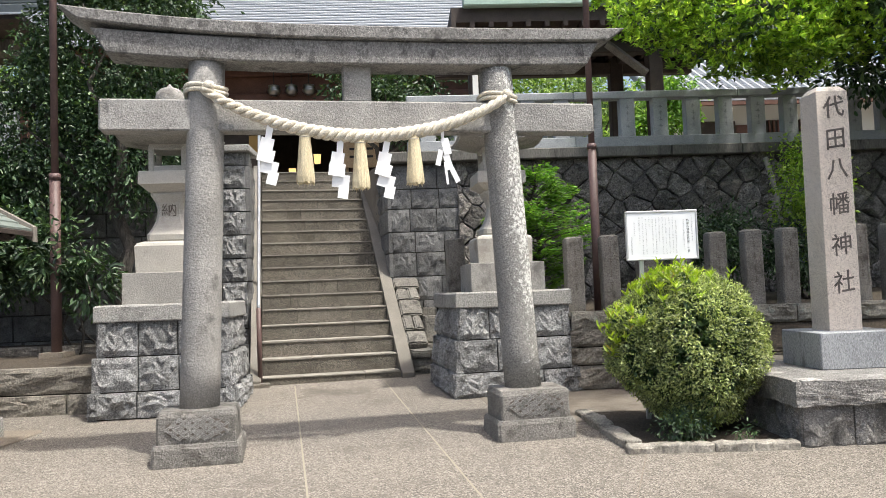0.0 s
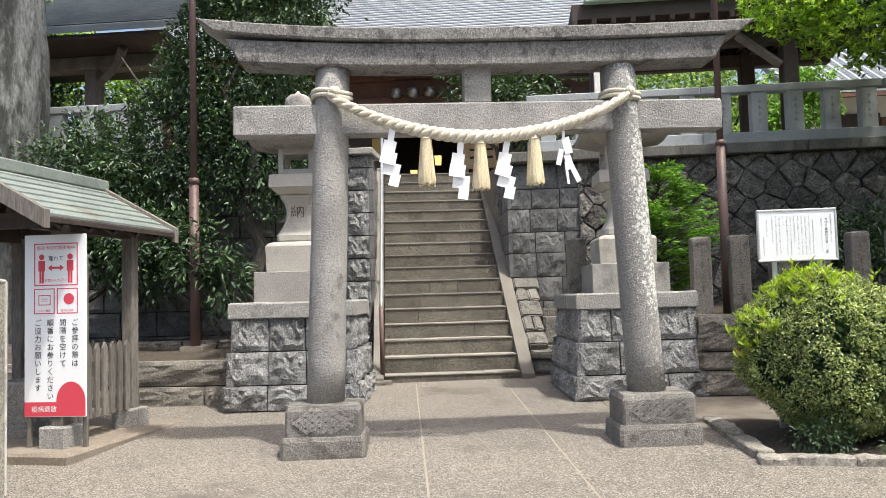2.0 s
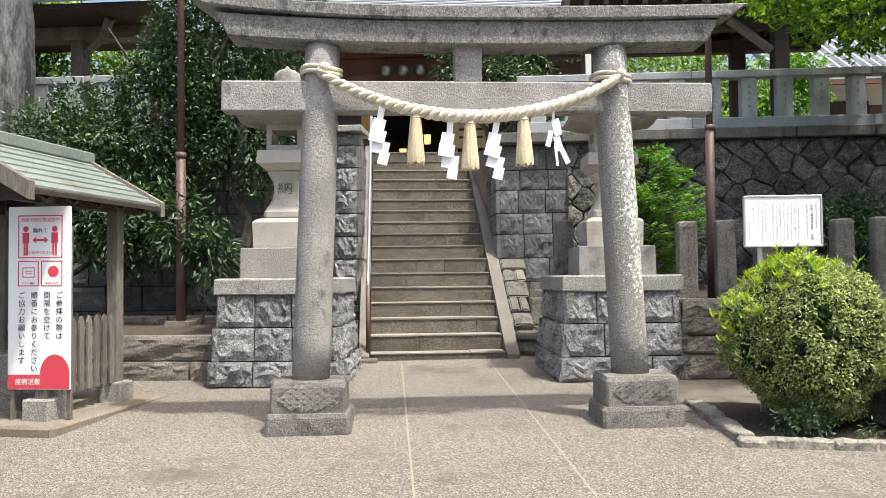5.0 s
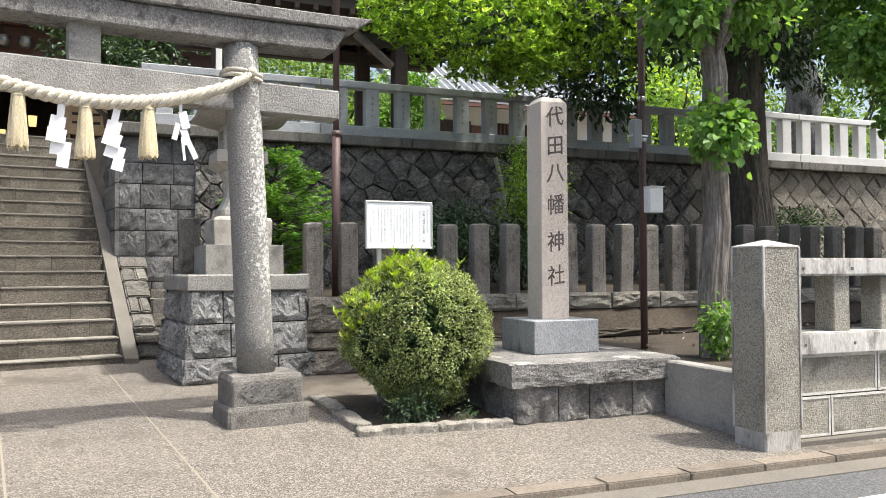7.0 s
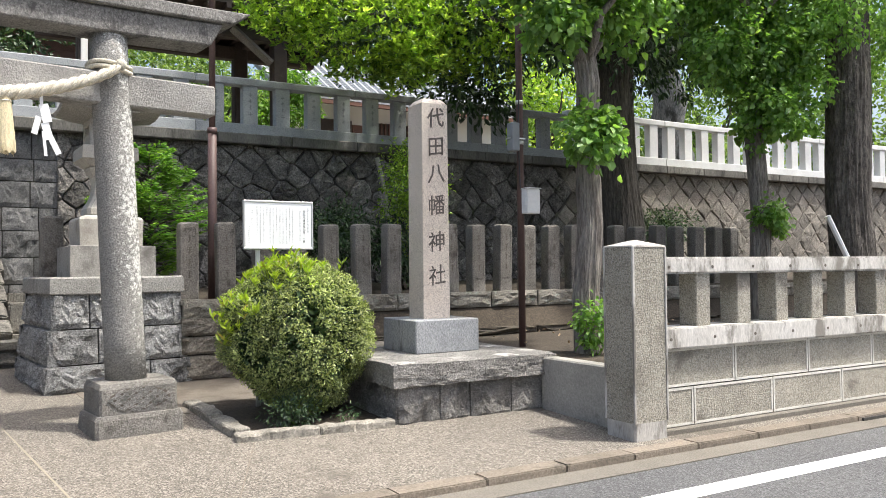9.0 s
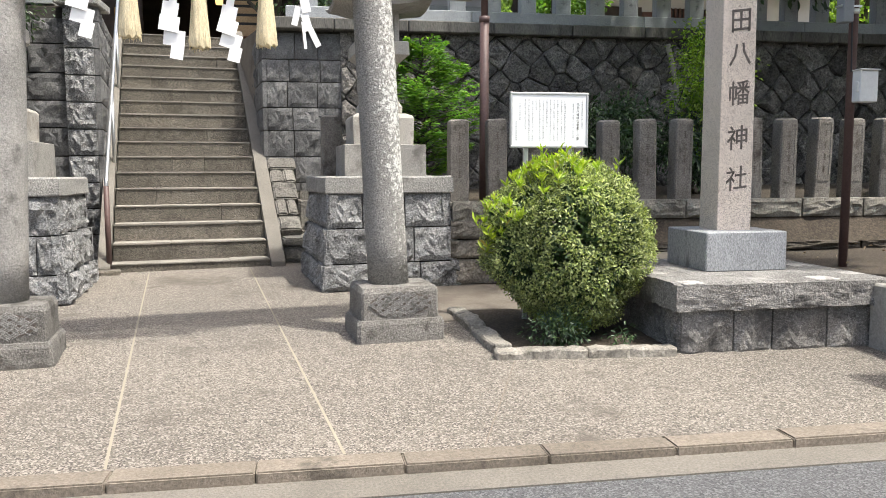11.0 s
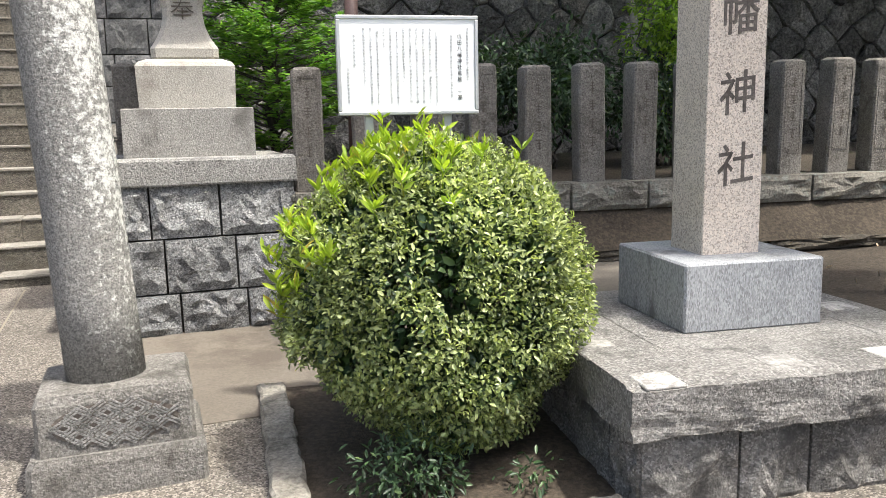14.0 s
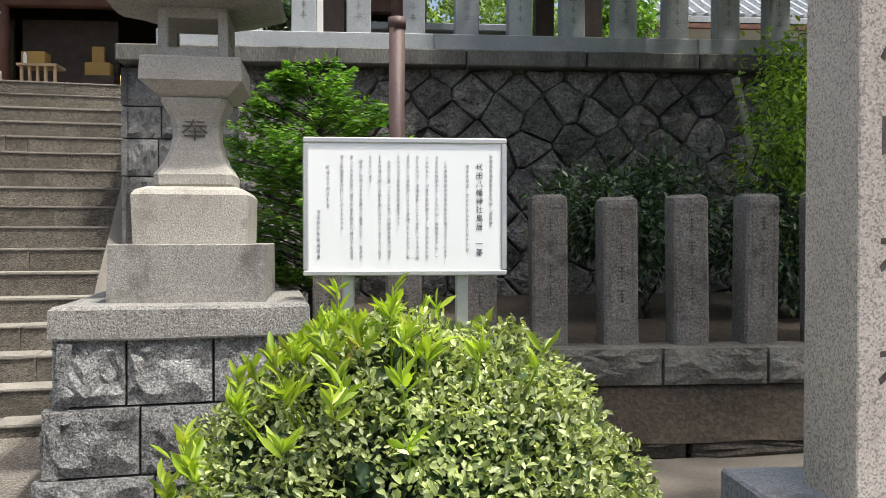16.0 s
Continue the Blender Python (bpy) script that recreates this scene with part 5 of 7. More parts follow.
# ---- information board ----
board = thing("information_board", (2.11, 6.36, 0.05), "white information board in an aluminium frame on two steel legs", "sign board")
BX0, BX1, BZ0, BZ1, BY = 1.822, 2.413, 1.30, 1.70, 6.325
bm = boxed(BX0 + 0.012, BX1 - 0.012, BY - 0.008, BY + 0.012, BZ0 + 0.012, BZ1 - 0.012)
part("panel", bm, M_BOARD, board)
for a in ((BX0, BX1, BZ1 - 0.016, BZ1), (BX0, BX1, BZ0, BZ0 + 0.016), (BX0, BX0 + 0.016, BZ0 + 0.0165, BZ1 - 0.0165), (BX1 - 0.016, BX1, BZ0 + 0.0165, BZ1 - 0.0165)):
    part("frame_bar", boxed(a[0], a[1], BY - 0.014, BY + 0.018, a[2], a[3], bevel=0.003), M_ALU, board)
for xx in (1.95, 2.285):
    part("leg", boxed(xx - 0.018, xx + 0.018, BY + 0.02, BY + 0.05, -0.2, 1.60, bevel=0.004), M_ALU, board)
face = pose(0, BY - 0.0095, 0, 90, 0, 0)


def board_line(string, xk, top, size, step, mat=M_INKGREY):
    column_text(string, size, step, BZ1 - top, face @ pose(BX0 + xk, 0, 0), M_INK if size > 0.02 else mat, board, "lettering", 0.0004, 0.00016 if size < 0.02 else 0.0002)


for string, xk, top, size, step in (
        ("世田谷区指定有形文化財（建造物）", 0.545, 0.055, 0.0112, 0.01375),
        ("代田八幡神社鳥居 一基", 0.511, 0.085, 0.0215, 0.0248),
        ("指定年月日 平成二十三年十二月十九日", 0.476, 0.083, 0.0112, 0.0142),
        ("この鳥居は明神鳥居の形式で建てられています。", 0.412, 0.070, 0.0112, 0.01375),
        ("大きさは柱間が二、三九〇㎜、最高高さが三、一", 0.386, 0.057, 0.0112, 0.01375),
        ("一五㎜あり、材質は花崗岩です。柱に刻まれた銘", 0.358, 0.057, 0.0112, 0.01375),
        ("文によれば、天明五年（一七八五年）十二月に設", 0.330, 0.057, 0.0112, 0.01375),
        ("氏子中、大原講中によって奉納されたもので、石", 0.303, 0.057, 0.0112, 0.01375),
        ("工は北八丁堀松屋町助左衛門です。", 0.275, 0.057, 0.0112, 0.01375),
        ("大正十二年（一九二三年）の関東大震災で傾き、", 0.248, 0.070, 0.0112, 0.01375),
        ("その修理の時に正面を裏に向けてしまったと伝え", 0.221, 0.057, 0.0112, 0.01375),
        ("られています。", 0.194, 0.057, 0.0112, 0.01375),
        ("現在、区内にある鳥居で二番目に古く、承応三", 0.167, 0.070, 0.0112, 0.01375),
        ("年（一六五四年）建立の喜多見氷川神社の石造鳥", 0.140, 0.057, 0.0112, 0.01375),
        ("居（区指定文化財）に次ぐものです。", 0.112, 0.057, 0.0112, 0.01375),
        ("平成二十四年七月", 0.072, 0.085, 0.0112, 0.0160),
        ("世田谷区教育委員会", 0.045, 0.215, 0.0112, 0.0160)):
    board_line(string, xk, top, size, step)

# ---- planting bed with its curb, and the clipped bush ----
bed = thing("bed_curb", (1.55, 5.36, 0), "low worn stone curb round the planting bed", "curb")
for a, b in (((1.55, 5.425), (1.49, 6.70)), ((1.48, 5.35), (2.62, 5.26))):
    a, b = Vector((*a, 0)), Vector((*b, 0))
    n = 2
    for i in range(n):
        p, q = a.lerp(b, i / n), a.lerp(b, (i + 1) / n)
        mid = (p + q) / 2
        ang = math.degrees(math.atan2(q.y - p.y, q.x - p.x))
        bm = boxed(-(q - p).length / 2 + 0.001, (q - p).length / 2 - 0.001, -0.065, 0.065, -0.15, 0.055, bevel=0.012, cut=1)
        bmesh.ops.subdivide_edges(bm, edges=[e for e in bm.edges if e.calc_length() > 0.2], cuts=16)
        for v in bm.verts:
            v.co += noise.noise_vector(v.co * 8 + Vector((i, a.y, 0))) * 0.016 + noise.noise_vector(v.co * 26 + Vector((i, a.y, 0))) * 0.010
        bmesh.ops.transform(bm, matrix=pose(mid.x, mid.y, slope(mid.y), 0, 0, ang) , verts=bm.verts[:])
        part("curb_stone", bm, M_CURB, bed)
tagged(sheet("bed_soil", [(1.56, 5.42, slope(5.42) + 0.012), (2.64, 5.32, slope(5.32) + 0.012), (2.64, 6.7, slope(6.7) + 0.012), (1.54, 6.7, slope(6.7) + 0.012)], M_SOIL, 0.1), "dark soil in the planting bed", "soil", kind="structure")

bush = thing("clipped_bush", (2.14, 5.92, 0.0), "round clipped green bush with bright young shoots on top", "bush")
C = Vector((2.13, 5.92, 0.64))
rb = random.Random(8)
for i in range(14):
    a = rb.uniform(0, 6.28)
    tip = C + Vector((math.cos(a) * rb.uniform(0.15, 0.48), math.sin(a) * rb.uniform(0.15, 0.48), rb.uniform(-0.2, 0.35)))
    part("stem", tubed(limb_points((C.x + rb.uniform(-0.07, 0.07), C.y + rb.uniform(-0.07, 0.07), -0.03), tip, rb, 5, 0.08), [0.013, 0.012, 0.010, 0.008, 0.006, 0.003], 5), M_BARK, bush)
rng = np.random.default_rng(31)


def bush_shell(k, lo, hi):
    way = rng.normal(0, 1, (k, 3))
    way /= np.linalg.norm(way, axis=1)[:, None]
    radii = np.array([0.585, 0.54, 0.565])
    wob = np.array([1 + 0.10 * noise.noise(Vector(w * 2.2)) + 0.07 * noise.noise(Vector(w * 6.5)) for w in way])[:, None]
    low_ = np.where(way[:, 2:3] < -0.35, 1 + 0.12 * (-0.35 - way[:, 2:3]), 1.0)
    p = np.array(C) + way * radii * wob * low_ * rng.uniform(lo, hi, (k, 1))
    low2 = np.clip((0.45 - p[:, 2]) / 0.45, 0, 1)
    p[:, 0] = C.x + (p[:, 0] - C.x) * (1 - 0.22 * low2) + 0.09 * low2
    p[:, 1] = C.y + (p[:, 1] - C.y) * (1 - 0.15 * low2)
    return p, way


p, w = bush_shell(54000, 0.87, 1.02)
gap = np.array([noise.noise(Vector(q * 7.0)) for q in p]) > -0.27
ob = new("foliage", leaves_mesh("foliage", p[gap], w[gap], 0.0118, rng, L_BUSH, 1.75, -0.15, 2.2))
ob.parent = bush
ob.matrix_parent_inverse = bush.matrix_basis.inverted()
# inner leaves darker than the outer ones: the bush's inside shade as colour
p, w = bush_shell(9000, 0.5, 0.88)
ob = new("shaded_inner_foliage", leaves_mesh("shaded_inner_foliage", p, w, 0.026, rng, L_DARK, 1.9, 0.0, 1.0))
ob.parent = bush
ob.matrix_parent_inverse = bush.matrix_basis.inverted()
shoots_p, shoots_w = [], []
stems = bmesh.new()
for i in range(85):
    if i < 62:
        a = Vector((rb.gauss(-0.22, 0.34), rb.gauss(-0.2, 0.36), 1)).normalized()
    else:
        a = Vector((-1, rb.gauss(-0.3, 0.5), rb.uniform(-0.15, 0.6))).normalized()
    base = C + Vector((a.x * 0.59, a.y * 0.54, a.z * 0.54))
    h = rb.uniform(0.02, 0.07) if i % 12 else rb.uniform(0.09, 0.15)
    d = (a * 0.5 + UP * 0.9 + Vector((rb.uniform(-0.3, 0.3), rb.uniform(-0.3, 0.3), 0))).normalized()
    tube(stems, [base - a * 0.05, base + d * h * 0.5, base + d * h], [0.003, 0.0022, 0.001], 4)
    for j in range(rb.randint(6, 10)):
        ang = rb.uniform(0, 6.28)
        out = Vector((math.cos(ang), math.sin(ang), 0.9))
        shoots_p.append(base + d * h * rb.uniform(0.25, 1.0))
        shoots_w.append(out.normalized())
ob = new("shoot_leafage", leaves_mesh("shoot_leafage", np.array(shoots_p), np.array(shoots_w), 0.0165, rng, L_YOUNG, 3.3, -0.25, 0.45))
ob.parent = bush
ob.matrix_parent_inverse = bush.matrix_basis.inverted()
tagged(ob, "bright yellow-green young shoots", kind="stuff")
tagged(part("shoot_stemming", stems, L_YOUNG, bush), kind="stuff")
fern = thing("fern_tuft", (2.0, 5.6, 0.0), "low tuft of fern-like leaves at the bush's foot", "plant")
crown(fern, [((1.95, 5.52, 0.10), (0.20, 0.10, 0.12)), ((2.36, 5.5, 0.05), (0.08, 0.06, 0.04))], 60, 14, 0.05, 0.012, L_DARK, 77, "fronds", 2.6)
# ---- row of donors' stone posts ----
def fence_post():
    root = thing("stone_post", (1.79, 8.16, 0.8), "weathered brown-grey stone post with a recessed panel", "post", "row of stone posts on the kerb wall")
    m = pose(1.79, 8.16, 0)
    bm = lofted([(0.6, 0.188, 0.17), (1.575, 0.186, 0.168), (1.605, 0.18, 0.16), (1.622, 0.13, 0.11)], m, 0.012)
    for v in bm.verts:
        v.co += noise.noise_vector(v.co * 11) * 0.006
    part("shaft", bm, M_POST, root)
    bm = bmesh.new()
    for a in ((-0.066, -0.058, 0.98, 1.55), (0.058, 0.066, 0.98, 1.55), (-0.066, 0.066, 1.55, 1.56), (-0.066, 0.066, 0.972, 0.98)):
        box(bm, a[0], a[1], -0.089, -0.083, a[2], a[3], m=m)
    part("panel_edge", bm, M_POST, root)
    bm = bmesh.new()
    r2 = random.Random(4)
    for zz in (1.46, 1.34, 1.22, 1.10):
        for k in range(4):
            w = r2.uniform(0.02, 0.05)
            box(bm, -w / 2, w / 2, -0.0875, -0.084, zz + k * 0.018 - 0.03, zz + k * 0.018 - 0.025, m=m)
        box(bm, -0.003, 0.003, -0.0875, -0.084, zz - 0.035, zz + 0.035, m=m)
    tagged(part("engraving", bm, M_CARVED, root), kind="stuff")
    return root


post = fence_post()
rnd = random.Random(12)
for i in range(1, 22):
    xx = 1.79 + 0.3785 * i
    copy_thing(post, pose(xx, 8.16 + rnd.uniform(-0.015, 0.015), 0.8 + 0.012 * (xx - 1.8) + rnd.uniform(-0.012, 0.012), rnd.uniform(-1, 1), rnd.uniform(-1, 1), rnd.uniform(-3, 3)))

# ---- poles ----
pole = thing("steel_pole", (2.13, 8.55, 0.85), "tall rusty brown steel pole behind the stone posts", "pole")
part("lower_tube", tubed([(2.13, 8.55, 0.6), (2.135, 8.55, 2.62)], 0.046, 14), M_POLE, pole, smooth=True)
part("collar", tubed([(2.135, 8.55, 2.60), (2.135, 8.55, 2.66)], 0.052, 14), M_POLE, pole, smooth=True)
part("upper_tube", tubed([(2.135, 8.55, 2.65), (2.15, 8.55, 7.0)], 0.034, 14), M_POLE, pole, smooth=True)
pole = thing("steel_pole", (-3.76, 8.9, 0.55), "tall rusty brown steel pole before dark evergreens", "pole")
part("lower_tube", tubed([(-3.76, 8.9, 0.4), (-3.76, 8.9, 2.5)], 0.056, 14), M_POLE, pole, smooth=True)
part("collar", tubed([(-3.76, 8.9, 2.48), (-3.76, 8.9, 2.55)], 0.062, 14), M_POLE, pole, smooth=True)
part("upper_tube", tubed([(-3.76, 8.9, 2.54), (-3.76, 8.9, 7.4)], 0.040, 14), M_POLE, pole, smooth=True)
part("foot", lofted([(0.5, 0.3, 0.3), (0.60, 0.28, 0.28)], pose(-3.76, 8.9, 0), 0.02), M_KERB, pole)
pole = thing("steel_pole", (4.63, 6.42, 0.39), "dark steel pole that carries a white switch box", "pole")
part("tube", tubed([(4.63, 6.42, 0.2), (4.63, 6.42, 6.5)], 0.034, 14), M_POLE, pole, smooth=True)
for zz in (2.75, 2.35):
    part("clamp", tubed([(4.63, 6.42, zz), (4.63, 6.42, zz + 0.04)], 0.042, 12), M_STEEL, pole, smooth=True)
part("cable", tubed([(4.60, 6.38, 2.9), (4.575, 6.37, 2.5), (4.59, 6.38, 2.2), (4.60, 6.38, 1.9)], 0.006, 6), M_INK, pole)
sb = thing("switch_box", (4.67, 6.38, 1.66), "white enamelled switch box clamped to a pole", "switch box")
part("body", boxed(4.615, 4.775, 6.29, 6.39, 1.66, 1.905, bevel=0.008), M_BOXWHITE, sb)
part("hood", boxed(4.608, 4.782, 6.275, 6.39, 1.905, 1.915, bevel=0.003), M_BOXWHITE, sb)
part("latch", boxed(4.60, 4.613, 6.30, 6.33, 1.74, 1.82, bevel=0.003), M_BOXWHITE, sb)
gb = thing("meter_box", (4.52, 6.42, 2.28), "grey meter box strapped to the pole", "meter box")
part("body", boxed(4.50, 4.59, 6.36, 6.46, 2.28, 2.56, bevel=0.008), M_BOXGREY, gb)
part("strap", boxed(4.49, 4.67, 6.38, 6.46, 2.40, 2.415), M_STEEL, gb)
pipe = thing("drain_pipe", (5.15, 10.75, 2.0), "old plastic pipe leaning on the retaining wall", "pipe")
part("tube", tubed([(5.12, 10.74, 2.80), (5.20, 10.70, 2.4), (5.30, 10.66, 1.6), (5.34, 10.64, 0.9)], 0.035, 10), M_PIPE, pipe, smooth=True)

# ---- concrete fence along the road ----
def gate_post(x0, x1, y0, y1, label):
    root = thing("gate_post", ((x0 + x1) / 2, (y0 + y1) / 2, slope(4)), label, "gate post", "gate posts beside the forecourt")
    cx, cy, w, d = (x0 + x1) / 2, (y0 + y1) / 2, x1 - x0, y1 - y0
    bm = lofted([(-0.2, w, d), (0.06, w, d)], pose(cx, cy, 0), 0.012)
    part("foot", bm, M_RAILCON, root)
    bm = lofted([(0.06, w, d), (1.262, w - 0.005, d - 0.005)], pose(cx, cy, 0), 0.008)
    part("shaft", bm, M_FENCE, root)
    bm = lofted([(1.262, w + 0.004, d + 0.004), (1.272, w, d), (1.312, 0.03, 0.03)], pose(cx, cy, 0))
    part("pyramid_top", bm, M_RAILCON, root)
    for sx in (-1, 1):
        for sy in (-1, 1):
            ex, ey = cx + sx * (w / 2 - 0.002), cy + sy * (d / 2 - 0.002)
            part("edge_strip", boxed(ex - 0.008, ex + 0.008, ey - 0.008, ey + 0.008, 0.06, 1.262, bevel=0.002), M_RAILCON, root)
    return root


gate_post(3.825, 4.13, 4.02, 4.31, "square washed-concrete gate post at the road's edge")
gate_post(-3.24, -2.925, 4.0, 4.28, "square washed-concrete gate post with lichen on top")


def road_fence(x0, x1, toward, label):
    root = thing("road_fence", (x0, 4.16, -0.06), label, "fence")
    s = 1 if toward > 0 else -1
    a = lambda v: x0 + s * v
    def sp(p, q):
        return (min(a(p), a(q)), max(a(p), a(q)))
    L = abs(x1 - x0)
    part("footing", boxed(*sp(0, L), 4.05, 4.28, -0.25, -0.02, bevel=0.01), M_GUTTER, root)
    part("core", boxed(*sp(0, L), 4.12, 4.24, -0.05, 0.54), M_MORTAR, root)
    for z0, z1, first in ((-0.018, 0.255, 0.33), (0.262, 0.535, 0.77)):
        p = 0.0
        q = first
        while p < L:
            q = min(q, L)
            bm = boxed(*sp(p + 0.004, q - 0.004), 4.095, 4.265, z0, z1, bevel=0.006)
            part("block", bm, M_FENCE, root)
            rim = bmesh.new()
            for zz in (z0 + 0.004, z1 - 0.016):
                box(rim, *sp(p + 0.005, q - 0.005), 4.0905, 4.094, zz, zz + 0.018)
            for xx in (p + 0.005, q - 0.021):
                box(rim, *sp(xx, xx + 0.016), 4.0905, 4.094, z0 + 0.017, z1 - 0.017)
            part("block_margin", rim, M_MARGIN, root)
            p, q = q, q + 0.872
    p = 0.0
    while p < L:
        q = min(p + 3.1, L)
        part("bottom_rail", boxed(*sp(p, q - 0.004), 4.04, 4.30, 0.54, 0.69, bevel=0.01, cut=2), M_RAILCON, root)
        part("top_rail", boxed(*sp(p, q - 0.004), 4.05, 4.29, 1.07, 1.192, bevel=0.014, cut=2), M_RAILCON, root)
        p = q
    bm = boxed(-0.075, 0.075, -0.085, 0.085, 0.685, 1.075, bevel=0.008)
    tmp = link_mesh("baluster", bm, M_FENCE)
    me = tmp.data
    bpy.data.objects.remove(tmp)
    v = 0.0
    while v < L:
        piece("baluster", me, Matrix.Translation((a(v) + (0.075 if v == 0 else 0) * s * 0, 4.17, 0)), root)
        v += 0.4425
    bolt = bmesh.new()
    bmesh.ops.create_cone(bolt, cap_ends=True, segments=8, radius1=0.012, radius2=0.012, depth=0.004, matrix=pose(0, 0, 0, 90, 0, 0))
    tmp = link_mesh("bolt_hole", bolt, M_CARVED)
    me = tmp.data
    bpy.data.objects.remove(tmp)
    v = 0.06
    while v < L:
        for zz, yy in ((0.61, 4.039), (1.12, 4.049)):
            piece("bolt_hole", me, Matrix.Translation((a(v), yy, zz)), root)
        v += 0.4425
    return root


road_fence(4.135, 11.5, 1, "washed-concrete fence with square balusters beside the road")
road_fence(-3.245, -7.5, -1, "washed-concrete fence with square balusters beside the road")
lowc = tagged(link_mesh("side_wall", boxed(3.96, 4.10, 4.31, 5.24, -0.2, 0.40, bevel=0.012), M_SIDEWALL), "low grey cement wall between post and platform", "wall", kind="structure")

# ---- wash basin shelter ----
SH = pose(-3.965, 6.267, 0, 0, 0, -5)
shed = thing("shelter", (-3.907, 6.267, 0), "small open timber shelter with a green copper gable roof", "shelter")
EX, RZ, EZ, LY0, LY1 = 0.76, 2.17, 1.735, -0.97, 0.80
for s in (-1, 1):
    # copper roof in overlapping courses
    n = 7
    for i in range(n):
        t0, t1 = i / n, (i + 1.15) / n
        x0_, x1_ = s * EX * (1 - t0), s * EX * max(0.0, 1 - t1)
        z0_, z1_ = EZ + (RZ - EZ) * t0, EZ + (RZ - EZ) * min(1, t1)
        bm = bmesh.new()
        q = [(x0_, LY0, z0_ + 0.035), (x0_, LY1, z0_ + 0.035), (x1_, LY1, z1_ + 0.02), (x1_, LY0, z1_ + 0.02)]
        top = [bm.verts.new(SH @ Vector(c)) for c in q]
        lowv = [bm.verts.new(SH @ Vector((c[0], c[1], c[2] - 0.018))) for c in q]
        bm.faces.new(top)
        bm.faces.new(lowv[::-1])
        for k in range(4):
            bm.faces.new((top[k], lowv[k], lowv[(k + 1) % 4], top[(k + 1) % 4]))
        part("roof_course", bm, M_COPPER, shed)
    # boards below and barge boards
    for y0_, y1_, dz, th, nm, mt in ((LY0 + 0.04, LY1 - 0.04, -0.03, 0.035, "roof_boarding", M_WOODDARK), (LY0 - 0.03, LY0 + 0.035, -0.075, 0.13, "barge_board", M_WOODGREY), (LY1 - 0.035, LY1 + 0.03, -0.075, 0.13, "barge_board", M_WOODGREY)):
        bm = bmesh.new()
        q = [(s * EX * 1.02, EZ + dz), (0.0, RZ + dz), (0.0, RZ + dz + th), (s * EX * 1.02, EZ + dz + th)]
        a_ = [bm.verts.new(SH @ Vector((x_, y0_, z_))) for x_, z_ in q]
        b_ = [bm.verts.new(SH @ Vector((x_, y1_, z_))) for x_, z_ in q]
        bm.faces.new(a_)
        bm.faces.new(b_[::-1])
        for k in range(4):
            bm.faces.new((a_[k], b_[k], b_[(k + 1) % 4], a_[(k + 1) % 4]))
        part(nm, bm, mt, shed)
    for i in range(5):
        yy = LY0 + 0.25 + i * (LY1 - LY0 - 0.5) / 4
        part("rafter", tubed([SH @ Vector((s * (EX - 0.03), yy, EZ - 0.05)), SH @ Vector((0, yy, RZ - 0.06))], 0.03, 4), M_WOODDARK, shed)
part("ridge_cap", boxed(-0.07, 0.07, LY0 - 0.04, LY1 + 0.04, RZ + 0.0, RZ + 0.10, bevel=0.01, m=SH), M_COPPER, shed)
for sx in (-0.54, 0.54):
    for sy in (-0.50, 0.42):
        part("post", boxed(sx - 0.05, sx + 0.05, sy - 0.05, sy + 0.05, 0.2, EZ + 0.12, bevel=0.006, m=SH), M_WOODGREY, shed)
        part("pedestal", boxed(sx - 0.11, sx + 0.11, sy - 0.11, sy + 0.11, 0.05, 0.22, bevel=0.012, m=SH), M_CAP, shed)
    part("side_beam", boxed(sx - 0.045, sx + 0.045, -0.80, 0.75, EZ - 0.06, EZ + 0.06, m=SH), M_WOODDARK, shed)
for sy in (-0.50, 0.42):
    part("cross_beam", boxed(-0.62, 0.62, sy - 0.04, sy + 0.04, EZ - 0.02, EZ + 0.10, m=SH), M_WOODDARK, shed)
    part("king_post", boxed(-0.04, 0.04, sy - 0.03, sy + 0.03, EZ + 0.10, RZ - 0.05, m=SH), M_WOODDARK, shed)
bm = boxed(-0.80, 0.82, -0.80, 0.82, -0.2, 0.062, bevel=0.02, m=SH)
part("floor_slab", bm, M_KERB, shed, "worn cement slab")
# picket fence on two sides
pf = thing("picket_fence", SH @ Vector((0.54, 0, 0.2)), "grey weathered wooden picket fence under the shelter", "fence")
for side in range(2):
    for zz in (0.36, 0.66):
        if side == 0:
            part("rail", boxed(0.52, 0.56, -0.48, 0.40, zz, zz + 0.05, m=SH), M_WOODGREY, pf)
        else:
            part("rail", boxed(-0.52, 0.52, 0.40, 0.44, zz, zz + 0.05, m=SH), M_WOODGREY, pf)
    for i in range(9):
        k = -0.42 + i * 0.104
        bm = bmesh.new()
        prof = [(-0.03, 0.22), (0.03, 0.22), (0.03, 0.76), (0.0, 0.81), (-0.03, 0.76)]
        if side == 0:
            a_ = [bm.verts.new(SH @ Vector((0.565, k + p_, z_))) for p_, z_ in prof]
            b_ = [bm.verts.new(SH @ Vector((0.585, k + p_, z_))) for p_, z_ in prof]
        else:
            a_ = [bm.verts.new(SH @ Vector((k + p_, 0.37, z_))) for p_, z_ in prof]
            b_ = [bm.verts.new(SH @ Vector((k + p_, 0.39, z_))) for p_, z_ in prof]
        bm.faces.new(a_)
        bm.faces.new(b_[::-1])
        for q in range(5):
            bm.faces.new((a_[q], b_[q], b_[(q + 1) % 5], a_[(q + 1) % 5]))
        part("picket", bm, M_WOODGREY, pf)
basin = thing("stone_basin", SH @ Vector((0, 0, 0.06)), "dark stone water basin under the shelter", "basin")
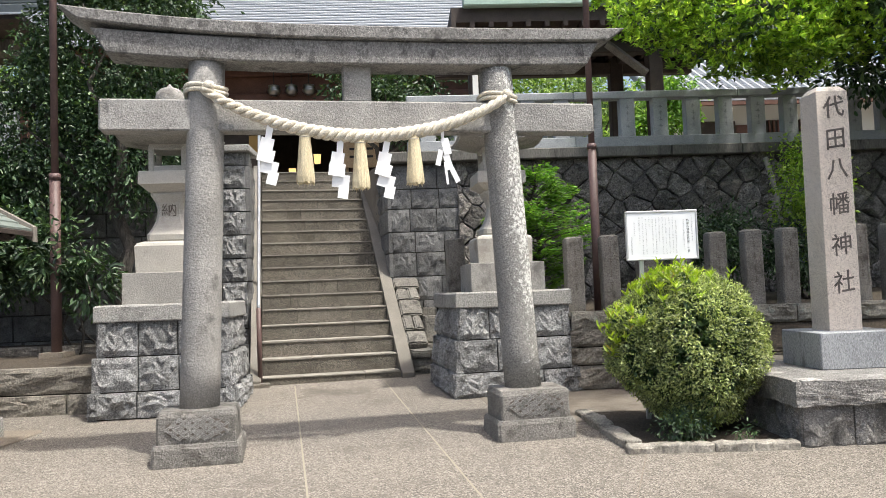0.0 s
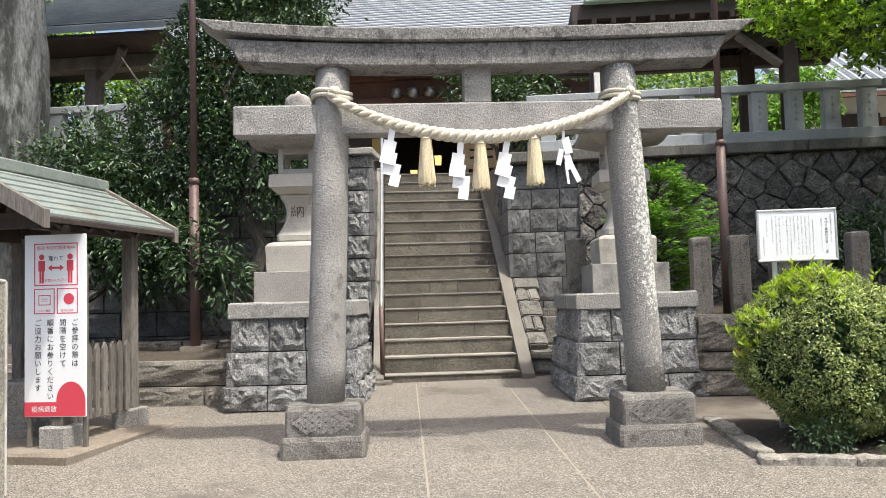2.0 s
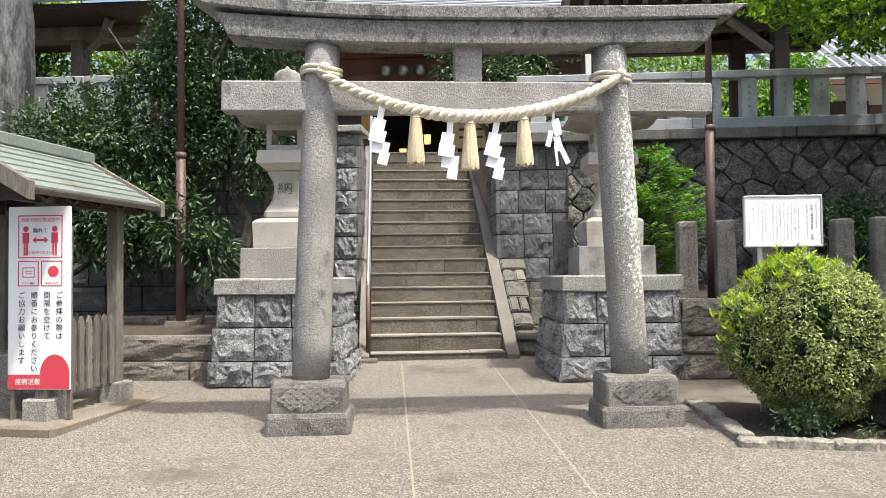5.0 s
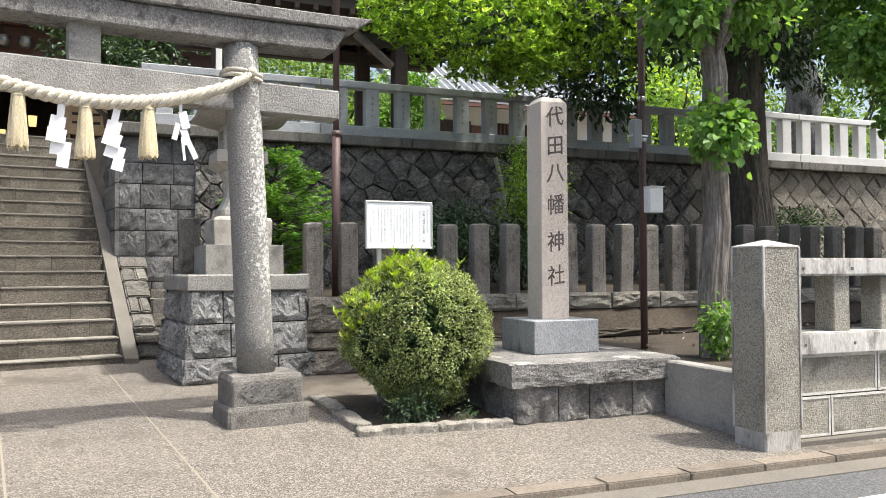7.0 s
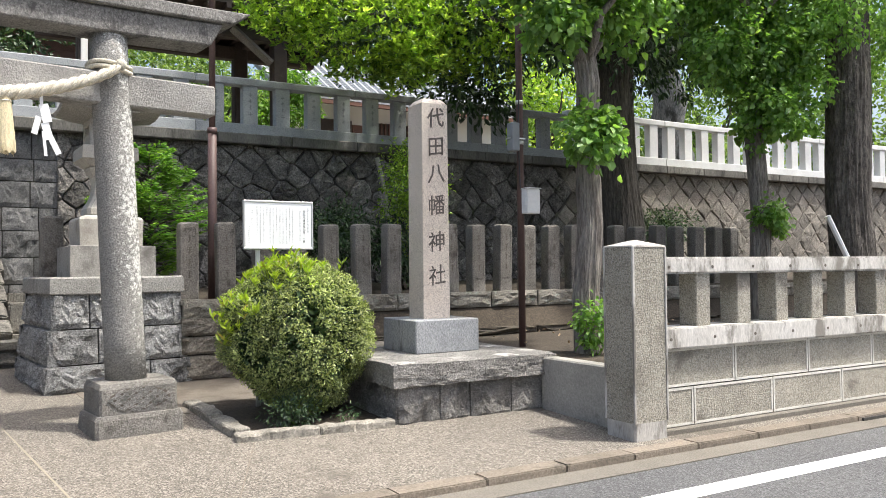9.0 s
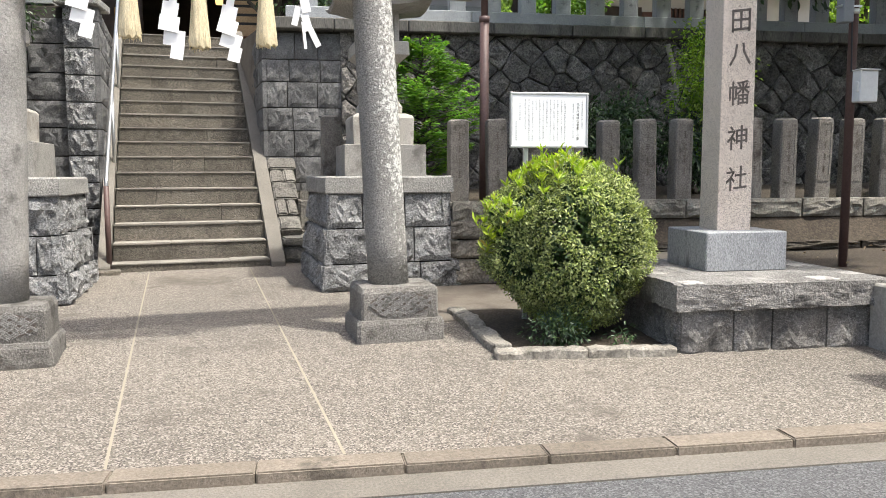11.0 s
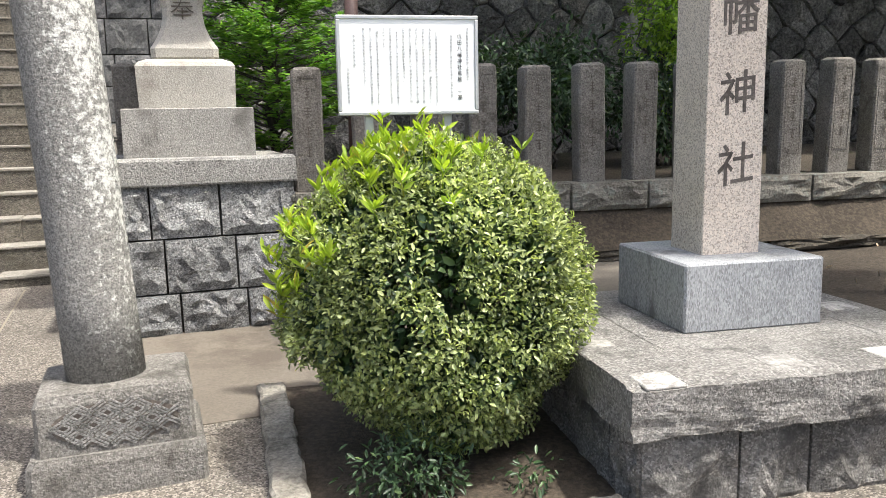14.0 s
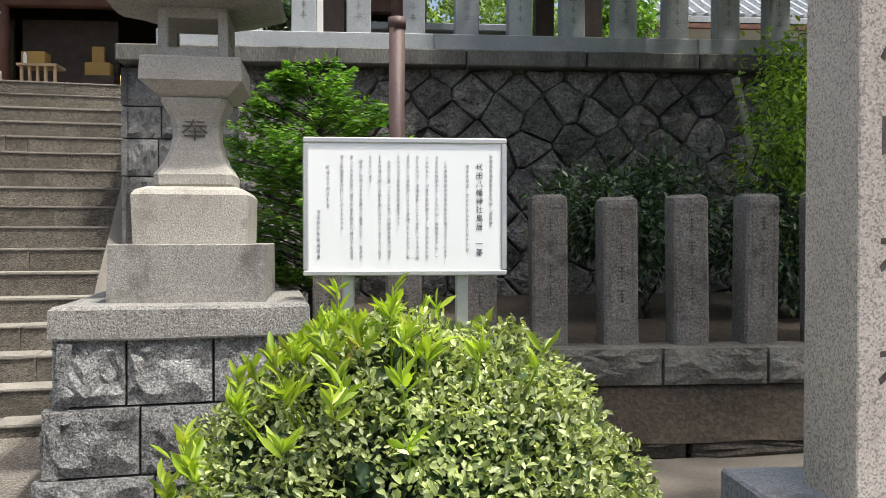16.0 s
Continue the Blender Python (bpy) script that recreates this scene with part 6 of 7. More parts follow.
bm = lofted([(0.062, 0.55, 0.45), (0.50, 0.66, 0.52), (0.51, 0.56, 0.42), (0.46, 0.5, 0.36)], SH, 0.03)
part("body", bm, M_CAP, basin)

# ---- notice on a stand ----
notice = thing("notice_sign", (-3.48, 5.68, 0.0), "white notice with red and black print on a wooden stand", "sign")
NX0, NX1, NY = -3.722, -3.240, 5.67
face_n = pose(0, NY - 0.0095, 0, 90, 0, 0)
part("panel", boxed(NX0, NX1, NY - 0.008, NY + 0.012, 0.29, 1.650, bevel=0.002), M_BOARD, notice)
part("red_foot", boxed(NX0 + 0.001, NX1 - 0.001, NY - 0.0092, NY - 0.0082, 0.295, 0.40), M_RED, notice)
bm = bmesh.new()
pts_ = [bm.verts.new(face_n @ Vector((-3.355 + 0.115 * math.cos(a), 0.40 + 0.13 * math.sin(a) * 1.15, 0))) for a in np.linspace(0, math.pi, 22)]
bm.faces.new(pts_)
part("red_round", bm, M_RED, notice)
for xx in (NX0 + 0.02, NX1 - 0.02):
    part("leg", boxed(xx - 0.016, xx + 0.016, NY + 0.014, NY + 0.044, -0.1, 1.5, bevel=0.003), M_WOODGREY, notice)


def framed(x0, x1, z0, z1, t):
    bm = bmesh.new()
    for a in ((x0, x1, z1 - t, z1), (x0, x1, z0, z0 + t), (x0, x0 + t, z0 + t, z1 - t), (x1 - t, x1, z0 + t, z1 - t)):
        box(bm, a[0], a[1], NY - 0.0095, NY - 0.0085, a[2], a[3])
    part("red_border", bm, M_RED, notice)


framed(-3.645, -3.300, 1.265, 1.585, 0.008)
framed(-3.645, -3.483, 1.055, 1.245, 0.007)
framed(-3.465, -3.300, 1.055, 1.245, 0.007)
bm = bmesh.new()
for cx in (-3.585, -3.36):
    box(bm, cx - 0.026, cx + 0.026, NY - 0.0098, NY - 0.0088, 1.375, 1.455)
    box(bm, cx - 0.018, cx - 0.002, NY - 0.0098, NY - 0.0088, 1.285, 1.375)
    box(bm, cx + 0.002, cx + 0.018, NY - 0.0098, NY - 0.0088, 1.285, 1.375)
    bmesh.ops.create_circle(bm, cap_ends=True, segments=14, radius=0.022, matrix=face_n @ pose(cx, 1.482, 0.0002))
box(bm, -3.525, -3.42, NY - 0.0098, NY - 0.0088, 1.392, 1.408)
for s, cx in ((-1, -3.535), (1, -3.41)):
    t3 = [bm.verts.new(face_n @ Vector(c)) for c in ((cx + s * 0.0, 1.400, 0.0004), (cx - s * 0.03, 1.425, 0.0004), (cx - s * 0.03, 1.375, 0.0004))]
    bm.faces.new(t3 if s > 0 else t3[::-1])
bmesh.ops.create_circle(bm, cap_ends=True, segments=18, radius=0.042, matrix=face_n @ pose(-3.37, 1.165, 0.0003))
for a in ((-3.61, -3.515, 1.12, 1.126), (-3.61, -3.515, 1.19, 1.196), (-3.61, -3.604, 1.126, 1.19), (-3.521, -3.515, 1.126, 1.19), (-3.59, -3.535, 1.15, 1.154), (-3.59, -3.535, 1.165, 1.169)):
    box(bm, a[0], a[1], NY - 0.0098, NY - 0.0088, a[2], a[3])
part("pictogram", bm, M_RED, notice)
for s_, x_, z_, sz, mt in (("感染予防対策実施中", -3.472, 1.548, 0.034, M_RED), ("離れて", -3.472, 1.468, 0.040, M_INK), ("お並びください", -3.472, 1.305, 0.026, M_RED), ("マスク着用", -3.564, 1.078, 0.020, M_RED), ("静かに参拝", -3.382, 1.078, 0.020, M_RED), ("疫病退散", -3.565, 0.345, 0.05, M_BOARD)):
    text_mesh(s_, sz, face_n @ pose(x_, z_, 0.0006), mt, notice, "lettering", 0.0002)
for s_, x_, n_ in (("ご参拝の際は", -3.322, 0), ("間隔を空けて", -3.418, 0), ("順番にお参りください", -3.516, 0), ("ご協力お願いします", -3.614, 0)):
    column_text(s_, 0.056, 0.0605, 0.985, face_n @ pose(x_, 0, 0.0004), M_INK, notice, "lettering", 0.0003)

# ---- walls at the far left, with posts and timber rails ----
lf = tagged(link_mesh("wall_far_left", boxed(-14, -6.9, 9.0, 9.3, 0.0, 3.5), M_MORTAR), "grey block wall behind the big tree", "wall", kind="structure")
for j in range(8):
    block_course(lf, "block", rocks(M_FLANK, 0.05, 3), (-13, 9.0, 0), X1, FRONT, UP, 6.1, 0.3 + j * 0.4, 0.7 + j * 0.4, 0.05, (0.85, 0.95), rnd)
nf = thing("timber_fence", (-8.0, 9.15, 3.5), "old timber fence on the block wall", "fence")
for xx in (-9.2, -8.35, -7.15):
    part("post", boxed(xx - 0.1, xx + 0.1, 9.08, 9.24, 3.48, 4.5, bevel=0.01), M_WOODGREY, nf)
for zz in (3.85, 4.15):
    part("rail", tubed([(-10.0, 9.16, zz + 0.1), (-7.0, 9.16, zz - 0.02)], 0.035, 8), M_WOODGREY, nf)


# ---- shrine buildings above ----
def gable_roof(parent, x0, x1, y0, y1, z0, z1, mat, ribs, name="roof", thick=0.12):
    """A roof that rises from y0 to y1, with raised seams."""
    bm = bmesh.new()
    q = [(x0, y0, z0), (x1, y0, z0), (x1, y1, z1), (x0, y1, z1)]
    top = [bm.verts.new(c) for c in q]
    lowv = [bm.verts.new((c[0], c[1], c[2] - thick)) for c in q]
    bm.faces.new(top)
    bm.faces.new(lowv[::-1])
    for k in range(4):
        bm.faces.new((top[k], lowv[k], lowv[(k + 1) % 4], top[(k + 1) % 4]))
    roof = part(name, bm, mat, parent)
    seams = bmesh.new()
    for i in range(ribs):
        t = (i + 0.5) / ribs
        yy, zz = y0 + (y1 - y0) * t, z0 + (z1 - z0) * t
        box(seams, x0, x1, yy - 0.025, yy + 0.025, zz + 0.002, zz + 0.035)
    part("seam", seams, mat, roof)
    return roof


hall = thing("main_hall", (-3.2, 21.0, 3.1), "dark timber shrine hall with a wide grey metal roof", "shrine hall")
part("floor", boxed(-9.5, 3.0, 19.6, 27.0, 2.9, 3.55, bevel=0.02), M_LANTERN_DARK, hall)
part("back_wall", boxed(-9.5, 3.0, 26.0, 26.2, 3.55, 8.0), M_WOODDARK, hall)
for xx in (-9.4, 2.8):
    part("side_wall", boxed(xx, xx + 0.2, 21.0, 26.0, 3.55, 8.0), M_WOODDARK, hall)
part("ceiling", boxed(-9.5, 3.0, 20.6, 26.2, 7.5, 7.6), M_WOODDARK, hall)
for xx in (-7.4, -5.3, -1.15, 0.95):
    part("front_wall", boxed(xx, xx + 1.9, 21.0, 21.12, 3.55, 5.9), M_WOODDARK, hall)
for xx in (-7.6, -5.45, -1.05, 1.1):
    part("pillar", tubed([(xx, 20.4, 3.5), (xx, 20.4, 7.4)], 0.15, 14), M_WOODRED, hall, smooth=True)
part("lintel", boxed(-9.0, 2.6, 20.28, 20.52, 6.0, 6.3, bevel=0.02), M_WOODRED, hall)
part("upper_beam", boxed(-9.2, 2.8, 20.25, 20.55, 6.75, 7.05, bevel=0.02), M_WOODRED, hall)
part("fascia", boxed(-10.0, 3.6, 18.95, 19.05, 7.0, 7.2, bevel=0.02), M_WOODRED, hall)
for i in range(34):
    xx = -9.8 + i * 0.4
    part("rafter", tubed([(xx, 19.0, 7.02), (xx, 21.2, 7.55)], 0.05, 4), M_WOODRED, hall)
gable_roof(hall, -10.2, 3.8, 18.8, 27.0, 7.25, 13.0, M_ROOFGREY, 42)
part("wall_panel", boxed(-9.2, 2.8, 20.45, 20.5, 6.3, 6.75), M_WOODRED, hall)
for i in range(3):
    hx = -3.05 + i * 0.44
    hl = thing("hanging_lantern", (hx, 20.1, 6.1), "small pale metal lantern hanging under the eaves", "hanging lantern", "lanterns under the hall's eaves")
    bm = bmesh.new()
    prof = [(0.02, 6.48), (0.06, 6.46), (0.15, 6.43), (0.155, 6.41), (0.125, 6.39), (0.165, 6.33), (0.165, 6.27), (0.12, 6.20), (0.05, 6.17), (0.01, 6.165)]
    rings = [[bm.verts.new((hx + r * math.cos(a), 20.1 + r * math.sin(a), z)) for a in np.linspace(0, 6.2832, 13)[:-1]] for r, z in prof]
    for a_, b_ in zip(rings, rings[1:]):
        for k in range(12):
            bm.faces.new((a_[k], a_[(k + 1) % 12], b_[(k + 1) % 12], b_[k]))
    part("body", bm, M_BRASS, hl, smooth=True)
    part("chain", tubed([(hx, 20.1, 6.47), (hx, 20.1, 7.3)], 0.012, 5), M_INK, hl)
ob_ = thing("offering_box", (-3.2, 21.6, 3.55), "wooden offering box inside the hall's doorway", "offering box")
part("body", boxed(-4.0, -2.4, 21.3, 21.9, 3.55, 4.25, bevel=0.02), M_WOODDARK, ob_)
part("top_slats", boxed(-4.05, -2.35, 21.25, 21.95, 4.25, 4.32, bevel=0.01), M_WOODRED, ob_)
for xx, yy, zz in ((-1.6, 20.9, 5.15), (-3.9, 23.0, 4.9), (-2.3, 23.0, 4.9), (-3.1, 23.6, 4.6)):
    lamp = thing("paper_lamp", (xx, yy, zz), "small glowing warm paper lamp in the dark hall", "lamp", "paper lamps in the hall")
    part("shade", lofted([(zz, 0.16, 0.16), (zz + 0.26, 0.2, 0.2)], pose(xx, yy, 0), 0.02), M_LAMP, lamp)
    part("cap", boxed(xx - 0.12, xx + 0.12, yy - 0.12, yy + 0.12, zz + 0.26, zz + 0.29), M_INK, lamp)
    part("cord", tubed([(xx, yy, zz + 0.29), (xx, yy, 7.5)], 0.008, 4), M_INK, lamp)
tb = thing("amulet_table", (-4.5, 20.3, 3.55), "narrow wooden table with ochre boxes beside a pillar", "table")
part("top", boxed(-5.0, -4.25, 20.0, 20.5, 4.75, 4.8), M_WOODPALE, tb)
for xx in (-4.95, -4.8, -4.65, -4.5, -4.32):
    part("leg", boxed(xx, xx + 0.05, 20.05, 20.1, 3.55, 4.75), M_WOODPALE, tb)
bx = thing("ochre_box", (-4.7, 20.2, 4.8), "ochre cardboard box on a narrow table", "box", "boxes in the hall")
part("body", boxed(-4.95, -4.5, 20.1, 20.4, 4.8, 5.05, bevel=0.01), M_YELLOW, bx)
bt = thing("bottle", (-4.85, 20.05, 4.8), "small white pump bottle on the table", "bottle")
part("body", tubed([(-4.85, 20.05, 4.8), (-4.85, 20.05, 4.96), (-4.85, 20.05, 5.02)], [0.04, 0.04, 0.015], 10), M_BOARD, bt)
bx = thing("ochre_box", (-3.7, 20.8, 3.55), "ochre box on a dark stand in the doorway", "box", "boxes in the hall")
part("stand", boxed(-4.05, -3.35, 20.6, 20.9, 3.55, 4.7), M_WOODDARK, bx)
part("body", boxed(-3.95, -3.45, 20.65, 20.9, 4.7, 4.97, bevel=0.01), M_YELLOW, bx)
part("upright", boxed(-3.82, -3.58, 20.7, 20.8, 4.97, 5.3), M_YELLOW, bx)
pb = thing("plaque", (-0.9, 20.2, 3.4), "pale wooden notice with dark writing before the hall", "sign")
part("board", boxed(-1.35, -0.45, 20.15, 20.2, 4.3, 5.3, bevel=0.01), M_WOODPALE, pb)
for xx in (-1.3, -0.55):
    part("leg", boxed(xx, xx + 0.06, 20.2, 20.25, 3.3, 4.4), M_WOODPALE, pb)
for zz in (4.55, 4.75, 4.95, 5.1):
    part("writing_bar", boxed(-1.2, -0.6, 20.144, 20.149, zz, zz + 0.06), M_INK, pb)

pav = thing("roofed_pavilion", (3.2, 14.6, 3.05), "open dark timber pavilion with a verdigris roof edge", "pavilion")
for xx, yy in ((1.45, 13.95), (4.68, 13.95), (1.6, 15.4), (4.38, 15.4)):
    part("pillar", boxed(xx - 0.13, xx + 0.13, yy - 0.13, yy + 0.13, 3.0, 5.6, bevel=0.02), M_WOODDARK, pav)
    part("footing", boxed(xx - 0.2, xx + 0.2, yy - 0.2, yy + 0.2, 2.95, 3.2, bevel=0.03), M_BALUSTRADE, pav)
for yy in (13.95, 15.4):
    part("beam", boxed(0.8, 5.9, yy - 0.11, yy + 0.11, 5.25, 5.5, bevel=0.02), M_WOODDARK, pav)
for xx in (1.5, 4.5):
    part("cross_beam", boxed(xx - 0.11, xx + 0.11, 13.5, 15.8, 5.45, 5.66, bevel=0.02), M_WOODDARK, pav)
    part("brace", tubed([(xx, 13.8, 4.85), (xx - 0.7, 13.8, 5.4)], 0.08, 4), M_WOODGREY, pav)
part("soffit", boxed(1.0, 6.8, 13.3, 15.9, 5.66, 5.92), M_WOODDARK, pav)
part("back_board", boxed(0.9, 5.9, 15.5, 15.56, 5.3, 5.7), M_WOODDARK, pav)
for i in range(18):
    part("rafter", boxed(1.0 + i * 0.32, 1.08 + i * 0.32, 13.25, 15.9, 5.56, 5.655), M_WOODDARK, pav)
part("roof_edge", boxed(1.2, 6.9, 13.15, 13.32, 5.90, 6.02, bevel=0.02), M_VERDIGRIS, pav, "pale verdigris copper edge")
gable_roof(pav, 1.2, 6.9, 13.2, 15.0, 6.06, 7.4, M_VERDIGRIS, 12)
part("white_post", boxed(1.30, 1.39, 13.0, 13.1, 3.0, 4.75), M_PLASTER, pav)

pavl = thing("roofed_pavilion", (-8.2, 14.0, 3.05), "small timber pavilion with a dark metal roof", "pavilion")
for xx in (-9.9, -7.9):
    part("pillar", boxed(xx - 0.13, xx + 0.13, 14.0, 14.26, 3.0, 5.75, bevel=0.02), M_WOODGREY, pavl)
part("beam", boxed(-10.2, -6.6, 13.95, 14.3, 5.5, 5.75, bevel=0.02), M_WOODGREY, pavl)
part("bracket", tubed([(-7.8, 14.1, 5.25), (-7.3, 13.8, 5.45), (-7.0, 13.5, 5.72)], 0.09, 4), M_WOODGREY, pavl)
part("soffit", boxed(-10.6, -6.0, 13.0, 15.6, 5.75, 5.83), M_WOODDARK, pavl)
gable_roof(pavl, -11.2, -5.45, 12.9, 15.4, 5.95, 7.6, M_ROOFDARK, 18)
for xx in (-7.25, -6.85):
    part("red_post", boxed(xx - 0.07, xx + 0.07, 14.9, 15.0, 3.0, 5.0), M_WOODRED, pavl)

house = thing("house", (8.5, 18.5, 3.1), "small white plastered house with brown lattice and tiled roof", "house")
part("wall", boxed(6.6, 12.5, 18.5, 22.5, 3.0, 5.4), M_PLASTER, house)
for i in range(9):
    part("lattice_bar", boxed(8.80 + i * 0.11, 8.84 + i * 0.11, 18.42, 18.46, 3.2, 4.9), M_WOODRED, house)
part("lattice_backing", boxed(8.76, 9.80, 18.464, 18.495, 3.2, 4.9), M_WOODDARK, house)
part("dark_door", boxed(7.2, 8.1, 18.44, 18.495, 3.0, 4.9), M_WOODDARK, house)
part("red_panel", boxed(8.12, 8.74, 18.44, 18.495, 3.0, 4.8), M_WOODRED, house)
roof = gable_roof(house, 6.0, 13.0, 17.8, 20.5, 5.35, 6.9, M_TILE, 20, "tiled_roof")
ribs = bmesh.new()
for i in range(32):
    xx = 6.05 + i * 0.22
    tube(ribs, [(xx, 17.82, 5.38), (xx, 20.48, 6.93)], 0.05, 6)
part("tile_ribbing", ribs, M_TILE, roof)
part("eave_board", boxed(6.0, 13.0, 17.8, 17.9, 5.15, 5.25), M_WOODRED, house)
shedb = thing("storehouse", (2.6, 19.0, 3.1), "grey shuttered storehouse behind the balustrade", "storehouse")
part("wall", boxed(0.9, 4.6, 19.5, 23.0, 3.0, 5.4), M_BOXGREY, shedb)
for xx in (1.2, 2.1, 3.0, 3.9):
    part("shutter", boxed(xx, xx + 0.75, 19.44, 19.49, 3.2, 5.0, bevel=0.01), M_ROOFDARK, shedb)
part("roof", boxed(0.7, 4.8, 19.3, 23.2, 5.4, 5.55, bevel=0.02), M_ROOFDARK, shedb)
# ---- trees and shrubs ----
def furrowed_trunk(parent, base, top, r0, r1, mat, seed, depth=0.07, bend=0.01):
    """A trunk whose bark stands in long uneven ridges."""
    line = limb_points(base, top, random.Random(seed), 7, bend)
    rings, seg = 70, 72
    bm = bmesh.new()
    loops = []
    for i in range(rings + 1):
        k = i / rings * 7
        j = min(6, int(k))
        c = line[j].lerp(line[j + 1], k - j)
        r = r0 + (r1 - r0) * i / rings + r0 * 0.2 * max(0.0, 1 - i / 6) ** 2
        loop = []
        for q in range(seg):
            a = 2 * math.pi * q / seg
            at = Vector((math.cos(a), math.sin(a), 0))
            ridge = abs(noise.noise(Vector((at.x * 5 + seed, at.y * 5, c.z * 1.1)))) + 0.6 * abs(noise.noise(Vector((at.x * 11, at.y * 11 + seed, c.z * 2.4))))
            swell = noise.noise(Vector((at.x * 1.2, at.y * 1.2, c.z * 0.6 + seed)))
            loop.append(bm.verts.new(c + at * r * (1 + 0.07 * swell + depth * (0.35 - ridge))))
        loops.append(loop)
    for p, q in zip(loops, loops[1:]):
        for k in range(seg):
            bm.faces.new((p[k], p[(k + 1) % seg], q[(k + 1) % seg], q[k]))
    bm.faces.new(loops[0][::-1])
    bm.faces.new(loops[-1])
    return part("trunk", bm, mat, parent)


def trunk(parent, base, top, r0, r1, mat, seed, seg=18, bend=0.05, name="trunk"):
    r2 = random.Random(seed)
    pts = limb_points(base, top, r2, 7, bend)
    radii = [r0 * (1.14 if i == 0 else 1) * (1 - i / 7) + r1 * i / 7 for i in range(8)]
    return part(name, tubed(pts, radii, seg, 0.16), mat, parent, smooth=True)


def limbs(parent, start, ends, r, mat, seed):
    r2 = random.Random(seed)
    for e in ends:
        n = 5
        part("limb", tubed(limb_points(start, e, r2, n, 0.07), [r * (1 - 0.8 * i / n) for i in range(n + 1)], 7), mat, parent, smooth=True)


# dark evergreens on the left bank
t = thing("evergreen_tree", (-3.3, 9.1, 0.5), "dense dark glossy evergreen tree beside the stairs", "tree")
trunk(t, (-3.1, 9.3, 0.45), (-3.3, 9.5, 3.6), 0.10, 0.05, M_BARK_DARK, 1)
limbs(t, (-3.2, 9.4, 2.2), [(-4.3, 9.3, 3.2), (-2.7, 9.3, 3.3), (-3.6, 9.3, 4.6), (-4.9, 9.4, 4.2)], 0.05, M_BARK_DARK, 2)
crown(t, [((-3.5, 9.55, 4.3), (1.2, 0.7, 1.3)), ((-4.4, 9.55, 3.1), (1.1, 0.65, 1.0)), ((-3.0, 9.35, 3.0), (0.75, 0.6, 0.9)), ((-4.6, 9.7, 4.9), (1.1, 0.6, 1.0)), ((-3.1, 9.9, 5.6), (1.3, 0.8, 0.8))], 2300, 26, 0.15, 0.031, L_DARK, 3, shell=0.45, keep=lambda p: (p[:, 1] > 9.12) & ~((p[:, 0] < -4.0) & (p[:, 2] > 3.3 + 1.6 * (p[:, 0] + 4.95))))
t = thing("evergreen_tree", (-5.4, 9.4, 0.5), "dark evergreen tree with thin stems beside the shelter", "tree")
trunk(t, (-4.95, 9.0, 0.45), (-5.3, 9.4, 2.6), 0.045, 0.02, M_BARK_DARK, 4, 10, 0.12)
trunk(t, (-4.9, 9.05, 0.45), (-4.6, 9.3, 2.4), 0.04, 0.02, M_BARK_DARK, 5, 10, 0.12)
crown(t, [((-5.3, 9.3, 2.4), (0.9, 0.6, 1.0)), ((-4.6, 9.2, 1.75), (0.7, 0.5, 0.55))], 700, 24, 0.16, 0.031, L_DARK, 6, shell=0.4, long=2.3)
t = thing("young_evergreen", (-3.75, 9.2, 0.5), "young evergreen shrub with long glossy leaves", "shrub")
for k in range(4):
    trunk(t, (-3.75 + 0.05 * k, 9.1, 0.45), (-4.1 + 0.28 * k, 9.0, 1.8), 0.016, 0.006, M_BARK_DARK, 20 + k, 6, 0.08, "stem")
crown(t, [((-3.85, 9.0, 1.75), (0.5, 0.35, 0.45)), ((-3.45, 9.0, 1.3), (0.35, 0.3, 0.35))], 110, 12, 0.12, 0.036, L_DARK, 7, long=2.8)
t = thing("camphor_tree", (-6.75, 9.7, 0.3), "huge old tree with pale grey patchy bark", "tree")
furrowed_trunk(t, (-6.95, 9.75, 0.0), (-6.9, 9.8, 9.0), 0.72, 0.62, M_BARK_BIG, 8, 0.05, 0.01)
limbs(t, (-6.7, 9.8, 8.0), [(-9, 9, 10), (-5, 10.5, 10.5), (-6.5, 8, 10.2)], 0.3, M_BARK_BIG, 9)
crown(t, [((-6.8, 9.6, 10.6), (3.2, 2.6, 1.8))], 380, 24, 0.35, 0.07, L_DARK, 10)
t = thing("evergreen_tree", (-11.0, 14.5, 2.0), "dark evergreen tree behind the huge trunk", "tree")
trunk(t, (-11.0, 14.5, 0.0), (-10.7, 14.5, 5.5), 0.16, 0.08, M_BARK_DARK, 61)
crown(t, [((-11.2, 14.5, 4.9), (1.7, 1.0, 1.6)), ((-10.3, 14.7, 7.2), (1.4, 1.0, 1.1)), ((-9.5, 16.0, 4.7), (1.2, 0.8, 1.6))], 480, 24, 0.25, 0.06, L_DARK, 62, shell=0.4)

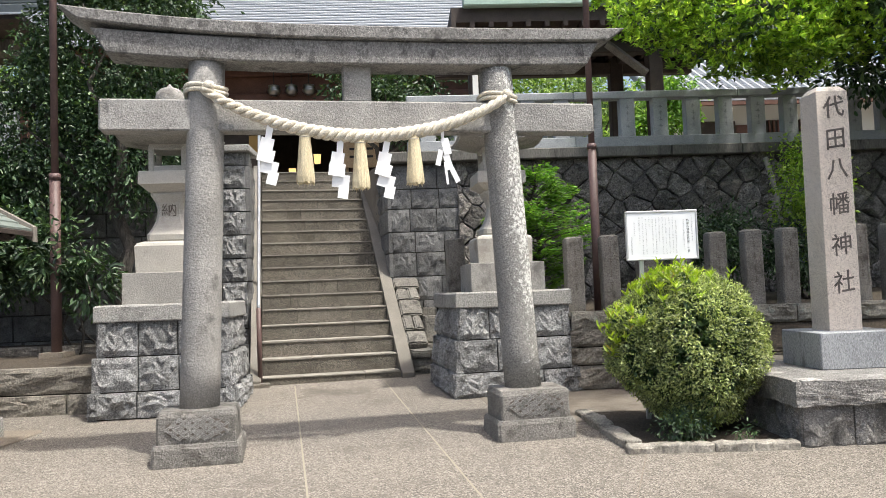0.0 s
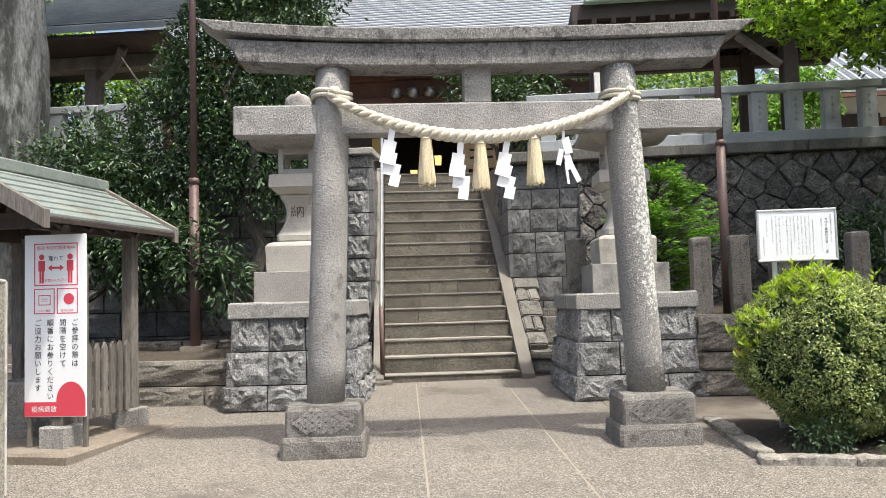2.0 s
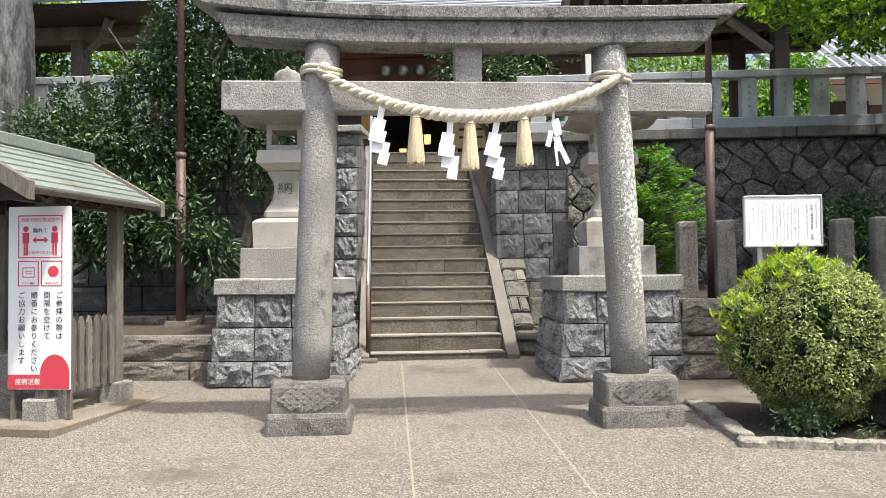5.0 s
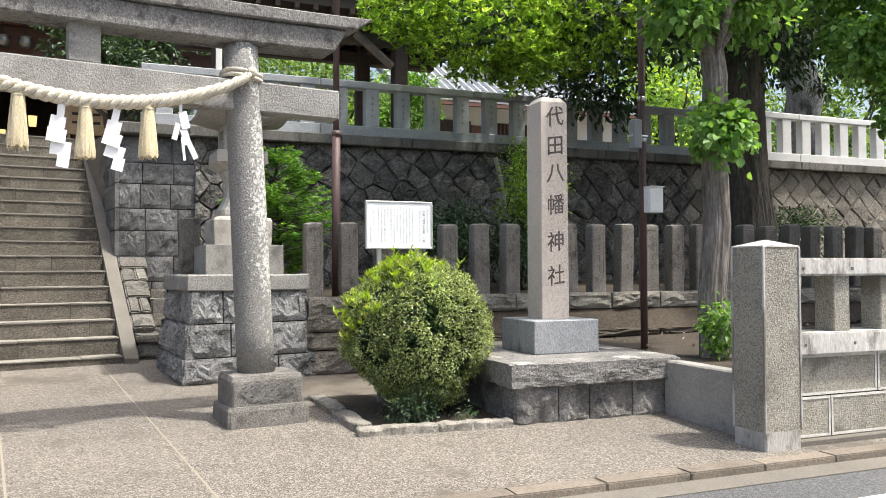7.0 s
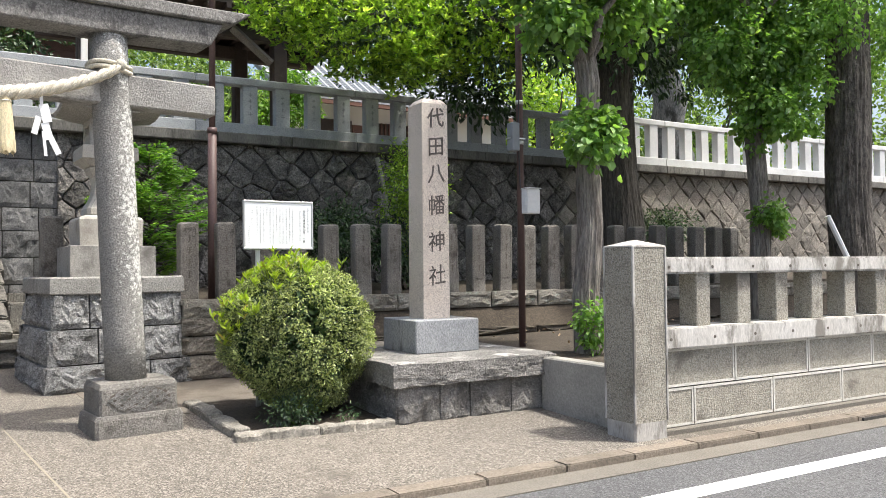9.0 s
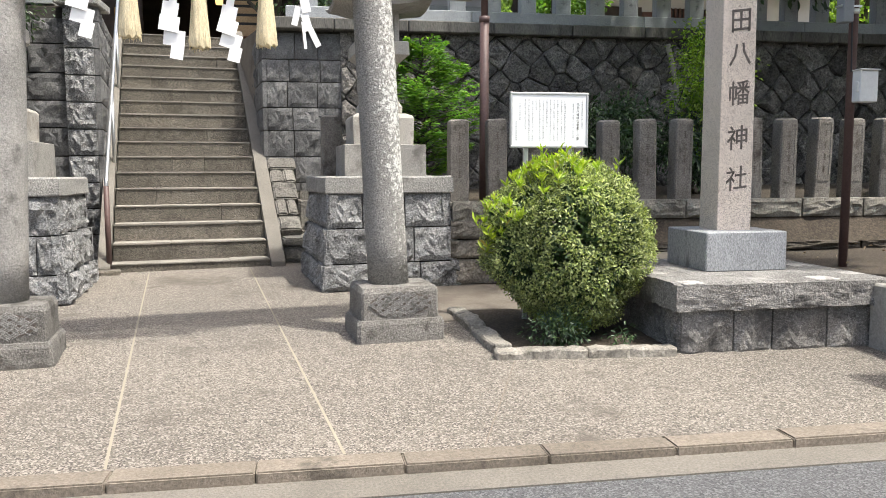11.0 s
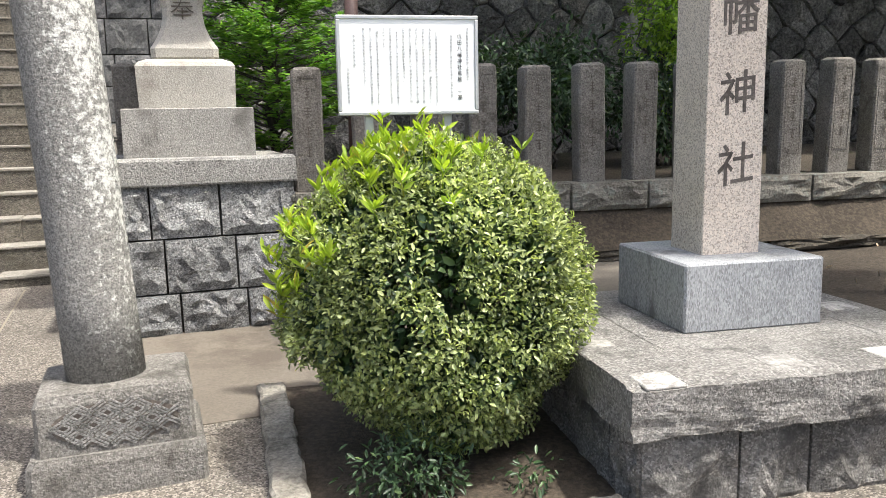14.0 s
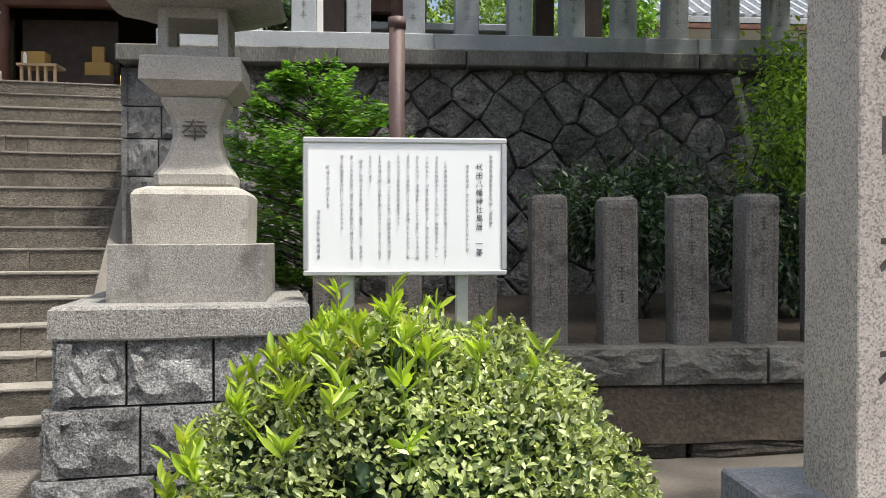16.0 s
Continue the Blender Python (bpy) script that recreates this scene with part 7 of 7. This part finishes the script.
# yew beside the lantern
t = thing("yew_shrub", (1.62, 9.25, 0.85), "bright green yew with layered flat sprays", "shrub")
trunk(t, (1.6, 9.3, 0.7), (1.62, 9.3, 2.3), 0.04, 0.015, M_BARK_DARK, 11, 8)
rng = np.random.default_rng(15)
pl, ow = [], []
sprays = bmesh.new()
for i in range(150):
    zz = rng.uniform(1.15, 2.52)
    rad = 0.62 * min(1.0, (2.62 - zz) / 0.62) ** 0.7 * min(1.0, 0.55 + (zz - 1.1) / 1.1)
    a = rng.uniform(0, 2 * math.pi)
    tip = np.array([1.63 + math.cos(a) * rad, 9.25 + math.sin(a) * rad * 0.8, zz + 0.03])
    root_ = np.array([1.62, 9.27, zz - 0.12 + rng.uniform(-0.05, 0.05)])
    tube(sprays, [root_, (root_ + tip) / 2 + np.array([0, 0, 0.02]), tip], [0.007, 0.005, 0.002], 4)
    for k in range(125):
        f = rng.uniform(0.42, 1.05)
        side = rng.normal(0, 0.045) * (1.3 - 0.5 * f)
        p = root_ + (tip - root_) * f + np.array([-math.sin(a) * side, math.cos(a) * side, rng.normal(0, 0.010) - 0.35 * abs(side)])
        pl.append(p)
        s_ = 1 if side > 0 else -1
        ow.append([math.cos(a) * 0.7 - math.sin(a) * s_, math.sin(a) * 0.7 + math.cos(a) * s_, 0.1])
ob = new("needles", leaves_mesh("needles", np.array(pl), np.array(ow), 0.0165, rng, L_YEW, 3.0, 0.05, 0.35, 0.05))
ob.parent = t
ob.matrix_parent_inverse = t.matrix_basis.inverted()
part("twig_layer", sprays, M_BARK_DARK, t)

# shrubs between posts and wall
for i, (c, r, k, mat, seed, lab) in enumerate((((3.75, 9.3, 1.55), (0.75, 0.4, 0.42), 210, L_DARK, 40, "low dark azalea shrub behind the stone posts"),
                                               ((4.95, 9.3, 2.1), (0.48, 0.4, 0.85), 200, L_BRIGHT, 41, "upright fresh green shrub behind the stone posts"),
                                               ((4.75, 9.2, 1.35), (0.5, 0.35, 0.42), 120, L_DARK, 42, "low dark shrub at the wall's foot"),
                                               ((9.6, 9.4, 1.7), (0.8, 0.5, 0.4), 120, L_DARK, 43, "low dark shrub before the far wall"))):
    t = thing("shrub", (c[0], c[1], 0.9), lab, "shrub")
    for q in range(4):
        trunk(t, (c[0] + 0.04 * q, c[1], 0.85), (c[0] - 0.3 + 0.2 * q, c[1], c[2]), 0.018, 0.006, M_BARK_DARK, seed + q, 6, 0.1, "stem")
    crown(t, [(c, r)], k, 20, 0.11, 0.026, mat, seed, shell=0.3, long=2.1)

# broadleaf crown that leans over the memorial stone
t = thing("broadleaf_tree", (8.75, 9.55, 0.9), "big dark-barked tree whose bright crown leans over the wall", "tree")
furrowed_trunk(t, (8.75, 9.5, 0.7), (8.85, 9.7, 7.5), 0.40, 0.26, M_BARK_DARK, 50, 0.10, 0.02)
limbs(t, (8.8, 9.6, 4.6), [(6.6, 9.6, 5.0), (5.2, 9.5, 4.7), (4.2, 9.5, 4.5), (10.5, 9.0, 5.4), (8.0, 8.0, 5.6)], 0.13, M_BARK_DARK, 51)
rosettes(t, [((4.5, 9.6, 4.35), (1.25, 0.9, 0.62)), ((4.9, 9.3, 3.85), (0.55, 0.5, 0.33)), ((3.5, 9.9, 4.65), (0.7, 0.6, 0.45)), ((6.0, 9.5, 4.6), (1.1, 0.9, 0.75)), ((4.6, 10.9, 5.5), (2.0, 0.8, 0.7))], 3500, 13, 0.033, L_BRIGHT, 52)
# dark leaves between the rosettes: the crown's inner shade put into leaf colour
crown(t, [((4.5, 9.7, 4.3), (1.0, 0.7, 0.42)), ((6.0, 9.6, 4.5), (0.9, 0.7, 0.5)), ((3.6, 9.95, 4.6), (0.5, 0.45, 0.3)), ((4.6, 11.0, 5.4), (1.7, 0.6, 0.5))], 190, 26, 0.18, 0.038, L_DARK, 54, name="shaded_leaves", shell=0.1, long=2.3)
# high crown out of view, added to keep light off the wall
crown(t, [((9.6, 9.6, 7.6), (2.0, 1.6, 1.0))], 260, 26, 0.4, 0.09, L_DARK, 55, name="upper_crown", shell=0.3, long=2.2)
# inner leaves take the same dark colour as painted shade
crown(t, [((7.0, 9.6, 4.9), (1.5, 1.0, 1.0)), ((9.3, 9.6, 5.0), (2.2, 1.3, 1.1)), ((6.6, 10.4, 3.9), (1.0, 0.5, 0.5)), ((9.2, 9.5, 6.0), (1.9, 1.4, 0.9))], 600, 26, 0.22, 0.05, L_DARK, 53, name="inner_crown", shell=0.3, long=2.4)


def ginkgo(x, y, r, top, tufts, seed, label):
    t = thing("ginkgo_tree", (x, y, 0.38), label, "tree", "ginkgo trees behind the road fence")
    furrowed_trunk(t, (x, y, 0.2), (x + 0.05, y + 0.08, top), r, r * 0.72, M_BARK, seed, 0.16, 0.012)
    limbs(t, (x, y, top - 1.8), [(x - 0.7, y, top - 0.9), (x + 0.8, y + 0.2, top - 0.7), (x + 0.1, y - 0.7, top - 0.8)], r * 0.4, M_BARK, seed + 1)
    lobes = [((x + a, y + b, c), (q, q, q * 0.8)) for a, b, c, q in tufts]
    crown(t, lobes, int(85 * sum(l[1][0] for l in lobes) / 0.4), 24, 0.10, 0.066, L_GINKGO, seed + 2, shell=0.25, long=1.1, droop=0.5)
    return t


# last two tufts lie above the view, added to shade the bank behind
ginkgo(4.80, 5.62, 0.125, 4.8, ((-0.02, -0.15, 2.30, 0.30), (0.02, -0.12, 2.42, 0.22), (-0.3, 0.0, 3.35, 0.42), (0.35, 0.1, 3.5, 0.45), (0.1, -0.1, 4.1, 0.7), (-0.7, 0.1, 3.9, 0.5), (0.9, 0.3, 4.0, 0.55), (0.9, 1.5, 6.3, 1.3), (-0.3, 1.1, 6.5, 1.1)), 60, "ginkgo tree with ridged bark behind the gate post")
ginkgo(8.97, 7.05, 0.14, 6.0, ((0.0, -0.2, 3.1, 0.55), (0.3, -0.1, 3.7, 0.75), (-0.5, 0.0, 3.9, 0.6), (0.6, 0.1, 4.6, 0.9), (-0.6, 0.2, 4.9, 0.9), (0.05, -0.2, 1.75, 0.26)), 63, "ginkgo tree with a leafy tuft above the road fence")
t = thing("shoot_tuft", (4.72, 5.45, 0.38), "fresh leafy shoots at the ginkgo's foot", "plant")
crown(t, [((4.70, 5.42, 0.62), (0.16, 0.14, 0.22))], 34, 14, 0.08, 0.036, L_GINKGO, 66, name="leaves", long=1.3)
t = thing("street_tree", (10.4, 6.65, 0.3), "thick dark-barked tree behind the road fence", "tree")
furrowed_trunk(t, (10.4, 6.65, 0.1), (10.45, 6.7, 7.0), 0.295, 0.27, M_BARK_STREET, 70, 0.12, 0.004)
limbs(t, (10.4, 6.7, 5.0), [(12, 6.5, 6.0), (9.2, 6.4, 6.2), (10.5, 5.2, 6.2)], 0.12, M_BARK_DARK, 71)
crown(t, [((10.6, 6.4, 5.6), (1.6, 1.2, 0.9)), ((12.2, 6.6, 4.6), (1.2, 1.0, 0.9)), ((9.6, 6.2, 4.4), (0.7, 0.6, 0.45))], 520, 24, 0.2, 0.048, L_GINKGO, 72, shell=0.3, long=1.4, droop=0.5)
tube_ = thing("white_pipe", (9.6, 6.6, 1.0), "white plastic pipe leaning at the fence", "pipe")
part("tube", tubed([(9.35, 6.3, 1.75), (9.6, 6.2, 1.2), (9.7, 6.2, 0.4)], 0.035, 8), M_BOXWHITE, tube_)

# trees of the precinct, behind the balustrades
FAR = [((-0.2, 18.5), 5.2, 1.5, L_DARK, 80, "dark clipped tree beside the hall"), ((-8.6, 17.6), 5.4, 1.8, L_FAR, 81, "sunlit tree in the upper precinct"),
       ((2.6, 25.0), 6.2, 2.6, L_FAR, 82, "sunlit tree behind the pavilion"), ((6.2, 24.0), 6.0, 2.6, L_FAR, 83, "sunlit tree behind the pavilion"),
       ((10.5, 25.0), 6.8, 3.0, L_FAR, 84, "sunlit tree behind the house"), ((15.0, 20.0), 6.0, 2.8, L_BRIGHT, 85, "bright broadleaf tree in the precinct"),
       ((20.0, 18.0), 6.0, 2.8, L_FAR, 86, "sunlit tree along the precinct's edge"), ((-11.5, 17.0), 6.5, 2.8, L_BRIGHT, 87, "bright tree at the precinct's edge"),
       ((-3.9, 12.2), 5.9, 1.0, L_DARK, 88, "evergreen tree above the stone wall"), ((26.0, 16.0), 6.0, 3.0, L_FAR, 89, "sunlit tree far along the wall"),
       ((-16.0, 13.0), 6.0, 3.0, L_DARK, 91, "dark tree far behind the shelter"), ((4.6, 20.0), 4.4, 1.1, L_FAR, 92, "small sunlit shrubby tree behind the balustrade"), ((6.0, 17.6), 4.9, 1.0, L_YEW, 93, "light green maple behind the balustrade")]
for (fx, fy), fz, fr, mat, seed, lab in FAR:
    t = thing("precinct_tree", (fx, fy, 3.0), lab, "tree")
    trunk(t, (fx, fy, 2.9), (fx + 0.1, fy, fz), 0.05 + fr * 0.06, 0.06, M_BARK_DARK, seed, 12, 0.03)
    limbs(t, (fx, fy, fz - fr * 0.8), [(fx - fr * 0.6, fy, fz), (fx + fr * 0.6, fy, fz + 0.2), (fx, fy - fr * 0.5, fz + 0.4)], 0.05 + fr * 0.02, M_BARK_DARK, seed)
    r2 = random.Random(seed)
    lobes = [((fx + r2.uniform(-0.6, 0.6) * fr, fy + r2.uniform(-0.4, 0.4) * fr, fz + r2.uniform(-0.7, 0.7) * fr), (fr * 0.62, fr * 0.55, fr * 0.5)) for _ in range(7)]
    crown(t, lobes, int(150 + 75 * fr), 20, 0.13 * fr, 0.035 + 0.018 * fr, mat, seed, shell=0.35, long=1.9)
# white bark cherry trunk seen over the white balustrade
t = thing("cherry_tree", (14.5, 13.0, 3.0), "pale-barked tree behind the white balustrade", "tree")
trunk(t, (14.3, 13.5, 2.9), (13.6, 13.5, 8.0), 0.45, 0.3, M_BARK_BIG, 95, 18, 0.04)
crown(t, [((14.0, 13.5, 8.0), (2.6, 1.6, 1.6))], 300, 20, 0.3, 0.06, L_FAR, 96)
t = thing("hedge", (13.0, 30.0, 3.0), "far wood beyond the precinct", "trees", kind="stuff")
crown(t, [((x_, 33.0 + (x_ % 3), 4.2 + (x_ * 1.7) % 3.4), (3.4, 2.5, 3.2)) for x_ in range(-34, 44, 5)], 2000, 16, 0.9, 0.17, L_FAR, 97, name="leaves", shell=0.5)
# dry leaves on soil and paving
rng = np.random.default_rng(99)
k = 90
pp = np.stack([rng.uniform(4.2, 9.0, k), rng.uniform(5.5, 7.7, k), np.full(k, 0.425)], 1)
lit = new("leaf_litter", leaves_mesh("leaf_litter", pp, np.tile([[1.0, 0.0, 0.0]], (k, 1)), 0.02, rng, M_WOODPALE, 1.8, 0.0, 1.0, 0.05))
tagged(lit, "scattered dry brown leaves on the earth", "leaves", kind="stuff")
